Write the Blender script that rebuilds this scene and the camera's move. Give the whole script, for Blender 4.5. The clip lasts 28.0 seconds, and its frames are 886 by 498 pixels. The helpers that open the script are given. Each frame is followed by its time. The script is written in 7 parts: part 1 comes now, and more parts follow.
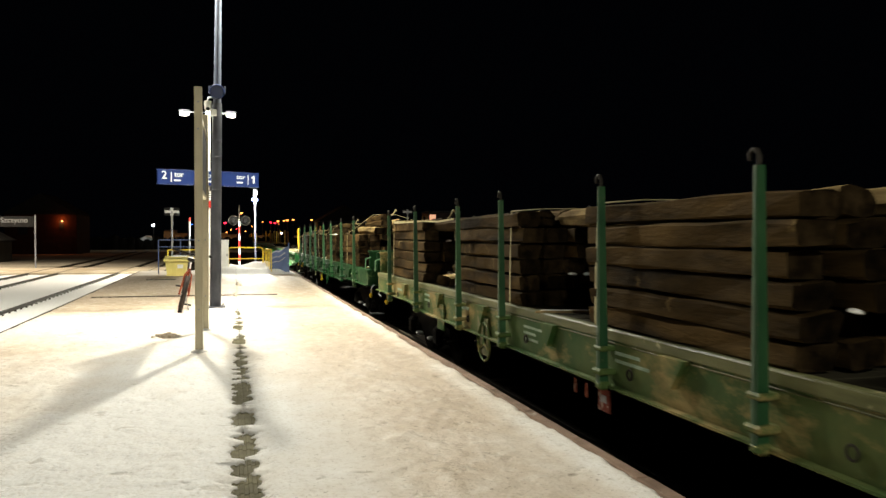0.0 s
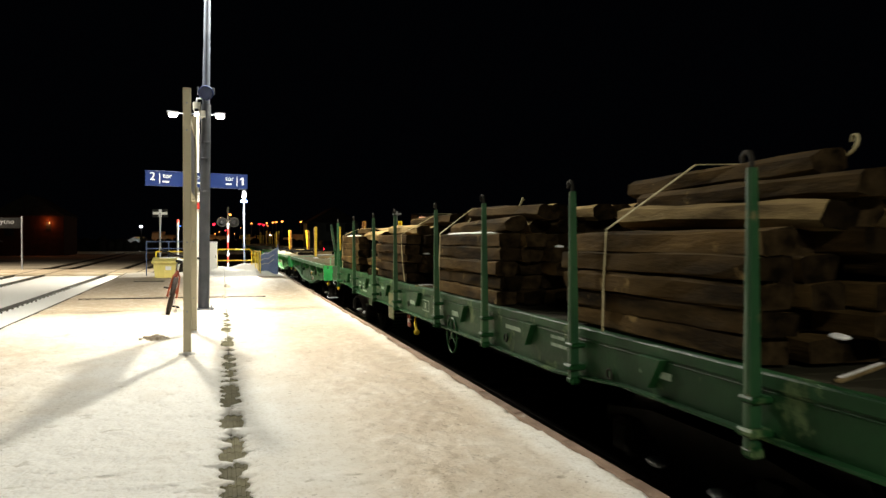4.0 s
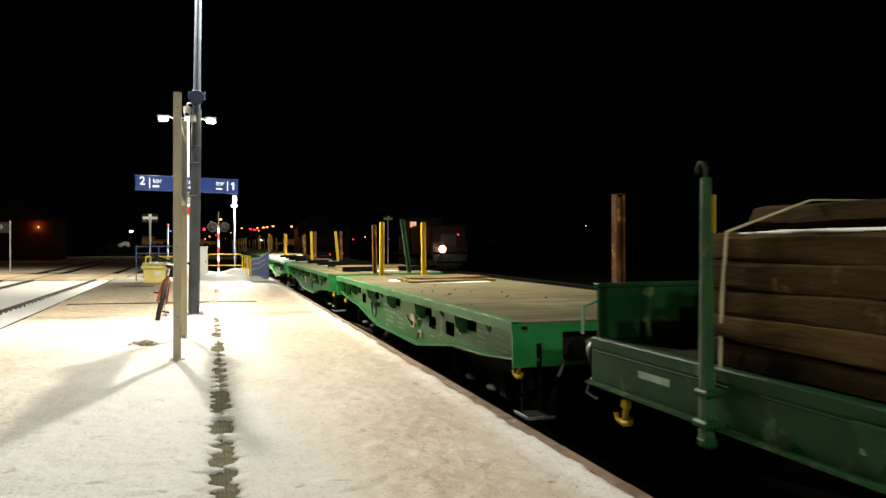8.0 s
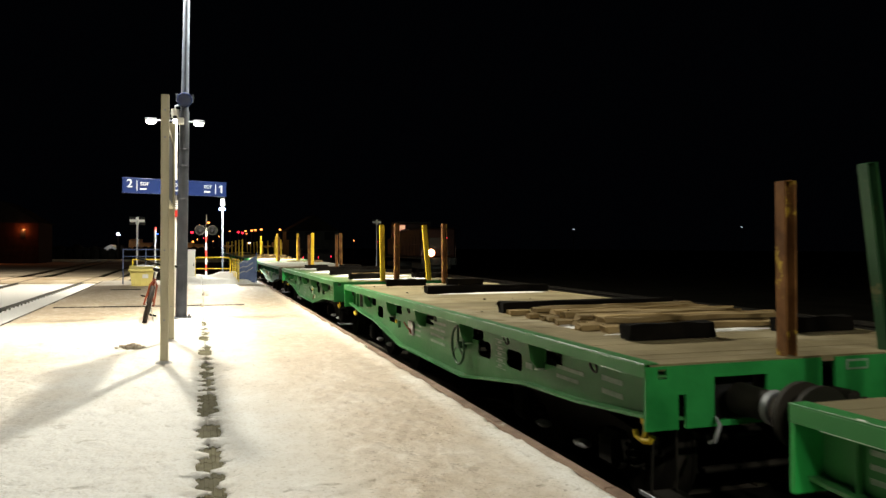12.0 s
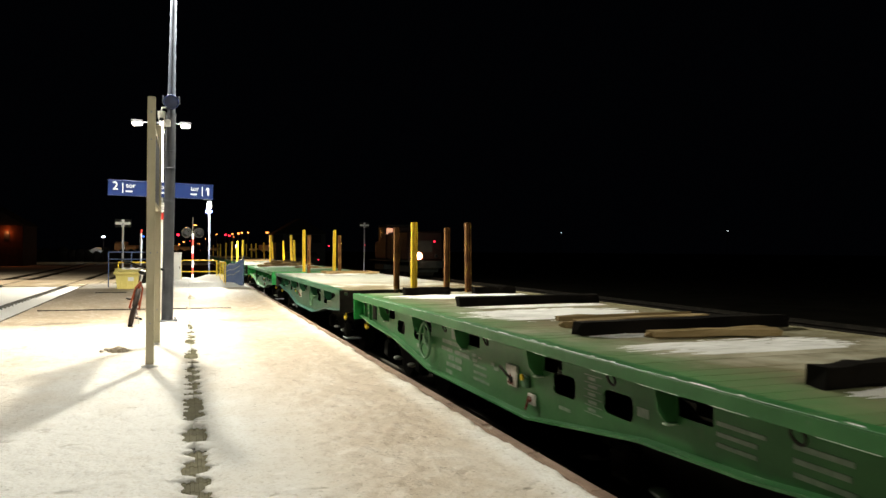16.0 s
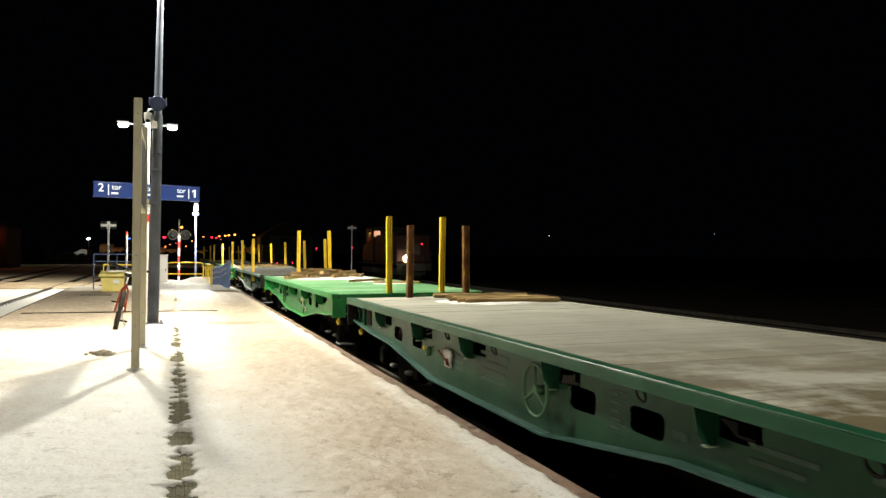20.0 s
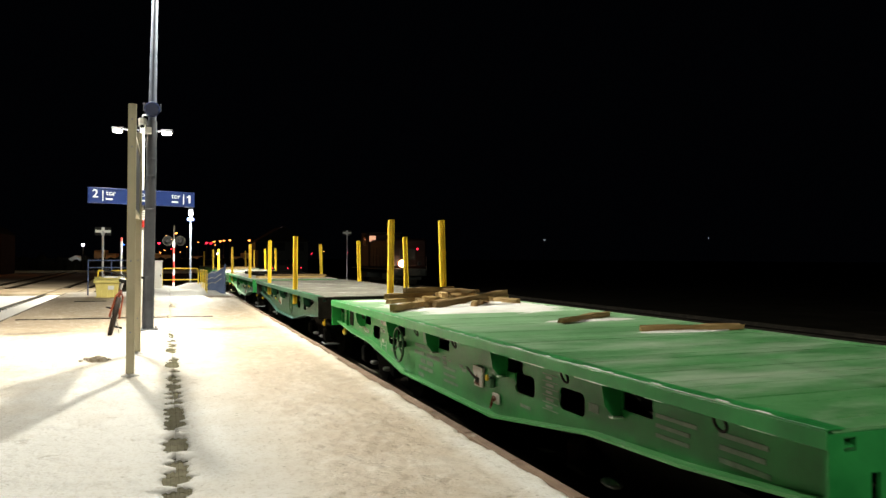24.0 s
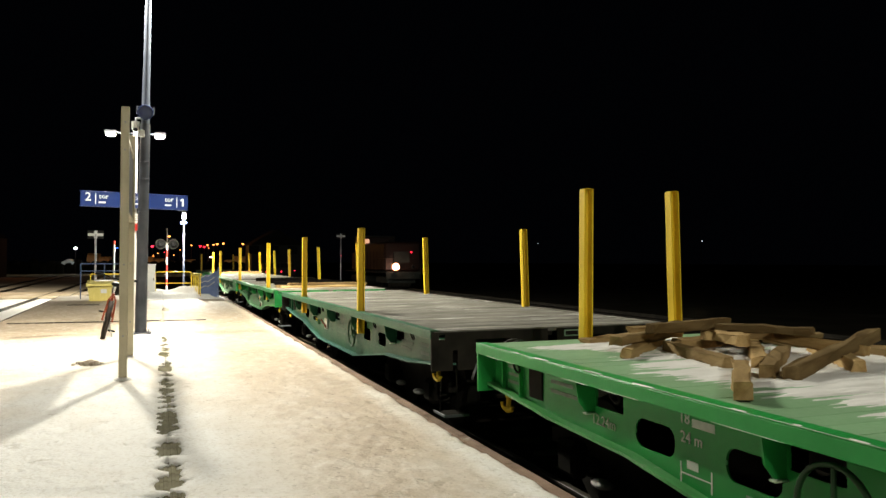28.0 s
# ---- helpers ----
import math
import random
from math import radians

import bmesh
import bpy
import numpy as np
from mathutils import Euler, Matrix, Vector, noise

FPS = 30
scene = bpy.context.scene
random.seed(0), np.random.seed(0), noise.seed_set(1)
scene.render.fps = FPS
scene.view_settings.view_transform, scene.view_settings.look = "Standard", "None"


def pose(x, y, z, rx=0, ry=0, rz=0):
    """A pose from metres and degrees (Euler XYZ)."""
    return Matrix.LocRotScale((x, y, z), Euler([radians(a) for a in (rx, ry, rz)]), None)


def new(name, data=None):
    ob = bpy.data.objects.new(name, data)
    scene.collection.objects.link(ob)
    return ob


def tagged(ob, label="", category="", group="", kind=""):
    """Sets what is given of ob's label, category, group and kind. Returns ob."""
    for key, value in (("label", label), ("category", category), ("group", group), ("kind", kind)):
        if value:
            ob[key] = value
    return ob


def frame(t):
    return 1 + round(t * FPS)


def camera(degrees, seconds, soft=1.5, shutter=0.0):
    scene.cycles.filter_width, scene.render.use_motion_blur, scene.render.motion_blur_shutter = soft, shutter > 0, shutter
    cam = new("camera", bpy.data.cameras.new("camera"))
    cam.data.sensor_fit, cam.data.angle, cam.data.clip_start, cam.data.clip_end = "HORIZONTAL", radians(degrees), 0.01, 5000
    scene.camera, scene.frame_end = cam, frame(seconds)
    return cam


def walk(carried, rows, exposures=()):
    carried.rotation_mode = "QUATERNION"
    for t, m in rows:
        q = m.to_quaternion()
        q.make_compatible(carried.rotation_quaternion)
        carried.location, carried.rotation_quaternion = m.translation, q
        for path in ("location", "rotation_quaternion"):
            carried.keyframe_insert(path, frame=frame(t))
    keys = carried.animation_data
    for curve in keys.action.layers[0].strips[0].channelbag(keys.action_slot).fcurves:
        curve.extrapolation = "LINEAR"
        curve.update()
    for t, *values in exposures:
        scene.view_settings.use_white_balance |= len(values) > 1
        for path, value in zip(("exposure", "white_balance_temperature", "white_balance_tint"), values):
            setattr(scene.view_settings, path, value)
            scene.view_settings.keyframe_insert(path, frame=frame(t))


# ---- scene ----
from itertools import product

# camera: held by hand at one spot on the platform, slowly panning right
EYE_HEIGHT = 1.55
CAMERA_TURNS = [
    (0, 89.12, -0.07, -15.05), (0.5, 89.20, -0.05, -14.96), (1, 89.22, -0.06, -15.06), (1.5, 89.22, -0.10, -15.23),
    (2, 89.22, -0.15, -15.36), (2.5, 89.22, -0.19, -15.51), (3, 89.22, -0.20, -15.67), (3.5, 89.22, -0.18, -15.79),
    (5.5, 89.56, -0.14, -15.88), (6, 89.58, -0.13, -16.04), (6.5, 89.63, -0.13, -16.11), (7, 89.65, -0.14, -16.22),
    (7.5, 89.65, -0.16, -16.34), (8, 89.64, -0.19, -16.48), (8.5, 89.65, -0.22, -16.61), (9, 89.68, -0.25, -16.73),
    (9.5, 89.74, -0.24, -16.80), (10, 89.90, -0.23, -16.80), (10.5, 89.94, -0.23, -16.91), (11, 89.94, -0.26, -17.07),
    (11.5, 89.91, -0.28, -17.19), (12, 89.91, -0.31, -17.31), (12.5, 89.91, -0.35, -17.45), (14.5, 89.87, -0.40, -18.00),
    (15, 89.88, -0.43, -18.12), (15.5, 90.02, -0.42, -18.18), (16, 90.15, -0.40, -18.22), (16.5, 90.20, -0.39, -18.31),
    (17, 90.22, -0.39, -18.45), (17.5, 90.23, -0.40, -18.56), (18, 90.33, -0.41, -18.60), (18.5, 90.37, -0.42, -18.69),
    (19, 90.37, -0.46, -18.85), (19.5, 90.38, -0.49, -18.98), (20, 90.36, -0.50, -19.13), (20.5, 90.46, -0.47, -19.13),
    (21, 90.52, -0.42, -19.15), (21.5, 90.53, -0.37, -19.26), (23.5, 90.67, -0.31, -19.47), (24, 90.71, -0.27, -19.47),
    (24.5, 90.76, -0.25, -19.47), (25, 90.78, -0.26, -19.58), (25.5, 90.79, -0.27, -19.69), (26, 90.80, -0.27, -19.74),
    (26.5, 90.86, -0.26, -19.74), (27, 90.92, -0.25, -19.75), (27.5, 90.95, -0.24, -19.82), (28, 90.95, -0.24, -19.92),
]
cam = camera(59.3, 28.0, soft=1.5, shutter=0.25)
walk(cam, [(t, pose(0, 0, EYE_HEIGHT, rx, ry, rz)) for t, rx, ry, rz in CAMERA_TURNS])

# the train's way towards the camera, in metres, every half second
TRAIN_WAY = [0.00, 1.84, 3.69, 5.54, 7.39, 9.25, 11.12, 13.00, 14.89, 16.80, 18.71, 20.64, 22.57, 24.50,
     26.43, 28.35, 30.27, 32.17, 34.08, 35.98, 37.87, 39.75, 41.63, 43.51, 45.38, 47.24, 49.11, 50.97,
     52.83, 54.68, 56.52, 58.33, 60.11, 61.87, 63.58, 65.26, 66.90, 68.50, 70.08, 71.63, 73.17, 74.69,
     76.20, 77.69, 79.16, 80.62, 82.04, 83.42, 84.75, 86.02, 87.21, 88.31, 89.30, 90.16, 90.89, 91.47,
     91.92]

# plan
PLATFORM_RIGHT, PLATFORM_LEFT, PLATFORM_FAR, PLATFORM_BACK = 2.60, -3.20, 36.6, -30.0
RAIL_Z = -0.50
LEFT_SLOPE = -0.0195       # the left edge, tracks and kerb swing out with distance
GAUGE = 0.7175
TRACK_TRAIN = 4.30          # axis of the train's track
TRACK_LEFT = -5.12
TRACK_FAR_LEFT = -8.95
TRACK_LOCO = 17.6
FLAT_LENGTH, FLAT_WIDTH = 11.22, 3.0
LOG_LENGTH = 18.80

# ---- world and lamps ----
world = bpy.data.worlds.new("night")
scene.world = world
world.use_nodes = True
world.node_tree.nodes["Background"].inputs[0].default_value = (0.10, 0.12, 0.2, 1)
world.node_tree.nodes["Background"].inputs[1].default_value = 0.004
scene.view_settings.exposure = 0.0


def point_lamp(name, x, y, z, watts, color, radius=0.12):
    data = bpy.data.lights.new(name, "POINT")
    data.energy, data.color, data.shadow_soft_size = watts, color, radius
    ob = new(name, data)
    ob.location = (x, y, z)
    return ob


def down_lamp(name, x, y, z, watts, color, degrees, radius=0.15):
    """A luminaire under a hood: its light goes down in a wide cone."""
    data = bpy.data.lights.new(name, "SPOT")
    data.energy, data.color, data.shadow_soft_size = watts, color, radius
    data.spot_size, data.spot_blend = math.radians(degrees), 0.35
    ob = new(name, data)
    ob.location = (x, y, z)
    return ob


LAMP_TINT = (1.0, 0.96, 0.80)
# the two arms of the tall mast, the twin heads of the sign pole
for side, watts in ((-1.5, 4400), (1.4, 4700)):
    point_lamp("mast_light", side - 0.02, 17.35, 8.20, watts, LAMP_TINT, 0.18)
for x in (-1.12, -0.08):
    point_lamp("platform_light", x, 19.90, 4.42, 240, LAMP_TINT, 0.1)
# fill light, far stronger than the slim post's small lamp by the crossing
down_lamp("post_fill_light", 1.15, 44.6, 4.2, 9500, LAMP_TINT, 172)
# added fill for the yard, on an unseen mast left of the crossing
down_lamp("yard_fill_light", -21.0, 52.0, 8.6, 14000, (1.0, 0.84, 0.64), 150)
# the next mast along the same platform, behind the camera
for side, watts in ((-1.5, 1500), (1.4, 2400)):
    point_lamp("mast_light", side - 0.02, -9.0, 8.20, watts, LAMP_TINT, 0.18)


# ---- materials ----
def nodes_of(name):
    m = bpy.data.materials.new(name)
    m.use_nodes = True
    t = m.node_tree
    return m, t, t.nodes["Principled BSDF"]


def add_node(t, kind, **values):
    n = t.nodes.new(kind)
    for key, value in values.items():
        n.inputs[key.replace("_", " ")].default_value = value
    return n


def ramp(t, source, stops):
    n = t.nodes.new("ShaderNodeValToRGB")
    n.color_ramp.elements[0].position, n.color_ramp.elements[0].color = stops[0][0], (*stops[0][1], 1)
    n.color_ramp.elements[1].position, n.color_ramp.elements[1].color = stops[-1][0], (*stops[-1][1], 1)
    for p, c in stops[1:-1]:
        n.color_ramp.elements.new(p).color = (*c, 1)
    t.links.new(source, n.inputs[0])
    return n.outputs[0]


def blend(t, fac, a, b, mode="MIX"):
    n = t.nodes.new("ShaderNodeMix")
    n.data_type, n.blend_type = "RGBA", mode
    for socket, v in ((n.inputs[0], fac), (n.inputs[6], a), (n.inputs[7], b)):
        if hasattr(v, "links") or hasattr(v, "is_linked"):
            t.links.new(v, socket)
        elif isinstance(v, tuple):
            socket.default_value = (*v, 1)
        else:
            socket.default_value = v
    return n.outputs[2]


def noise_of(t, scale, detail=4, stretch=None, rough=0.55, apart=False):
    """Noise over the object's own space; apart: shifted for each object, so that alike pieces differ."""
    co = t.nodes.new("ShaderNodeTexCoord").outputs["Object"]
    if apart:
        shift = t.nodes.new("ShaderNodeVectorMath")
        shift.operation = "MULTIPLY_ADD"
        t.links.new(t.nodes.new("ShaderNodeObjectInfo").outputs["Random"], shift.inputs[0])
        shift.inputs[1].default_value = (37.0, 53.0, 71.0)
        t.links.new(co, shift.inputs[2])
        co = shift.outputs[0]
    if stretch:
        mp = t.nodes.new("ShaderNodeMapping")
        mp.inputs["Scale"].default_value = stretch
        t.links.new(co, mp.inputs[0])
        co = mp.outputs[0]
    n = add_node(t, "ShaderNodeTexNoise", Scale=scale, Detail=detail, Roughness=rough)
    t.links.new(co, n.inputs["Vector"])
    return n.outputs["Fac"]


def bump_of(t, shader, height, strength, distance):
    b = add_node(t, "ShaderNodeBump", Strength=strength, Distance=distance)
    t.links.new(height, b.inputs["Height"])
    t.links.new(b.outputs[0], shader.inputs["Normal"])


def surface(name, dark, light, rough=0.6, metal=0.0, scale=3.0, fine=40.0, bump=0.15, stretch=None, vary=0.0,
            stain=None, stain_from=0.62, stain_scale=1.3, gloss=None,
            stain_stretch=None, soft=0.07, end_tone=None, end_at=(4.5, 8.0), side_tone=None, apart=True):
    """A worn surface: two tones by large noise, fine grain in relief, stains with a shape of their own."""
    m, t, s = nodes_of(name)
    own = apart and vary > 0
    large = noise_of(t, scale, 5, stretch, apart=own)
    small = noise_of(t, fine, 3, stretch, apart=own)
    col = ramp(t, large, [(0.35, dark), (0.68, light)])
    col = blend(t, 0.12, col, ramp(t, small, [(0.3, dark), (0.7, light)]))
    if stain:
        mask = ramp(t, noise_of(t, stain_scale, 6, stain_stretch, 0.7, own), [(stain_from, (0, 0, 0)), (stain_from + soft, (1, 1, 1))])
        col = blend(t, mask, col, stain)
    if end_tone:
        # another tone towards the tail of the wagon
        xyz = t.nodes.new("ShaderNodeSeparateXYZ")
        t.links.new(t.nodes.new("ShaderNodeTexCoord").outputs["Object"], xyz.inputs[0])
        half = add_node(t, "ShaderNodeMapRange", From_Min=end_at[0], From_Max=end_at[1])
        t.links.new(xyz.outputs["Y"], half.inputs[0])
        col = blend(t, half.outputs[0], col, blend(t, large, end_tone, tuple(2.0 * c for c in end_tone)))
    if side_tone:
        # paint left on the boards along the edges, rubbed off unevenly further in
        xyz = t.nodes.new("ShaderNodeSeparateXYZ")
        t.links.new(t.nodes.new("ShaderNodeTexCoord").outputs["Object"], xyz.inputs[0])
        ragged = t.nodes.new("ShaderNodeMath")
        ragged.operation = "MULTIPLY_ADD"
        ragged.inputs[1].default_value = 1.5
        t.links.new(noise_of(t, 1.1, 6, (1.0, 1.6, 1.0), 0.65), ragged.inputs[0])
        t.links.new(xyz.outputs["X"], ragged.inputs[2])
        edge = add_node(t, "ShaderNodeMapRange", From_Min=0.15, From_Max=-0.75)
        t.links.new(ragged.outputs[0], edge.inputs[0])
        col = blend(t, edge.outputs[0], col, side_tone)
    if vary:
        info = t.nodes.new("ShaderNodeObjectInfo").outputs["Random"]
        hsv = t.nodes.new("ShaderNodeHueSaturation")
        mr = add_node(t, "ShaderNodeMapRange", To_Min=1 - vary, To_Max=1 + vary)
        t.links.new(info, mr.inputs[0])
        t.links.new(mr.outputs[0], hsv.inputs["Value"])
        t.links.new(col, hsv.inputs["Color"])
        col = hsv.outputs[0]
    t.links.new(col, s.inputs["Base Color"])
    s.inputs["Metallic"].default_value = metal
    s.inputs["Specular IOR Level"].default_value = gloss if gloss is not None else (0.12 if rough >= 0.75 else 0.3)
    rr = add_node(t, "ShaderNodeMapRange", To_Min=max(0.05, rough - 0.15), To_Max=min(1, rough + 0.15))
    t.links.new(small, rr.inputs[0])
    t.links.new(rr.outputs[0], s.inputs["Roughness"])
    bump_of(t, s, small, bump, 0.01)
    return m


def glow(name, color, strength):
    m, t, s = nodes_of(name)
    s.inputs["Base Color"].default_value = (*color, 1)
    s.inputs["Emission Color"].default_value = (*color, 1)
    s.inputs["Emission Strength"].default_value = strength
    return m


def snow_material(name, trampled, worn_path=False):
    """Snow, white where loose, brown and icy where trodden. worn_path: browner along the edge walk and far down the platform."""
    m, t, s = nodes_of(name)
    large = noise_of(t, 0.55, 4, (1.0, 0.6, 1.0), 0.55)
    mid = noise_of(t, 2.2, 4, (1.0, 0.7, 1.0), 0.5)
    small = noise_of(t, 34.0, 4, None, 0.6)
    pits = noise_of(t, 6.5, 3, (0.75, 1.0, 1.0), 0.55)
    flecks = noise_of(t, 7.0, 3, (1.0, 0.85, 1.0), 0.55)
    crumbs = noise_of(t, 24.0, 3, None, 0.5)

    def sums(x, k, y):
        n = t.nodes.new("ShaderNodeMath")
        n.operation = "MULTIPLY_ADD"
        n.inputs[1].default_value = k
        t.links.new(x, n.inputs[0])
        if isinstance(y, float):
            n.inputs[2].default_value = y
        else:
            t.links.new(y, n.inputs[2])
        return n.outputs[0]

    mixed = sums(mid, 0.30, sums(large, 0.65, 0.175))
    if worn_path:
        co = t.nodes.new("ShaderNodeTexCoord").outputs["Object"]
        xyz = t.nodes.new("ShaderNodeSeparateXYZ")
        t.links.new(co, xyz.inputs[0])
        for axis, lo, hi, k in (("X", 0.1, 1.4, 0.39), ("Y", 7.0, 12.0, 0.12), ("Y", 16.5, 20.5, 0.22), ("X", -1.0, -2.3, 0.16), ("X", 2.05, 2.32, -0.24), ("Y", 31.4, 32.8, -0.85)):
            mr = add_node(t, "ShaderNodeMapRange", From_Min=lo, From_Max=hi)
            mr.interpolation_type = "SMOOTHSTEP"
            t.links.new(xyz.outputs[axis], mr.inputs[0])
            mixed = sums(mr.outputs[0], k, mixed)
        worn = []
        for axis, lo, hi in (("X", -0.1, -1.7), ("Y", 15.0, 19.0)):
            mr = add_node(t, "ShaderNodeMapRange", From_Min=lo, From_Max=hi)
            mr.interpolation_type = "SMOOTHSTEP"
            t.links.new(xyz.outputs[axis], mr.inputs[0])
            worn.append(mr.outputs[0])
        both = t.nodes.new("ShaderNodeMath")
        both.operation = "MULTIPLY"
        t.links.new(worn[0], both.inputs[0])
        t.links.new(worn[1], both.inputs[1])
        mixed = sums(both.outputs[0], 0.58, mixed)
    white, grey, brown = (0.87, 0.86, 0.85), (0.75, 0.695, 0.63), (0.59, 0.49, 0.385)
    # half scale, so that the brownest tones stay within the ramps
    mixed, a, h = sums(mixed, 0.5, 0.0), 0.5 * (0.85 - trampled), 0.5
    col = ramp(t, mixed, [(a - h * 0.20, white), (a - h * 0.03, grey), (a + h * 0.20, brown), (a + h * 0.48, (0.40, 0.325, 0.24)), (a + h * 0.82, (0.25, 0.20, 0.148))])
    col = blend(t, 0.26, col, ramp(t, small, [(0.36, (0.55, 0.48, 0.38)), (0.50, (1.0, 1.0, 1.0))]), "MULTIPLY")
    dirt = ramp(t, flecks, [(0.575, (0, 0, 0)), (0.66, (1, 1, 1))])
    dirt2 = ramp(t, mixed, [(a - h * 0.18, (0.0, 0.0, 0.0)), (a + h * 0.08, (0.11, 0.11, 0.11))])
    col = blend(t, blend(t, 1.0, dirt, dirt2, "MULTIPLY"), col, (0.28, 0.215, 0.135))
    bits = ramp(t, crumbs, [(0.655, (0, 0, 0)), (0.69, (1, 1, 1))])
    bits2 = ramp(t, mixed, [(a - h * 0.32, (0.0, 0.0, 0.0)), (a - h * 0.02, (0.45, 0.45, 0.45))])
    col = blend(t, blend(t, 1.0, bits, bits2, "MULTIPLY"), col, (0.16, 0.11, 0.06))
    hollow = ramp(t, pits, [(0.655, (0, 0, 0)), (0.70, (1, 1, 1))])
    col = blend(t, blend(t, 1.0, hollow, (0.28, 0.28, 0.28), "MULTIPLY"), col, (0.27, 0.22, 0.15))
    icy = ramp(t, flecks, [(0.40, (1, 1, 1)), (0.445, (0, 0, 0))])
    col = blend(t, blend(t, 1.0, icy, (0.16, 0.16, 0.16), "MULTIPLY"), col, (0.86, 0.84, 0.80))
    t.links.new(col, s.inputs["Base Color"])
    t.links.new(ramp(t, mixed, [(a - h * 0.1, (0.8, 0.8, 0.8)), (a + h * 0.15, (0.55, 0.55, 0.55))]), s.inputs["Roughness"])
    s.inputs["Specular IOR Level"].default_value = 0.2
    lump = noise_of(t, 6.0, 3.5, None, 0.55)
    dent = ramp(t, pits, [(0.60, (0, 0, 0)), (0.70, (1, 1, 1))])
    relief = sums(dent, -0.35, sums(small, 0.26, sums(flecks, -0.25, lump)))
    bump_of(t, s, relief, 0.75, 0.032)
    return m


SNOW = snow_material("snow_trodden", 0.0, True)
SNOW_CLEAN = snow_material("snow_clean", -0.30)
SNOW_PATCH = surface("deck_snow", (0.78, 0.77, 0.74), (0.90, 0.89, 0.87), 0.8, scale=2.5, fine=30, bump=0.25)
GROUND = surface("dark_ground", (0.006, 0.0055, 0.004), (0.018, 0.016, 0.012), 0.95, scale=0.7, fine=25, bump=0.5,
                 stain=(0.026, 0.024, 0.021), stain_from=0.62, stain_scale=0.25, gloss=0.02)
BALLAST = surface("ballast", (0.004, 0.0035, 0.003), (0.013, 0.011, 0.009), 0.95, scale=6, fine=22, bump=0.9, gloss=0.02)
CONCRETE = surface("concrete", (0.26, 0.23, 0.19), (0.40, 0.36, 0.30), 0.85, scale=2, fine=60, vary=0.12)
PAVER = surface("edge_paver", (0.16, 0.105, 0.076), (0.27, 0.185, 0.135), 0.8, scale=4, fine=70, vary=0.18, bump=0.3,
                stain=(0.38, 0.33, 0.27), stain_from=0.60, stain_scale=3)
TACTILE = surface("tactile_tile", (0.080, 0.070, 0.036), (0.175, 0.155, 0.085), 0.8, scale=5, fine=60, vary=0.2)
CROSSING = surface("crossing_boards", (0.44, 0.35, 0.23), (0.66, 0.57, 0.43), 0.9, scale=0.8, fine=30,
                   stain=(0.80, 0.78, 0.74), stain_from=0.55, stain_scale=0.7, soft=0.15)
SHANK_STEEL = surface("shank_steel", (0.40, 0.40, 0.38), (0.62, 0.61, 0.58), 0.35, 0.3, scale=6, fine=50, bump=0.04)
RAIL = surface("rail_steel", (0.018, 0.015, 0.009), (0.050, 0.042, 0.028), 0.6, 0.2, scale=4, fine=50)
SLEEPER_WOOD = surface("track_sleeper", (0.03, 0.025, 0.02), (0.09, 0.075, 0.06), 0.9, scale=2, fine=30, vary=0.2)
POST_PAINT = surface("beige_post", (0.40, 0.36, 0.25), (0.52, 0.47, 0.33), 0.55, scale=1.5, fine=30, bump=0.05)
MAST_PAINT = surface("mast_grey", (0.048, 0.053, 0.066), (0.095, 0.100, 0.116), 0.55, 0.1, scale=2, fine=40, bump=0.05)
MAST_UPPER = surface("mast_zinc", (0.062, 0.074, 0.105), (0.105, 0.120, 0.155), 0.5, 0.0, scale=2, fine=40, bump=0.05)
GALVANISED = surface("galvanised", (0.22, 0.23, 0.25), (0.34, 0.35, 0.37), 0.5, 0.3, scale=3, fine=50, bump=0.05)
WHITE_PAINT = surface("white_paint", (0.66, 0.65, 0.62), (0.80, 0.79, 0.76), 0.5, scale=2, fine=40, bump=0.04)
SIGN_BLUE = surface("sign_blue", (0.006, 0.016, 0.078), (0.009, 0.022, 0.10), 0.4, scale=1, fine=20, bump=0.02)
SIGN_WHITE = surface("sign_white", (0.52, 0.52, 0.52), (0.60, 0.60, 0.60), 0.5, scale=1, fine=20, bump=0.02)
RED_PAINT = surface("red_paint", (0.30, 0.018, 0.013), (0.42, 0.030, 0.020), 0.5, scale=3, fine=40, bump=0.05)
YELLOW_RAILING = surface("yellow_railing", (0.66, 0.46, 0.03), (0.80, 0.58, 0.05), 0.45, scale=3, fine=40, bump=0.05)
BIN_YELLOW = surface("bin_plastic", (0.56, 0.47, 0.14), (0.68, 0.58, 0.20), 0.5, scale=2, fine=40, bump=0.06)
BARRIER_BLUE = surface("blue_barrier", (0.040, 0.062, 0.135), (0.075, 0.105, 0.20), 0.5, scale=3, fine=40)
BLACK = surface("black_rubber", (0.007, 0.007, 0.007), (0.018, 0.018, 0.018), 0.7, scale=8, fine=60, gloss=0.1)
SIGNAL_BLACK = surface("signal_black", (0.0025, 0.0025, 0.0025), (0.006, 0.006, 0.006), 0.8, scale=4, fine=40, gloss=0.05)
DARK_STEEL = surface("dark_steel", (0.010, 0.009, 0.007), (0.030, 0.026, 0.021), 0.75, 0.0, scale=3, fine=40)
TYRE = surface("dusty_tyre", (0.022, 0.017, 0.015), (0.055, 0.042, 0.037), 0.85, scale=9, fine=60)
BIKE_RED = surface("bike_frame", (0.20, 0.032, 0.012), (0.34, 0.068, 0.022), 0.35, scale=5, fine=50, bump=0.02)
CHROME = surface("bright_metal", (0.5, 0.5, 0.5), (0.65, 0.65, 0.65), 0.3, 1.0, scale=5, fine=50, bump=0.02)
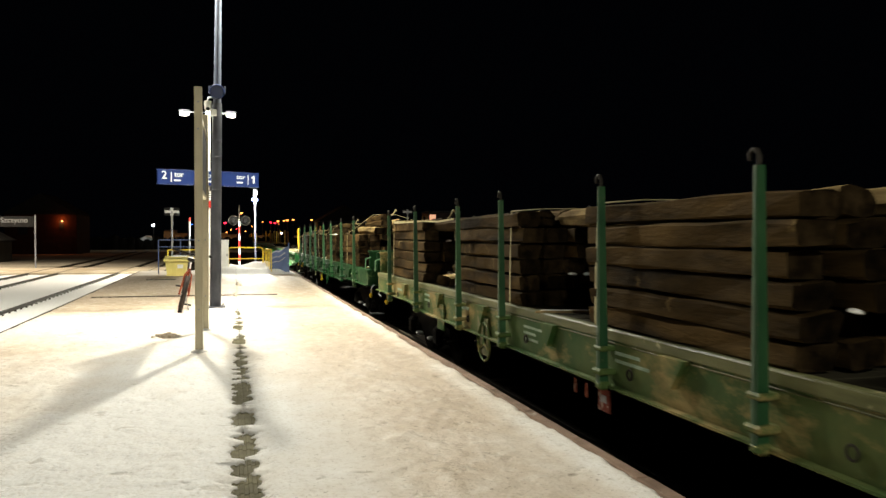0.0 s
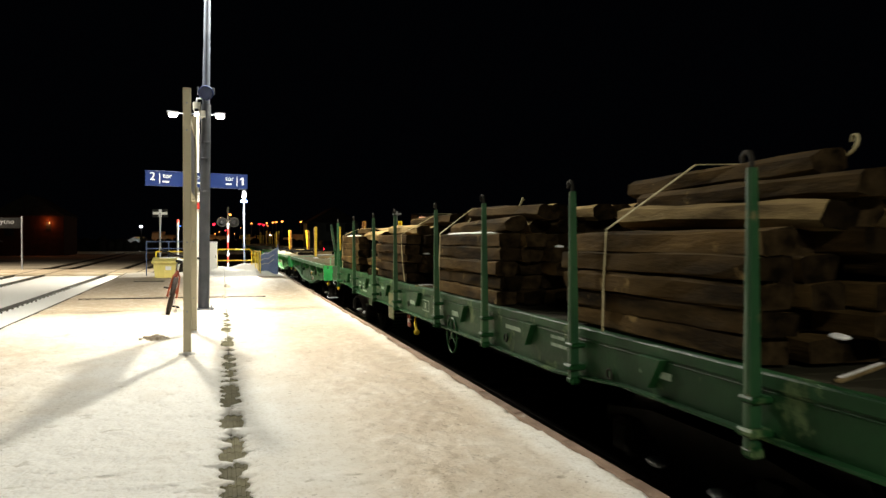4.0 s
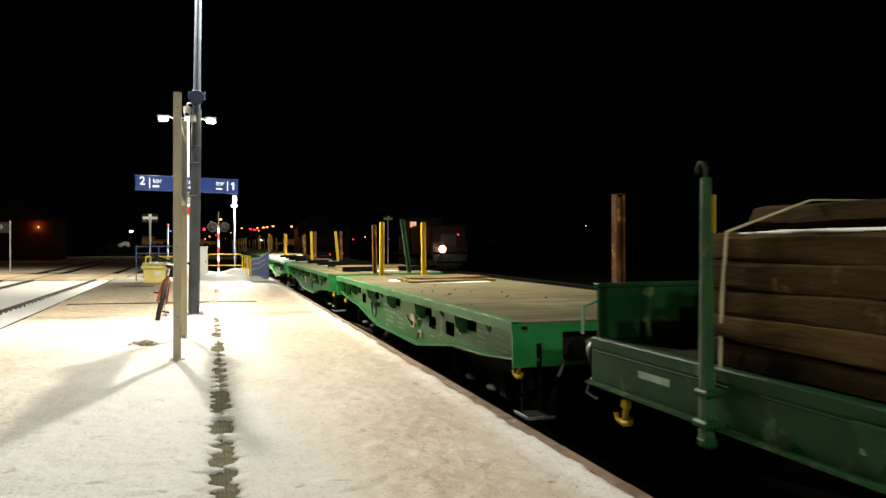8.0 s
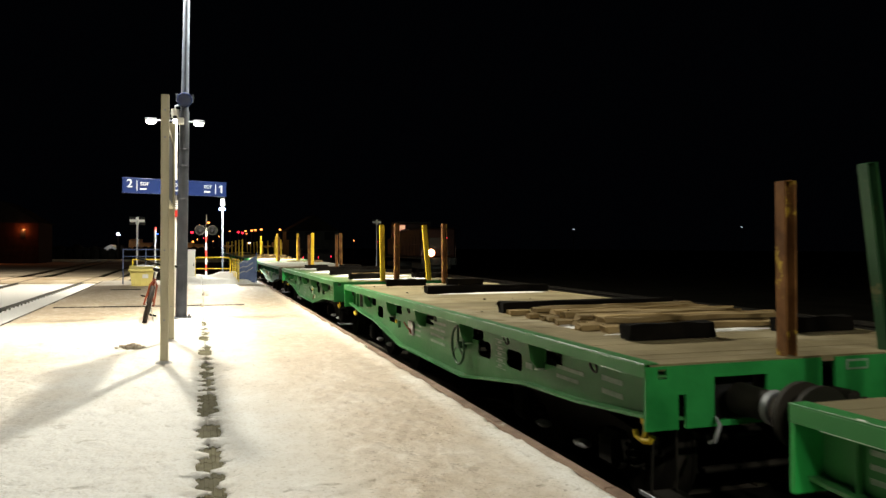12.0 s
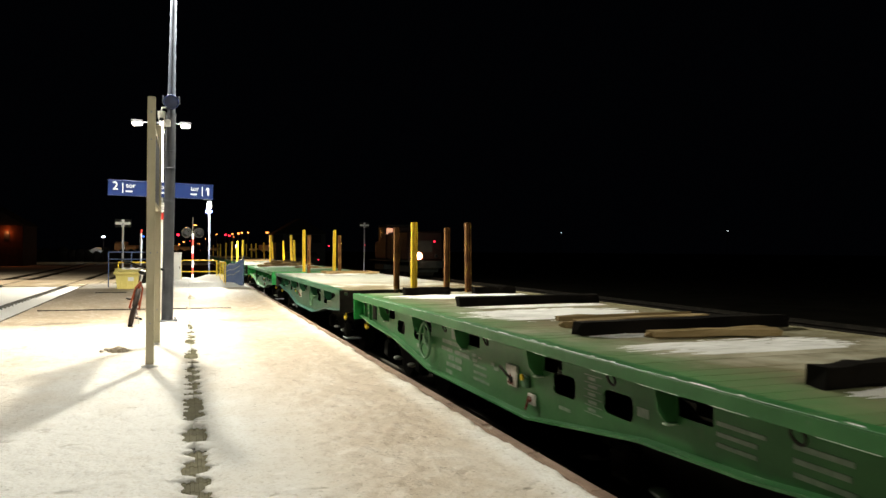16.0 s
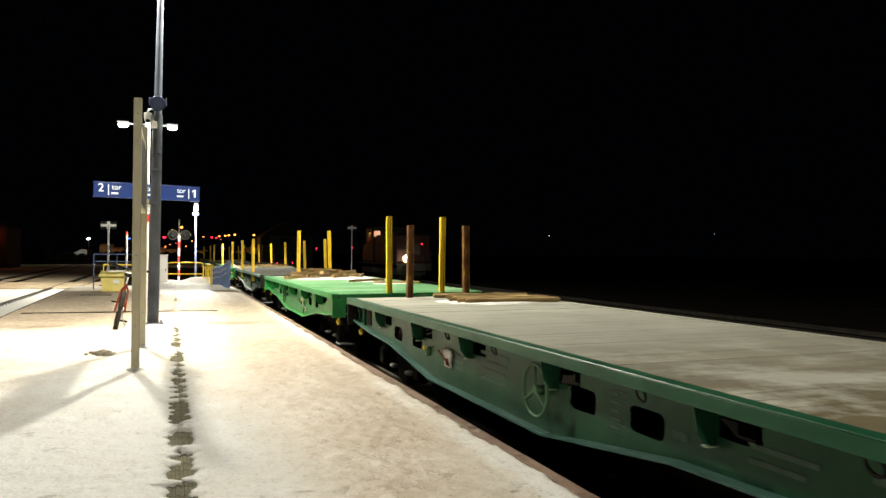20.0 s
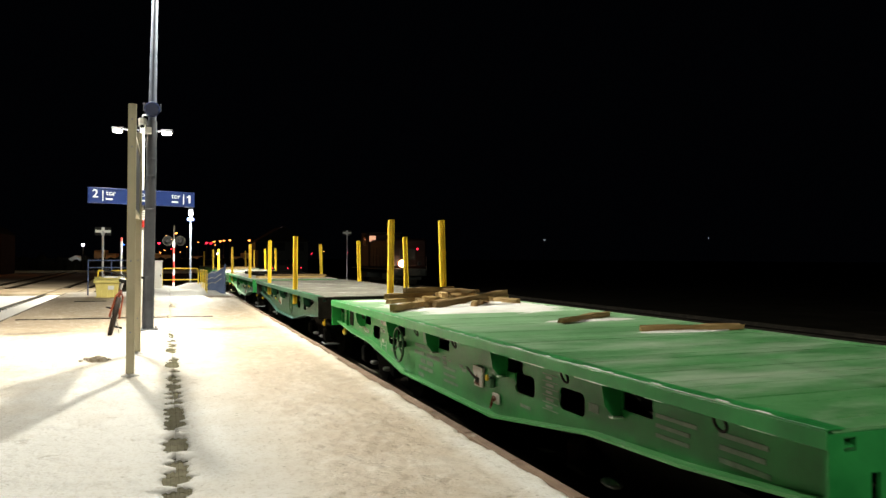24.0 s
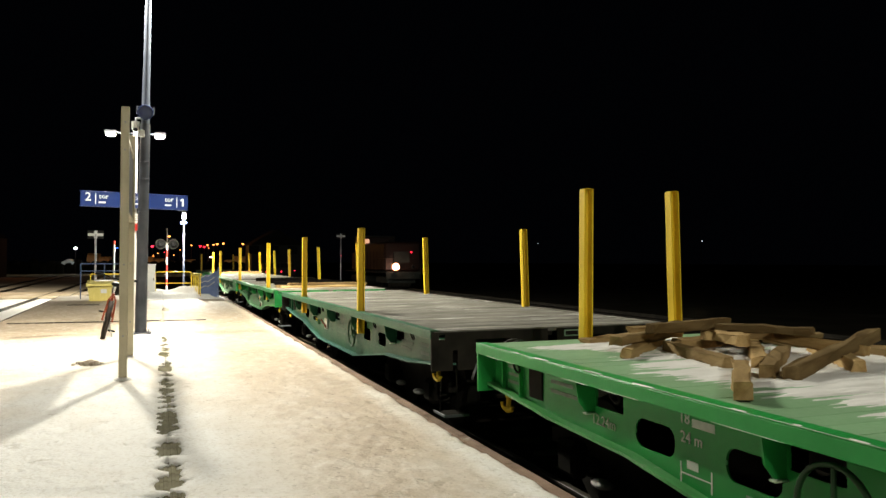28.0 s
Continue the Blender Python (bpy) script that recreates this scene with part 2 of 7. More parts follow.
GREEN = surface("wagon_green", (0.012, 0.155, 0.034), (0.034, 0.31, 0.075), 0.38, scale=1.6, fine=26, bump=0.1,
                stain=(0.20, 0.30, 0.16), stain_from=0.66, stain_stretch=(1, 1, 0.4), end_tone=(0.017, 0.225, 0.046), end_at=(4.0, 8.0))
GREEN_WORN = surface("wagon_green_worn", (0.027, 0.120, 0.034), (0.058, 0.200, 0.064), 0.45, scale=1.3, fine=22, bump=0.14,
                     stain=(0.12, 0.17, 0.09), stain_from=0.60, stain_scale=2.0, gloss=0.2, end_tone=(0.028, 0.140, 0.040), soft=0.14)
GREEN_PALE = surface("wagon_green_faded", (0.07, 0.17, 0.085), (0.15, 0.28, 0.15), 0.65, scale=1.6, fine=26, bump=0.1,
                     stain=(0.13, 0.10, 0.06), stain_from=0.62, stain_scale=2.0)
GREEN_DARK = surface("wagon_green_old", (0.011, 0.075, 0.036), (0.034, 0.140, 0.070), 0.4, scale=1.6, fine=26, bump=0.12,
                     stain=(0.06, 0.125, 0.07), stain_from=0.63, stain_scale=2.0, gloss=0.2)
GREEN_LOG = surface("log_wagon_green", (0.004, 0.028, 0.007), (0.012, 0.058, 0.018), 0.5, scale=1.6, fine=26, bump=0.12,
                    stain=(0.075, 0.12, 0.05), stain_from=0.58, stain_scale=2.6, gloss=0.10)
GREEN_OLIVE = surface("log_wagon_olive", (0.022, 0.068, 0.018), (0.105, 0.120, 0.040), 0.6, scale=1.3, fine=26, bump=0.12,
                      stain=(0.26, 0.20, 0.082), stain_from=0.50, stain_scale=1.7, gloss=0.10, stain_stretch=(1, 0.55, 1.4), soft=0.12)
CLOD = surface("frozen_slush", (0.30, 0.24, 0.17), (0.72, 0.65, 0.55), 0.8, scale=14, fine=50, bump=0.8)
# bottom flanges: scratched, and lighter where highlights are put into the colour
LIT_EDGE_GREEN = surface("lit_worn_green_edge", (0.034, 0.165, 0.050), (0.085, 0.27, 0.095), 0.4, scale=2.5, fine=30, bump=0.1,
                     stretch=(4, 0.5, 4), stain=(0.40, 0.48, 0.36), stain_from=0.62, stain_scale=3.2, gloss=0.35)
LIT_EDGE_BRIGHT = surface("lit_bright_green_edge", (0.075, 0.36, 0.10), (0.16, 0.52, 0.18), 0.35, scale=2.5, fine=30, bump=0.1,
                     stretch=(4, 0.5, 4), stain=(0.58, 0.66, 0.53), stain_from=0.62, stain_scale=3.2, gloss=0.5)
EDGE_WORN = surface("rubbed_edge", (0.26, 0.42, 0.27), (0.52, 0.62, 0.48), 0.45, scale=5, fine=40, bump=0.1, gloss=0.4)
LIT_EDGE_DARK = surface("lit_worn_dark_edge", (0.05, 0.135, 0.11), (0.10, 0.23, 0.19), 0.45, scale=2.5, fine=30, bump=0.1,
                    stretch=(4, 0.5, 4), stain=(0.40, 0.45, 0.40), stain_from=0.68, stain_scale=3.2)
EDGE_OLIVE = surface("worn_olive_edge", (0.060, 0.070, 0.024), (0.15, 0.150, 0.060), 0.5, scale=2.5, fine=30, bump=0.1,
                     stretch=(4, 0.5, 4), stain=(0.36, 0.33, 0.18), stain_from=0.62, stain_scale=3.2, gloss=0.2)
STAKE_GREEN = surface("stake_green", (0.008, 0.042, 0.016), (0.032, 0.090, 0.034), 0.42, scale=3, fine=30, bump=0.12, stretch=(1, 1, 0.4),
                      stain=(0.11, 0.10, 0.045), stain_from=0.62, stain_scale=5, gloss=0.3)
STAKE_YELLOW = surface("stake_yellow", (0.62, 0.42, 0.02), (0.78, 0.55, 0.03), 0.5, scale=2, fine=30, bump=0.08,
                       stain=(0.30, 0.18, 0.05), stain_from=0.70, stain_scale=6)
STAKE_RUST = surface("stake_rust", (0.085, 0.036, 0.013), (0.25, 0.115, 0.040), 0.85, scale=4, fine=30, bump=0.2,
                     stain=(0.5, 0.34, 0.05), stain_from=0.58, stain_scale=5)
MARKING_DIM = surface("old_marking", (0.060, 0.125, 0.090), (0.13, 0.20, 0.16), 0.6, scale=9, fine=60, bump=0.02)
STENCIL = surface("fresh_stencil", (0.58, 0.64, 0.58), (0.78, 0.82, 0.76), 0.6, scale=8, fine=60, bump=0.02)
MARKING = surface("white_marking", (0.15, 0.24, 0.165), (0.30, 0.38, 0.30), 0.6, scale=9, fine=60, bump=0.02)
DECK_OLD = surface("deck_boards_old", (0.14, 0.112, 0.065), (0.25, 0.205, 0.125), 0.85, scale=1.2, fine=26, vary=0.05, bump=0.3,
                   stain=(0.58, 0.56, 0.49), stain_from=0.50, stain_scale=0.8, soft=0.14, end_tone=(0.27, 0.265, 0.225), end_at=(1.2, 4.6), apart=False)
DECK_WOOD = surface("deck_boards", (0.15, 0.132, 0.095), (0.29, 0.262, 0.20), 0.85, scale=1.2, fine=26, vary=0.06, bump=0.3,
                    stain=(0.66, 0.64, 0.60), stain_from=0.44, stain_scale=0.9, stain_stretch=(0.5, 1.3, 1), soft=0.22, apart=False)
DECK_SAND = surface("deck_boards_dirty", (0.155, 0.124, 0.066), (0.31, 0.258, 0.150), 0.9, scale=1.0, fine=22, vary=0.12, bump=0.4,
                    stain=(0.42, 0.37, 0.26), stain_from=0.53, stain_scale=0.6, soft=0.2, apart=False)
DECK_MOSS = surface("deck_boards_green_edge", (0.118, 0.102, 0.056), (0.235, 0.21, 0.124), 0.9, scale=1.0, fine=22, vary=0.06, bump=0.4,
                    stain=(0.46, 0.43, 0.33), stain_from=0.50, stain_scale=0.6, soft=0.2, side_tone=(0.075, 0.185, 0.060), apart=False)
DECK_EARTH = surface("deck_boards_earthy", (0.070, 0.060, 0.029), (0.145, 0.122, 0.066), 0.9, scale=1.0, fine=22, vary=0.02, bump=0.4,
                     stain=(0.26, 0.23, 0.15), stain_from=0.55, stain_scale=0.6, stain_stretch=(0.7, 1.0, 1), soft=0.22, end_tone=(0.125, 0.106, 0.060), end_at=(1.5, 6.0), apart=False)
DECK_BARE = surface("deck_boards_bare", (0.11, 0.105, 0.088), (0.24, 0.23, 0.20), 0.85, scale=1.5, fine=26, vary=0.25, bump=0.3,
                    stain=(0.60, 0.60, 0.58), stain_from=0.56, stain_scale=1.6, stain_stretch=(0.4, 2, 1), soft=0.15)
DECK_GREEN = surface("deck_painted", (0.048, 0.195, 0.058), (0.105, 0.34, 0.122), 0.5, scale=1.2, fine=26, vary=0.05, bump=0.2,
                     stain=(0.46, 0.56, 0.43), stain_from=0.45, stain_scale=0.9, stain_stretch=(0.5, 1.3, 1), soft=0.34, end_tone=(0.165, 0.285, 0.160), end_at=(3.5, 8.0), apart=False)
OLD_TIMBER = surface("old_sleeper", (0.007, 0.0042, 0.0016), (0.088, 0.055, 0.021), 0.95, scale=1.6, fine=14, bump=0.9,
                     stretch=(2.5, 0.5, 2.5), vary=0.45, stain=(0.175, 0.120, 0.050), stain_from=0.62, stain_scale=2.2, gloss=0.03)
END_GRAIN = surface("dark_end_grain", (0.003, 0.002, 0.001), (0.026, 0.017, 0.008), 0.95, scale=9, fine=30, bump=0.8, vary=0.7, gloss=0.02)
# darker copy of the old timber: shade of the gaps put into colour
SHADED_TIMBER = surface("shaded_split_timber", (0.004, 0.0026, 0.0012), (0.042, 0.027, 0.012), 0.95, scale=2.5, fine=16, bump=0.9, stretch=(2.5, 0.5, 2.5), vary=0.6, gloss=0.03)
PALE_TIMBER = surface("barked_timber", (0.065, 0.042, 0.017), (0.37, 0.265, 0.120), 0.95, scale=1.8, fine=14, bump=0.9,
                      stretch=(2.5, 0.5, 2.5), vary=0.3, stain=(0.44, 0.34, 0.20), stain_from=0.66, stain_scale=3.0, gloss=0.03)
# darker variant of the old timber, for a single stack
BLACK_TIMBER = surface("dark_sleeper", (0.006, 0.0034, 0.0014), (0.062, 0.038, 0.015), 0.95, scale=1.6, fine=14, bump=0.9,
                       stretch=(2.5, 0.5, 2.5), vary=0.45, stain=(0.13, 0.085, 0.04), stain_from=0.66, stain_scale=2.6, gloss=0.03)
PLATE_WHITE = surface("stained_white_plate", (0.50, 0.48, 0.42), (0.74, 0.72, 0.67), 0.6, scale=9, fine=50, bump=0.06,
                      stain=(0.30, 0.12, 0.05), stain_from=0.66, stain_scale=12)
RUST_RED = surface("rusty_red", (0.11, 0.022, 0.014), (0.22, 0.055, 0.035), 0.8, scale=9, fine=50, bump=0.1,
                   stain=(0.5, 0.42, 0.36), stain_from=0.55, stain_scale=14)
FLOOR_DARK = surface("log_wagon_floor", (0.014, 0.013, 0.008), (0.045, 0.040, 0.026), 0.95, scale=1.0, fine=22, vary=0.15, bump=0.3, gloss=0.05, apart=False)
PLANK = surface("plank_wood", (0.16, 0.098, 0.036), (0.46, 0.325, 0.155), 0.85, scale=2.0, fine=18, stretch=(3, 0.5, 3), vary=0.5, bump=0.3)
BOARD_PALE = surface("pale_boards", (0.17, 0.115, 0.05), (0.36, 0.265, 0.13), 0.85, scale=2.0, fine=18, stretch=(3, 0.5, 3), vary=0.3, bump=0.3)
BEAM_DARK = surface("dark_beam", (0.003, 0.0025, 0.002), (0.011, 0.009, 0.007), 0.9, scale=2, fine=20, vary=0.2, bump=0.3, gloss=0.04)
STRAP = surface("webbing_strap", (0.30, 0.255, 0.14), (0.46, 0.405, 0.24), 0.8, scale=6, fine=60)
LOCO_PAINT = surface("loco_paint", (0.010, 0.0036, 0.0024), (0.022, 0.008, 0.005), 0.5, scale=1.5, fine=20)
LOCO_DARK = surface("loco_dark", (0.012, 0.014, 0.012), (0.03, 0.034, 0.03), 0.6, scale=1.5, fine=20)
BRICK_WALL = surface("brick_wall", (0.018, 0.006, 0.0035), (0.036, 0.012, 0.006), 0.9, scale=1.5, fine=12, bump=0.3)
PLASTER = surface("plaster_wall", (0.06, 0.054, 0.046), (0.10, 0.09, 0.076), 0.9, scale=1.0, fine=12)
ROOF_SNOW = surface("old_roof_snow", (0.20, 0.19, 0.17), (0.32, 0.30, 0.27), 0.9, scale=1.2, fine=12)
ROOF = surface("roof_sheet", (0.008, 0.0075, 0.007), (0.018, 0.017, 0.016), 0.8, scale=2, fine=20)
GLASS = surface("dark_glass", (0.01, 0.012, 0.014), (0.02, 0.022, 0.026), 0.08, scale=1, fine=5, bump=0.0)
LAMP_WHITE = glow("lamp_white", (1.0, 0.93, 0.70), 30)
LAMP_SMALL = glow("lamp_box_glow", (1.0, 0.90, 0.55), 1.0)
LAMP_ORANGE = glow("lamp_orange", (1.0, 0.30, 0.06), 6)
LAMP_RED = glow("lamp_red", (1.0, 0.02, 0.05), 5)
LAMP_BLUE = glow("lamp_blue", (0.05, 0.2, 1.0), 3)
LAMP_HALO = glow("headlight_halo", (1.0, 0.33, 0.12), 0.9)
LAMP_HEAD = glow("headlight_glow", (1.0, 0.62, 0.42), 55)
DIRTY_SNOW = surface("thawed_dirty_snow", (0.34, 0.29, 0.21), (0.62, 0.57, 0.46), 0.95, scale=0.35, fine=6, bump=0.4,
                     stain=(0.74, 0.70, 0.62), stain_from=0.64, stain_scale=0.5, gloss=0.05)
LAMP_CABIN = glow("cabin_glow", (1.0, 0.50, 0.30), 0.8)
LAMP_FAINT = glow("lamp_faint", (0.85, 0.95, 1.0), 3.5)
LAMP_COLD = glow("lamp_cold", (0.85, 0.95, 1.0), 40)


# ---- mesh building ----
class Shape:
    """Collects the faces of one mesh."""

    def __init__(self):
        self.verts, self.faces, self.smooth = [], [], []

    def add(self, verts, faces, smooth=False):
        n = len(self.verts)
        self.verts += [tuple(v) for v in verts]
        self.faces += [tuple(n + i for i in f) for f in faces]
        self.smooth += [smooth] * len(faces)
        return self

    def box(self, c, size, m=None, chamfer=0.0):
        """A box with chamfered edges, at the centre c, turned by m."""
        hx, hy, hz = (v / 2 for v in size)
        e = min(chamfer, hx * 0.8, hy * 0.8, hz * 0.8)
        m = m or Matrix()
        if e <= 0:
            vs = [(sx * hx, sy * hy, sz * hz) for sx, sy, sz in product((-1, 1), repeat=3)]
            fs = [(0, 1, 3, 2), (4, 6, 7, 5), (0, 4, 5, 1), (2, 3, 7, 6), (0, 2, 6, 4), (1, 5, 7, 3)]
        else:
            vs, index = [], {}
            for s in product((-1, 1), repeat=3):
                for axis in range(3):
                    h = [hx - e, hy - e, hz - e]
                    h[axis] += e
                    index[s, axis] = len(vs)
                    vs.append((s[0] * h[0], s[1] * h[1], s[2] * h[2]))
            fs = []
            for axis in range(3):
                a, b = (axis + 1) % 3, (axis + 2) % 3
                for side in (-1, 1):
                    loop = []
                    for p, q in ((-1, -1), (1, -1), (1, 1), (-1, 1)):
                        s = [0, 0, 0]
                        s[axis], s[a], s[b] = side, p, q
                        loop.append(index[tuple(s), axis])
                    fs.append(loop if side > 0 else loop[::-1])
                for p, q in product((-1, 1), repeat=2):
                    s0, s1 = [0, 0, 0], [0, 0, 0]
                    s0[axis], s0[a], s0[b] = -1, p, q
                    s1[axis], s1[a], s1[b] = 1, p, q
                    f = [index[tuple(s0), a], index[tuple(s1), a], index[tuple(s1), b], index[tuple(s0), b]]
                    fs.append(f if p * q > 0 else f[::-1])
            for s in product((-1, 1), repeat=3):
                f = [index[s, 0], index[s, 1], index[s, 2]]
                fs.append(f if s[0] * s[1] * s[2] > 0 else f[::-1])
        o = Vector(c)
        return self.add([o + m.to_3x3() @ Vector(v) for v in vs], fs)

    def rod(self, a, b, r0, r1=None, n=10, caps=True):
        """A round bar from a to b, tapering from r0 to r1."""
        r1 = r0 if r1 is None else r1
        a, b = Vector(a), Vector(b)
        q = (b - a).to_track_quat("Z", "Y")
        vs = []
        for p, r in ((a, r0), (b, r1)):
            for i in range(n):
                w = 2 * math.pi * i / n
                vs.append(p + q @ Vector((r * math.cos(w), r * math.sin(w), 0)))
        self.add(vs, [(i, (i + 1) % n, n + (i + 1) % n, n + i) for i in range(n)], n > 6)
        if caps:
            self.add(vs, [tuple(range(n - 1, -1, -1)), tuple(range(n, 2 * n))])
        return self

    def pipe(self, points, r, n=8, closed=False):
        """A round tube along points."""
        pts = [Vector(p) for p in points]
        vs, k = [], len(pts)
        up = None
        for i, p in enumerate(pts):
            if closed:
                d = pts[(i + 1) % k] - pts[i - 1]
            else:
                d = pts[min(i + 1, k - 1)] - pts[max(i - 1, 0)]
            d.normalize()
            if up is None:
                up = d.orthogonal().normalized()
            up = (up - d * up.dot(d)).normalized()
            side = d.cross(up)
            vs += [p + r * (math.cos(2 * math.pi * j / n) * up + math.sin(2 * math.pi * j / n) * side) for j in range(n)]
        fs = []
        for i in range(k if closed else k - 1):
            i2 = (i + 1) % k
            fs += [(i * n + j, i * n + (j + 1) % n, i2 * n + (j + 1) % n, i2 * n + j) for j in range(n)]
        self.add(vs, fs, True)
        if not closed:
            self.add(vs, [tuple(range(n - 1, -1, -1)), tuple(range((k - 1) * n, k * n))])
        return self

    def ring(self, c, r, thick, axis, n=20, m=6):
        """A torus round axis."""
        q = Vector(axis).to_track_quat("Z", "Y")
        return self.pipe([Vector(c) + q @ Vector((r * math.cos(2 * math.pi * i / n), r * math.sin(2 * math.pi * i / n), 0))
                          for i in range(n)], thick, m, True)

    def prism(self, outline, x0, x1, axis=0):
        """An outline of (a, b) in the plane across axis, drawn out from x0 to x1. Axis 0: (y, z); 1: (x, z); 2: (x, y)."""
        def put(x, a, b):
            return [(x, a, b), (a, x, b), (a, b, x)][axis]
        n = len(outline)
        vs = [put(x0, a, b) for a, b in outline] + [put(x1, a, b) for a, b in outline]
        return self.add(vs, [tuple(range(n - 1, -1, -1)), tuple(range(n, 2 * n))] +
                        [(i, (i + 1) % n, n + (i + 1) % n, n + i) for i in range(n)])

    def ball(self, c, rx, ry, rz, n=12, k=8):
        vs, fs = [], []
        for i in range(k + 1):
            f = math.pi * i / k
            for j in range(n):
                w = 2 * math.pi * j / n
                vs.append((c[0] + rx * math.sin(f) * math.cos(w), c[1] + ry * math.sin(f) * math.sin(w), c[2] + rz * math.cos(f)))
        for i in range(k):
            fs += [(i * n + j, (i + 1) * n + j, (i + 1) * n + (j + 1) % n, i * n + (j + 1) % n) for j in range(n)]
        return self.add(vs, fs, True)

    def mesh(self, name, material):
        me = bpy.data.meshes.new(name)
        me.from_pydata(self.verts, [], self.faces)
        me.polygons.foreach_set("use_smooth", self.smooth)
        me.materials.append(material)
        bm = bmesh.new()
        bm.from_mesh(me)
        bmesh.ops.recalc_face_normals(bm, faces=bm.faces)
        bm.to_mesh(me)
        bm.free()
        return me


def empty(name, x=0, y=0, z=0, rz=0):
    ob = new(name)
    ob.empty_display_size = 0.2
    ob.matrix_world = pose(x, y, z, 0, 0, rz)
    return ob


def part(name, shape, material, parent=None, label="", at=None):
    """One mesh object under a thing or a part."""
    ob = new(name, shape if isinstance(shape, bpy.types.Mesh) else shape.mesh(name, material))
    if parent is not None:
        ob.parent = parent
    if at is not None:
        ob.matrix_basis = at
    if label:
        ob["label"] = label
    return ob


def lettering(name, text, size, material, parent, at, label=""):
    """Raised letters in the built-in font."""
    cu = bpy.data.curves.new(name, "FONT")
    cu.body, cu.size, cu.extrude, cu.align_x, cu.align_y = text, size, 0.002, "LEFT", "BOTTOM"
    tmp = bpy.data.objects.new(name, cu)
    scene.collection.objects.link(tmp)
    me = bpy.data.meshes.new_from_object(tmp.evaluated_get(bpy.context.evaluated_depsgraph_get()))
    bpy.data.objects.remove(tmp)
    me.materials.clear()
    me.materials.append(material)
    ob = new(name, me)
    ob.parent, ob.matrix_basis = parent, at
    if label:
        ob["label"] = label
    return ob


def wave(x, y, seed=0.0):
    return noise.noise(Vector((x, y, seed)))


# ---- ground, platform, tracks ----
def sheet(name, xs, ys, height, material, label, kind="structure", skirt=0.0):
    """A grid over xs(y) and ys; xs gives a row's x values, height the z."""
    verts, faces = [], []
    n = None
    for y in ys:
        row = xs(y)
        n = len(row)
        verts += [(x, y, height(x, y)) for x in row]
    for j in range(len(ys) - 1):
        faces += [(j * n + i, j * n + i + 1, (j + 1) * n + i + 1, (j + 1) * n + i) for i in range(n - 1)]
    if skirt:
        rim = list(range(n)) + [j * n + n - 1 for j in range(1, len(ys))]
        rim += [(len(ys) - 1) * n + i for i in range(n - 2, -1, -1)] + [j * n for j in range(len(ys) - 2, 0, -1)]
        k = len(verts)
        verts += [(verts[i][0], verts[i][1], verts[i][2] - skirt) for i in rim]
        faces += [(rim[i], rim[i - 1], k + (i - 1) % len(rim), k + i) for i in range(len(rim))]
    me = bpy.data.meshes.new(name)
    me.from_pydata(verts, [], faces)
    me.polygons.foreach_set("use_smooth", [True] * len(faces))
    me.materials.append(material)
    return tagged(new(name, me), label, "", "", kind)


def steps(a, b, first, grow, most):
    out, y, d = [a], a, first
    while y < b:
        y = min(b, y + d)
        out.append(y)
        d = min(most, d * grow)
    return out


def build_ground():
    far = [-900, -300, -120, -60, -40, -30, -24, -20, -16, -12, -8, -4, 0, 4, 8, 12, 16, 20, 26, 32, 40, 60, 120, 300, 900]
    deep = [-700, -200, -80, -40, -20, 0, 10, 20, 30, 36, 40, 46, 52, 60, 70, 80, 100, 130, 170, 240, 400, 1500]
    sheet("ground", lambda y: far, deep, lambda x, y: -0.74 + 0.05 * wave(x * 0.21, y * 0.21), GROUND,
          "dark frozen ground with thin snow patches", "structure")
    # snow between the tracks beside the platform
    xs = [-7.6 + 0.25 * i for i in range(17)]
    sheet("snow_bed", lambda y: [-13.5 + 0.30 * i for i in range(34)], steps(-25, 48.2, 0.8, 1.0, 0.8),
          lambda x, y: -0.60 + 0.03 * wave(x * 1.4, y * 1.1) - 0.05 * max(0, -12 - x), SNOW_CLEAN,
          "smooth white snow lying between the rails", "stuff", 0.2)
    sheet("snow_bed", lambda y: [-44 + 1.6 * i for i in range(26)], steps(56.6, 135, 1.2, 1.05, 5),
          lambda x, y: -0.61 + 0.05 * wave(x * 0.6, y * 0.4), DIRTY_SNOW,
          "dirty half-thawed snow beyond the crossing", "stuff", 0.2)
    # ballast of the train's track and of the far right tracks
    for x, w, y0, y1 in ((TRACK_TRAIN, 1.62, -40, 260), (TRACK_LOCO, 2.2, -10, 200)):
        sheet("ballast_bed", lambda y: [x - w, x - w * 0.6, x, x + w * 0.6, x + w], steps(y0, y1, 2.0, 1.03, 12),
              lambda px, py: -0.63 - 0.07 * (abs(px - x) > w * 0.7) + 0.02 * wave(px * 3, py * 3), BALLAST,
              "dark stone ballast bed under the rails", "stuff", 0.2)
    # foot crossing over the left tracks
    sh = Shape()
    for i in range(7):
        sh.box((-16.2, 48.9 + 1.15 * i, -0.562), (24.4, 1.12, 0.10), None, 0.02)
    ob = part("crossing", sh, CROSSING)
    tagged(ob, "brown dirty level crossing of concrete boards", "", "", "structure")
    # slope up to the crossing behind the platform's end
    sh = Shape()
    sh.prism([(36.6, -0.12), (43.0, -0.40), (43.0, -0.75), (36.6, -0.75)], -3.6, 2.6, 0)
    tagged(part("ramp", sh, CROSSING), "worn ramp at the end of the platform", "", "", "structure")
    sh = Shape()
    sh.prism([(43.0, -0.38), (60.0, -0.45), (60.0, -0.75), (43.0, -0.75)], -3.9, 2.5, 0)
    tagged(part("path", sh, GROUND), "dark trodden path beyond the ramp", "", "", "structure")


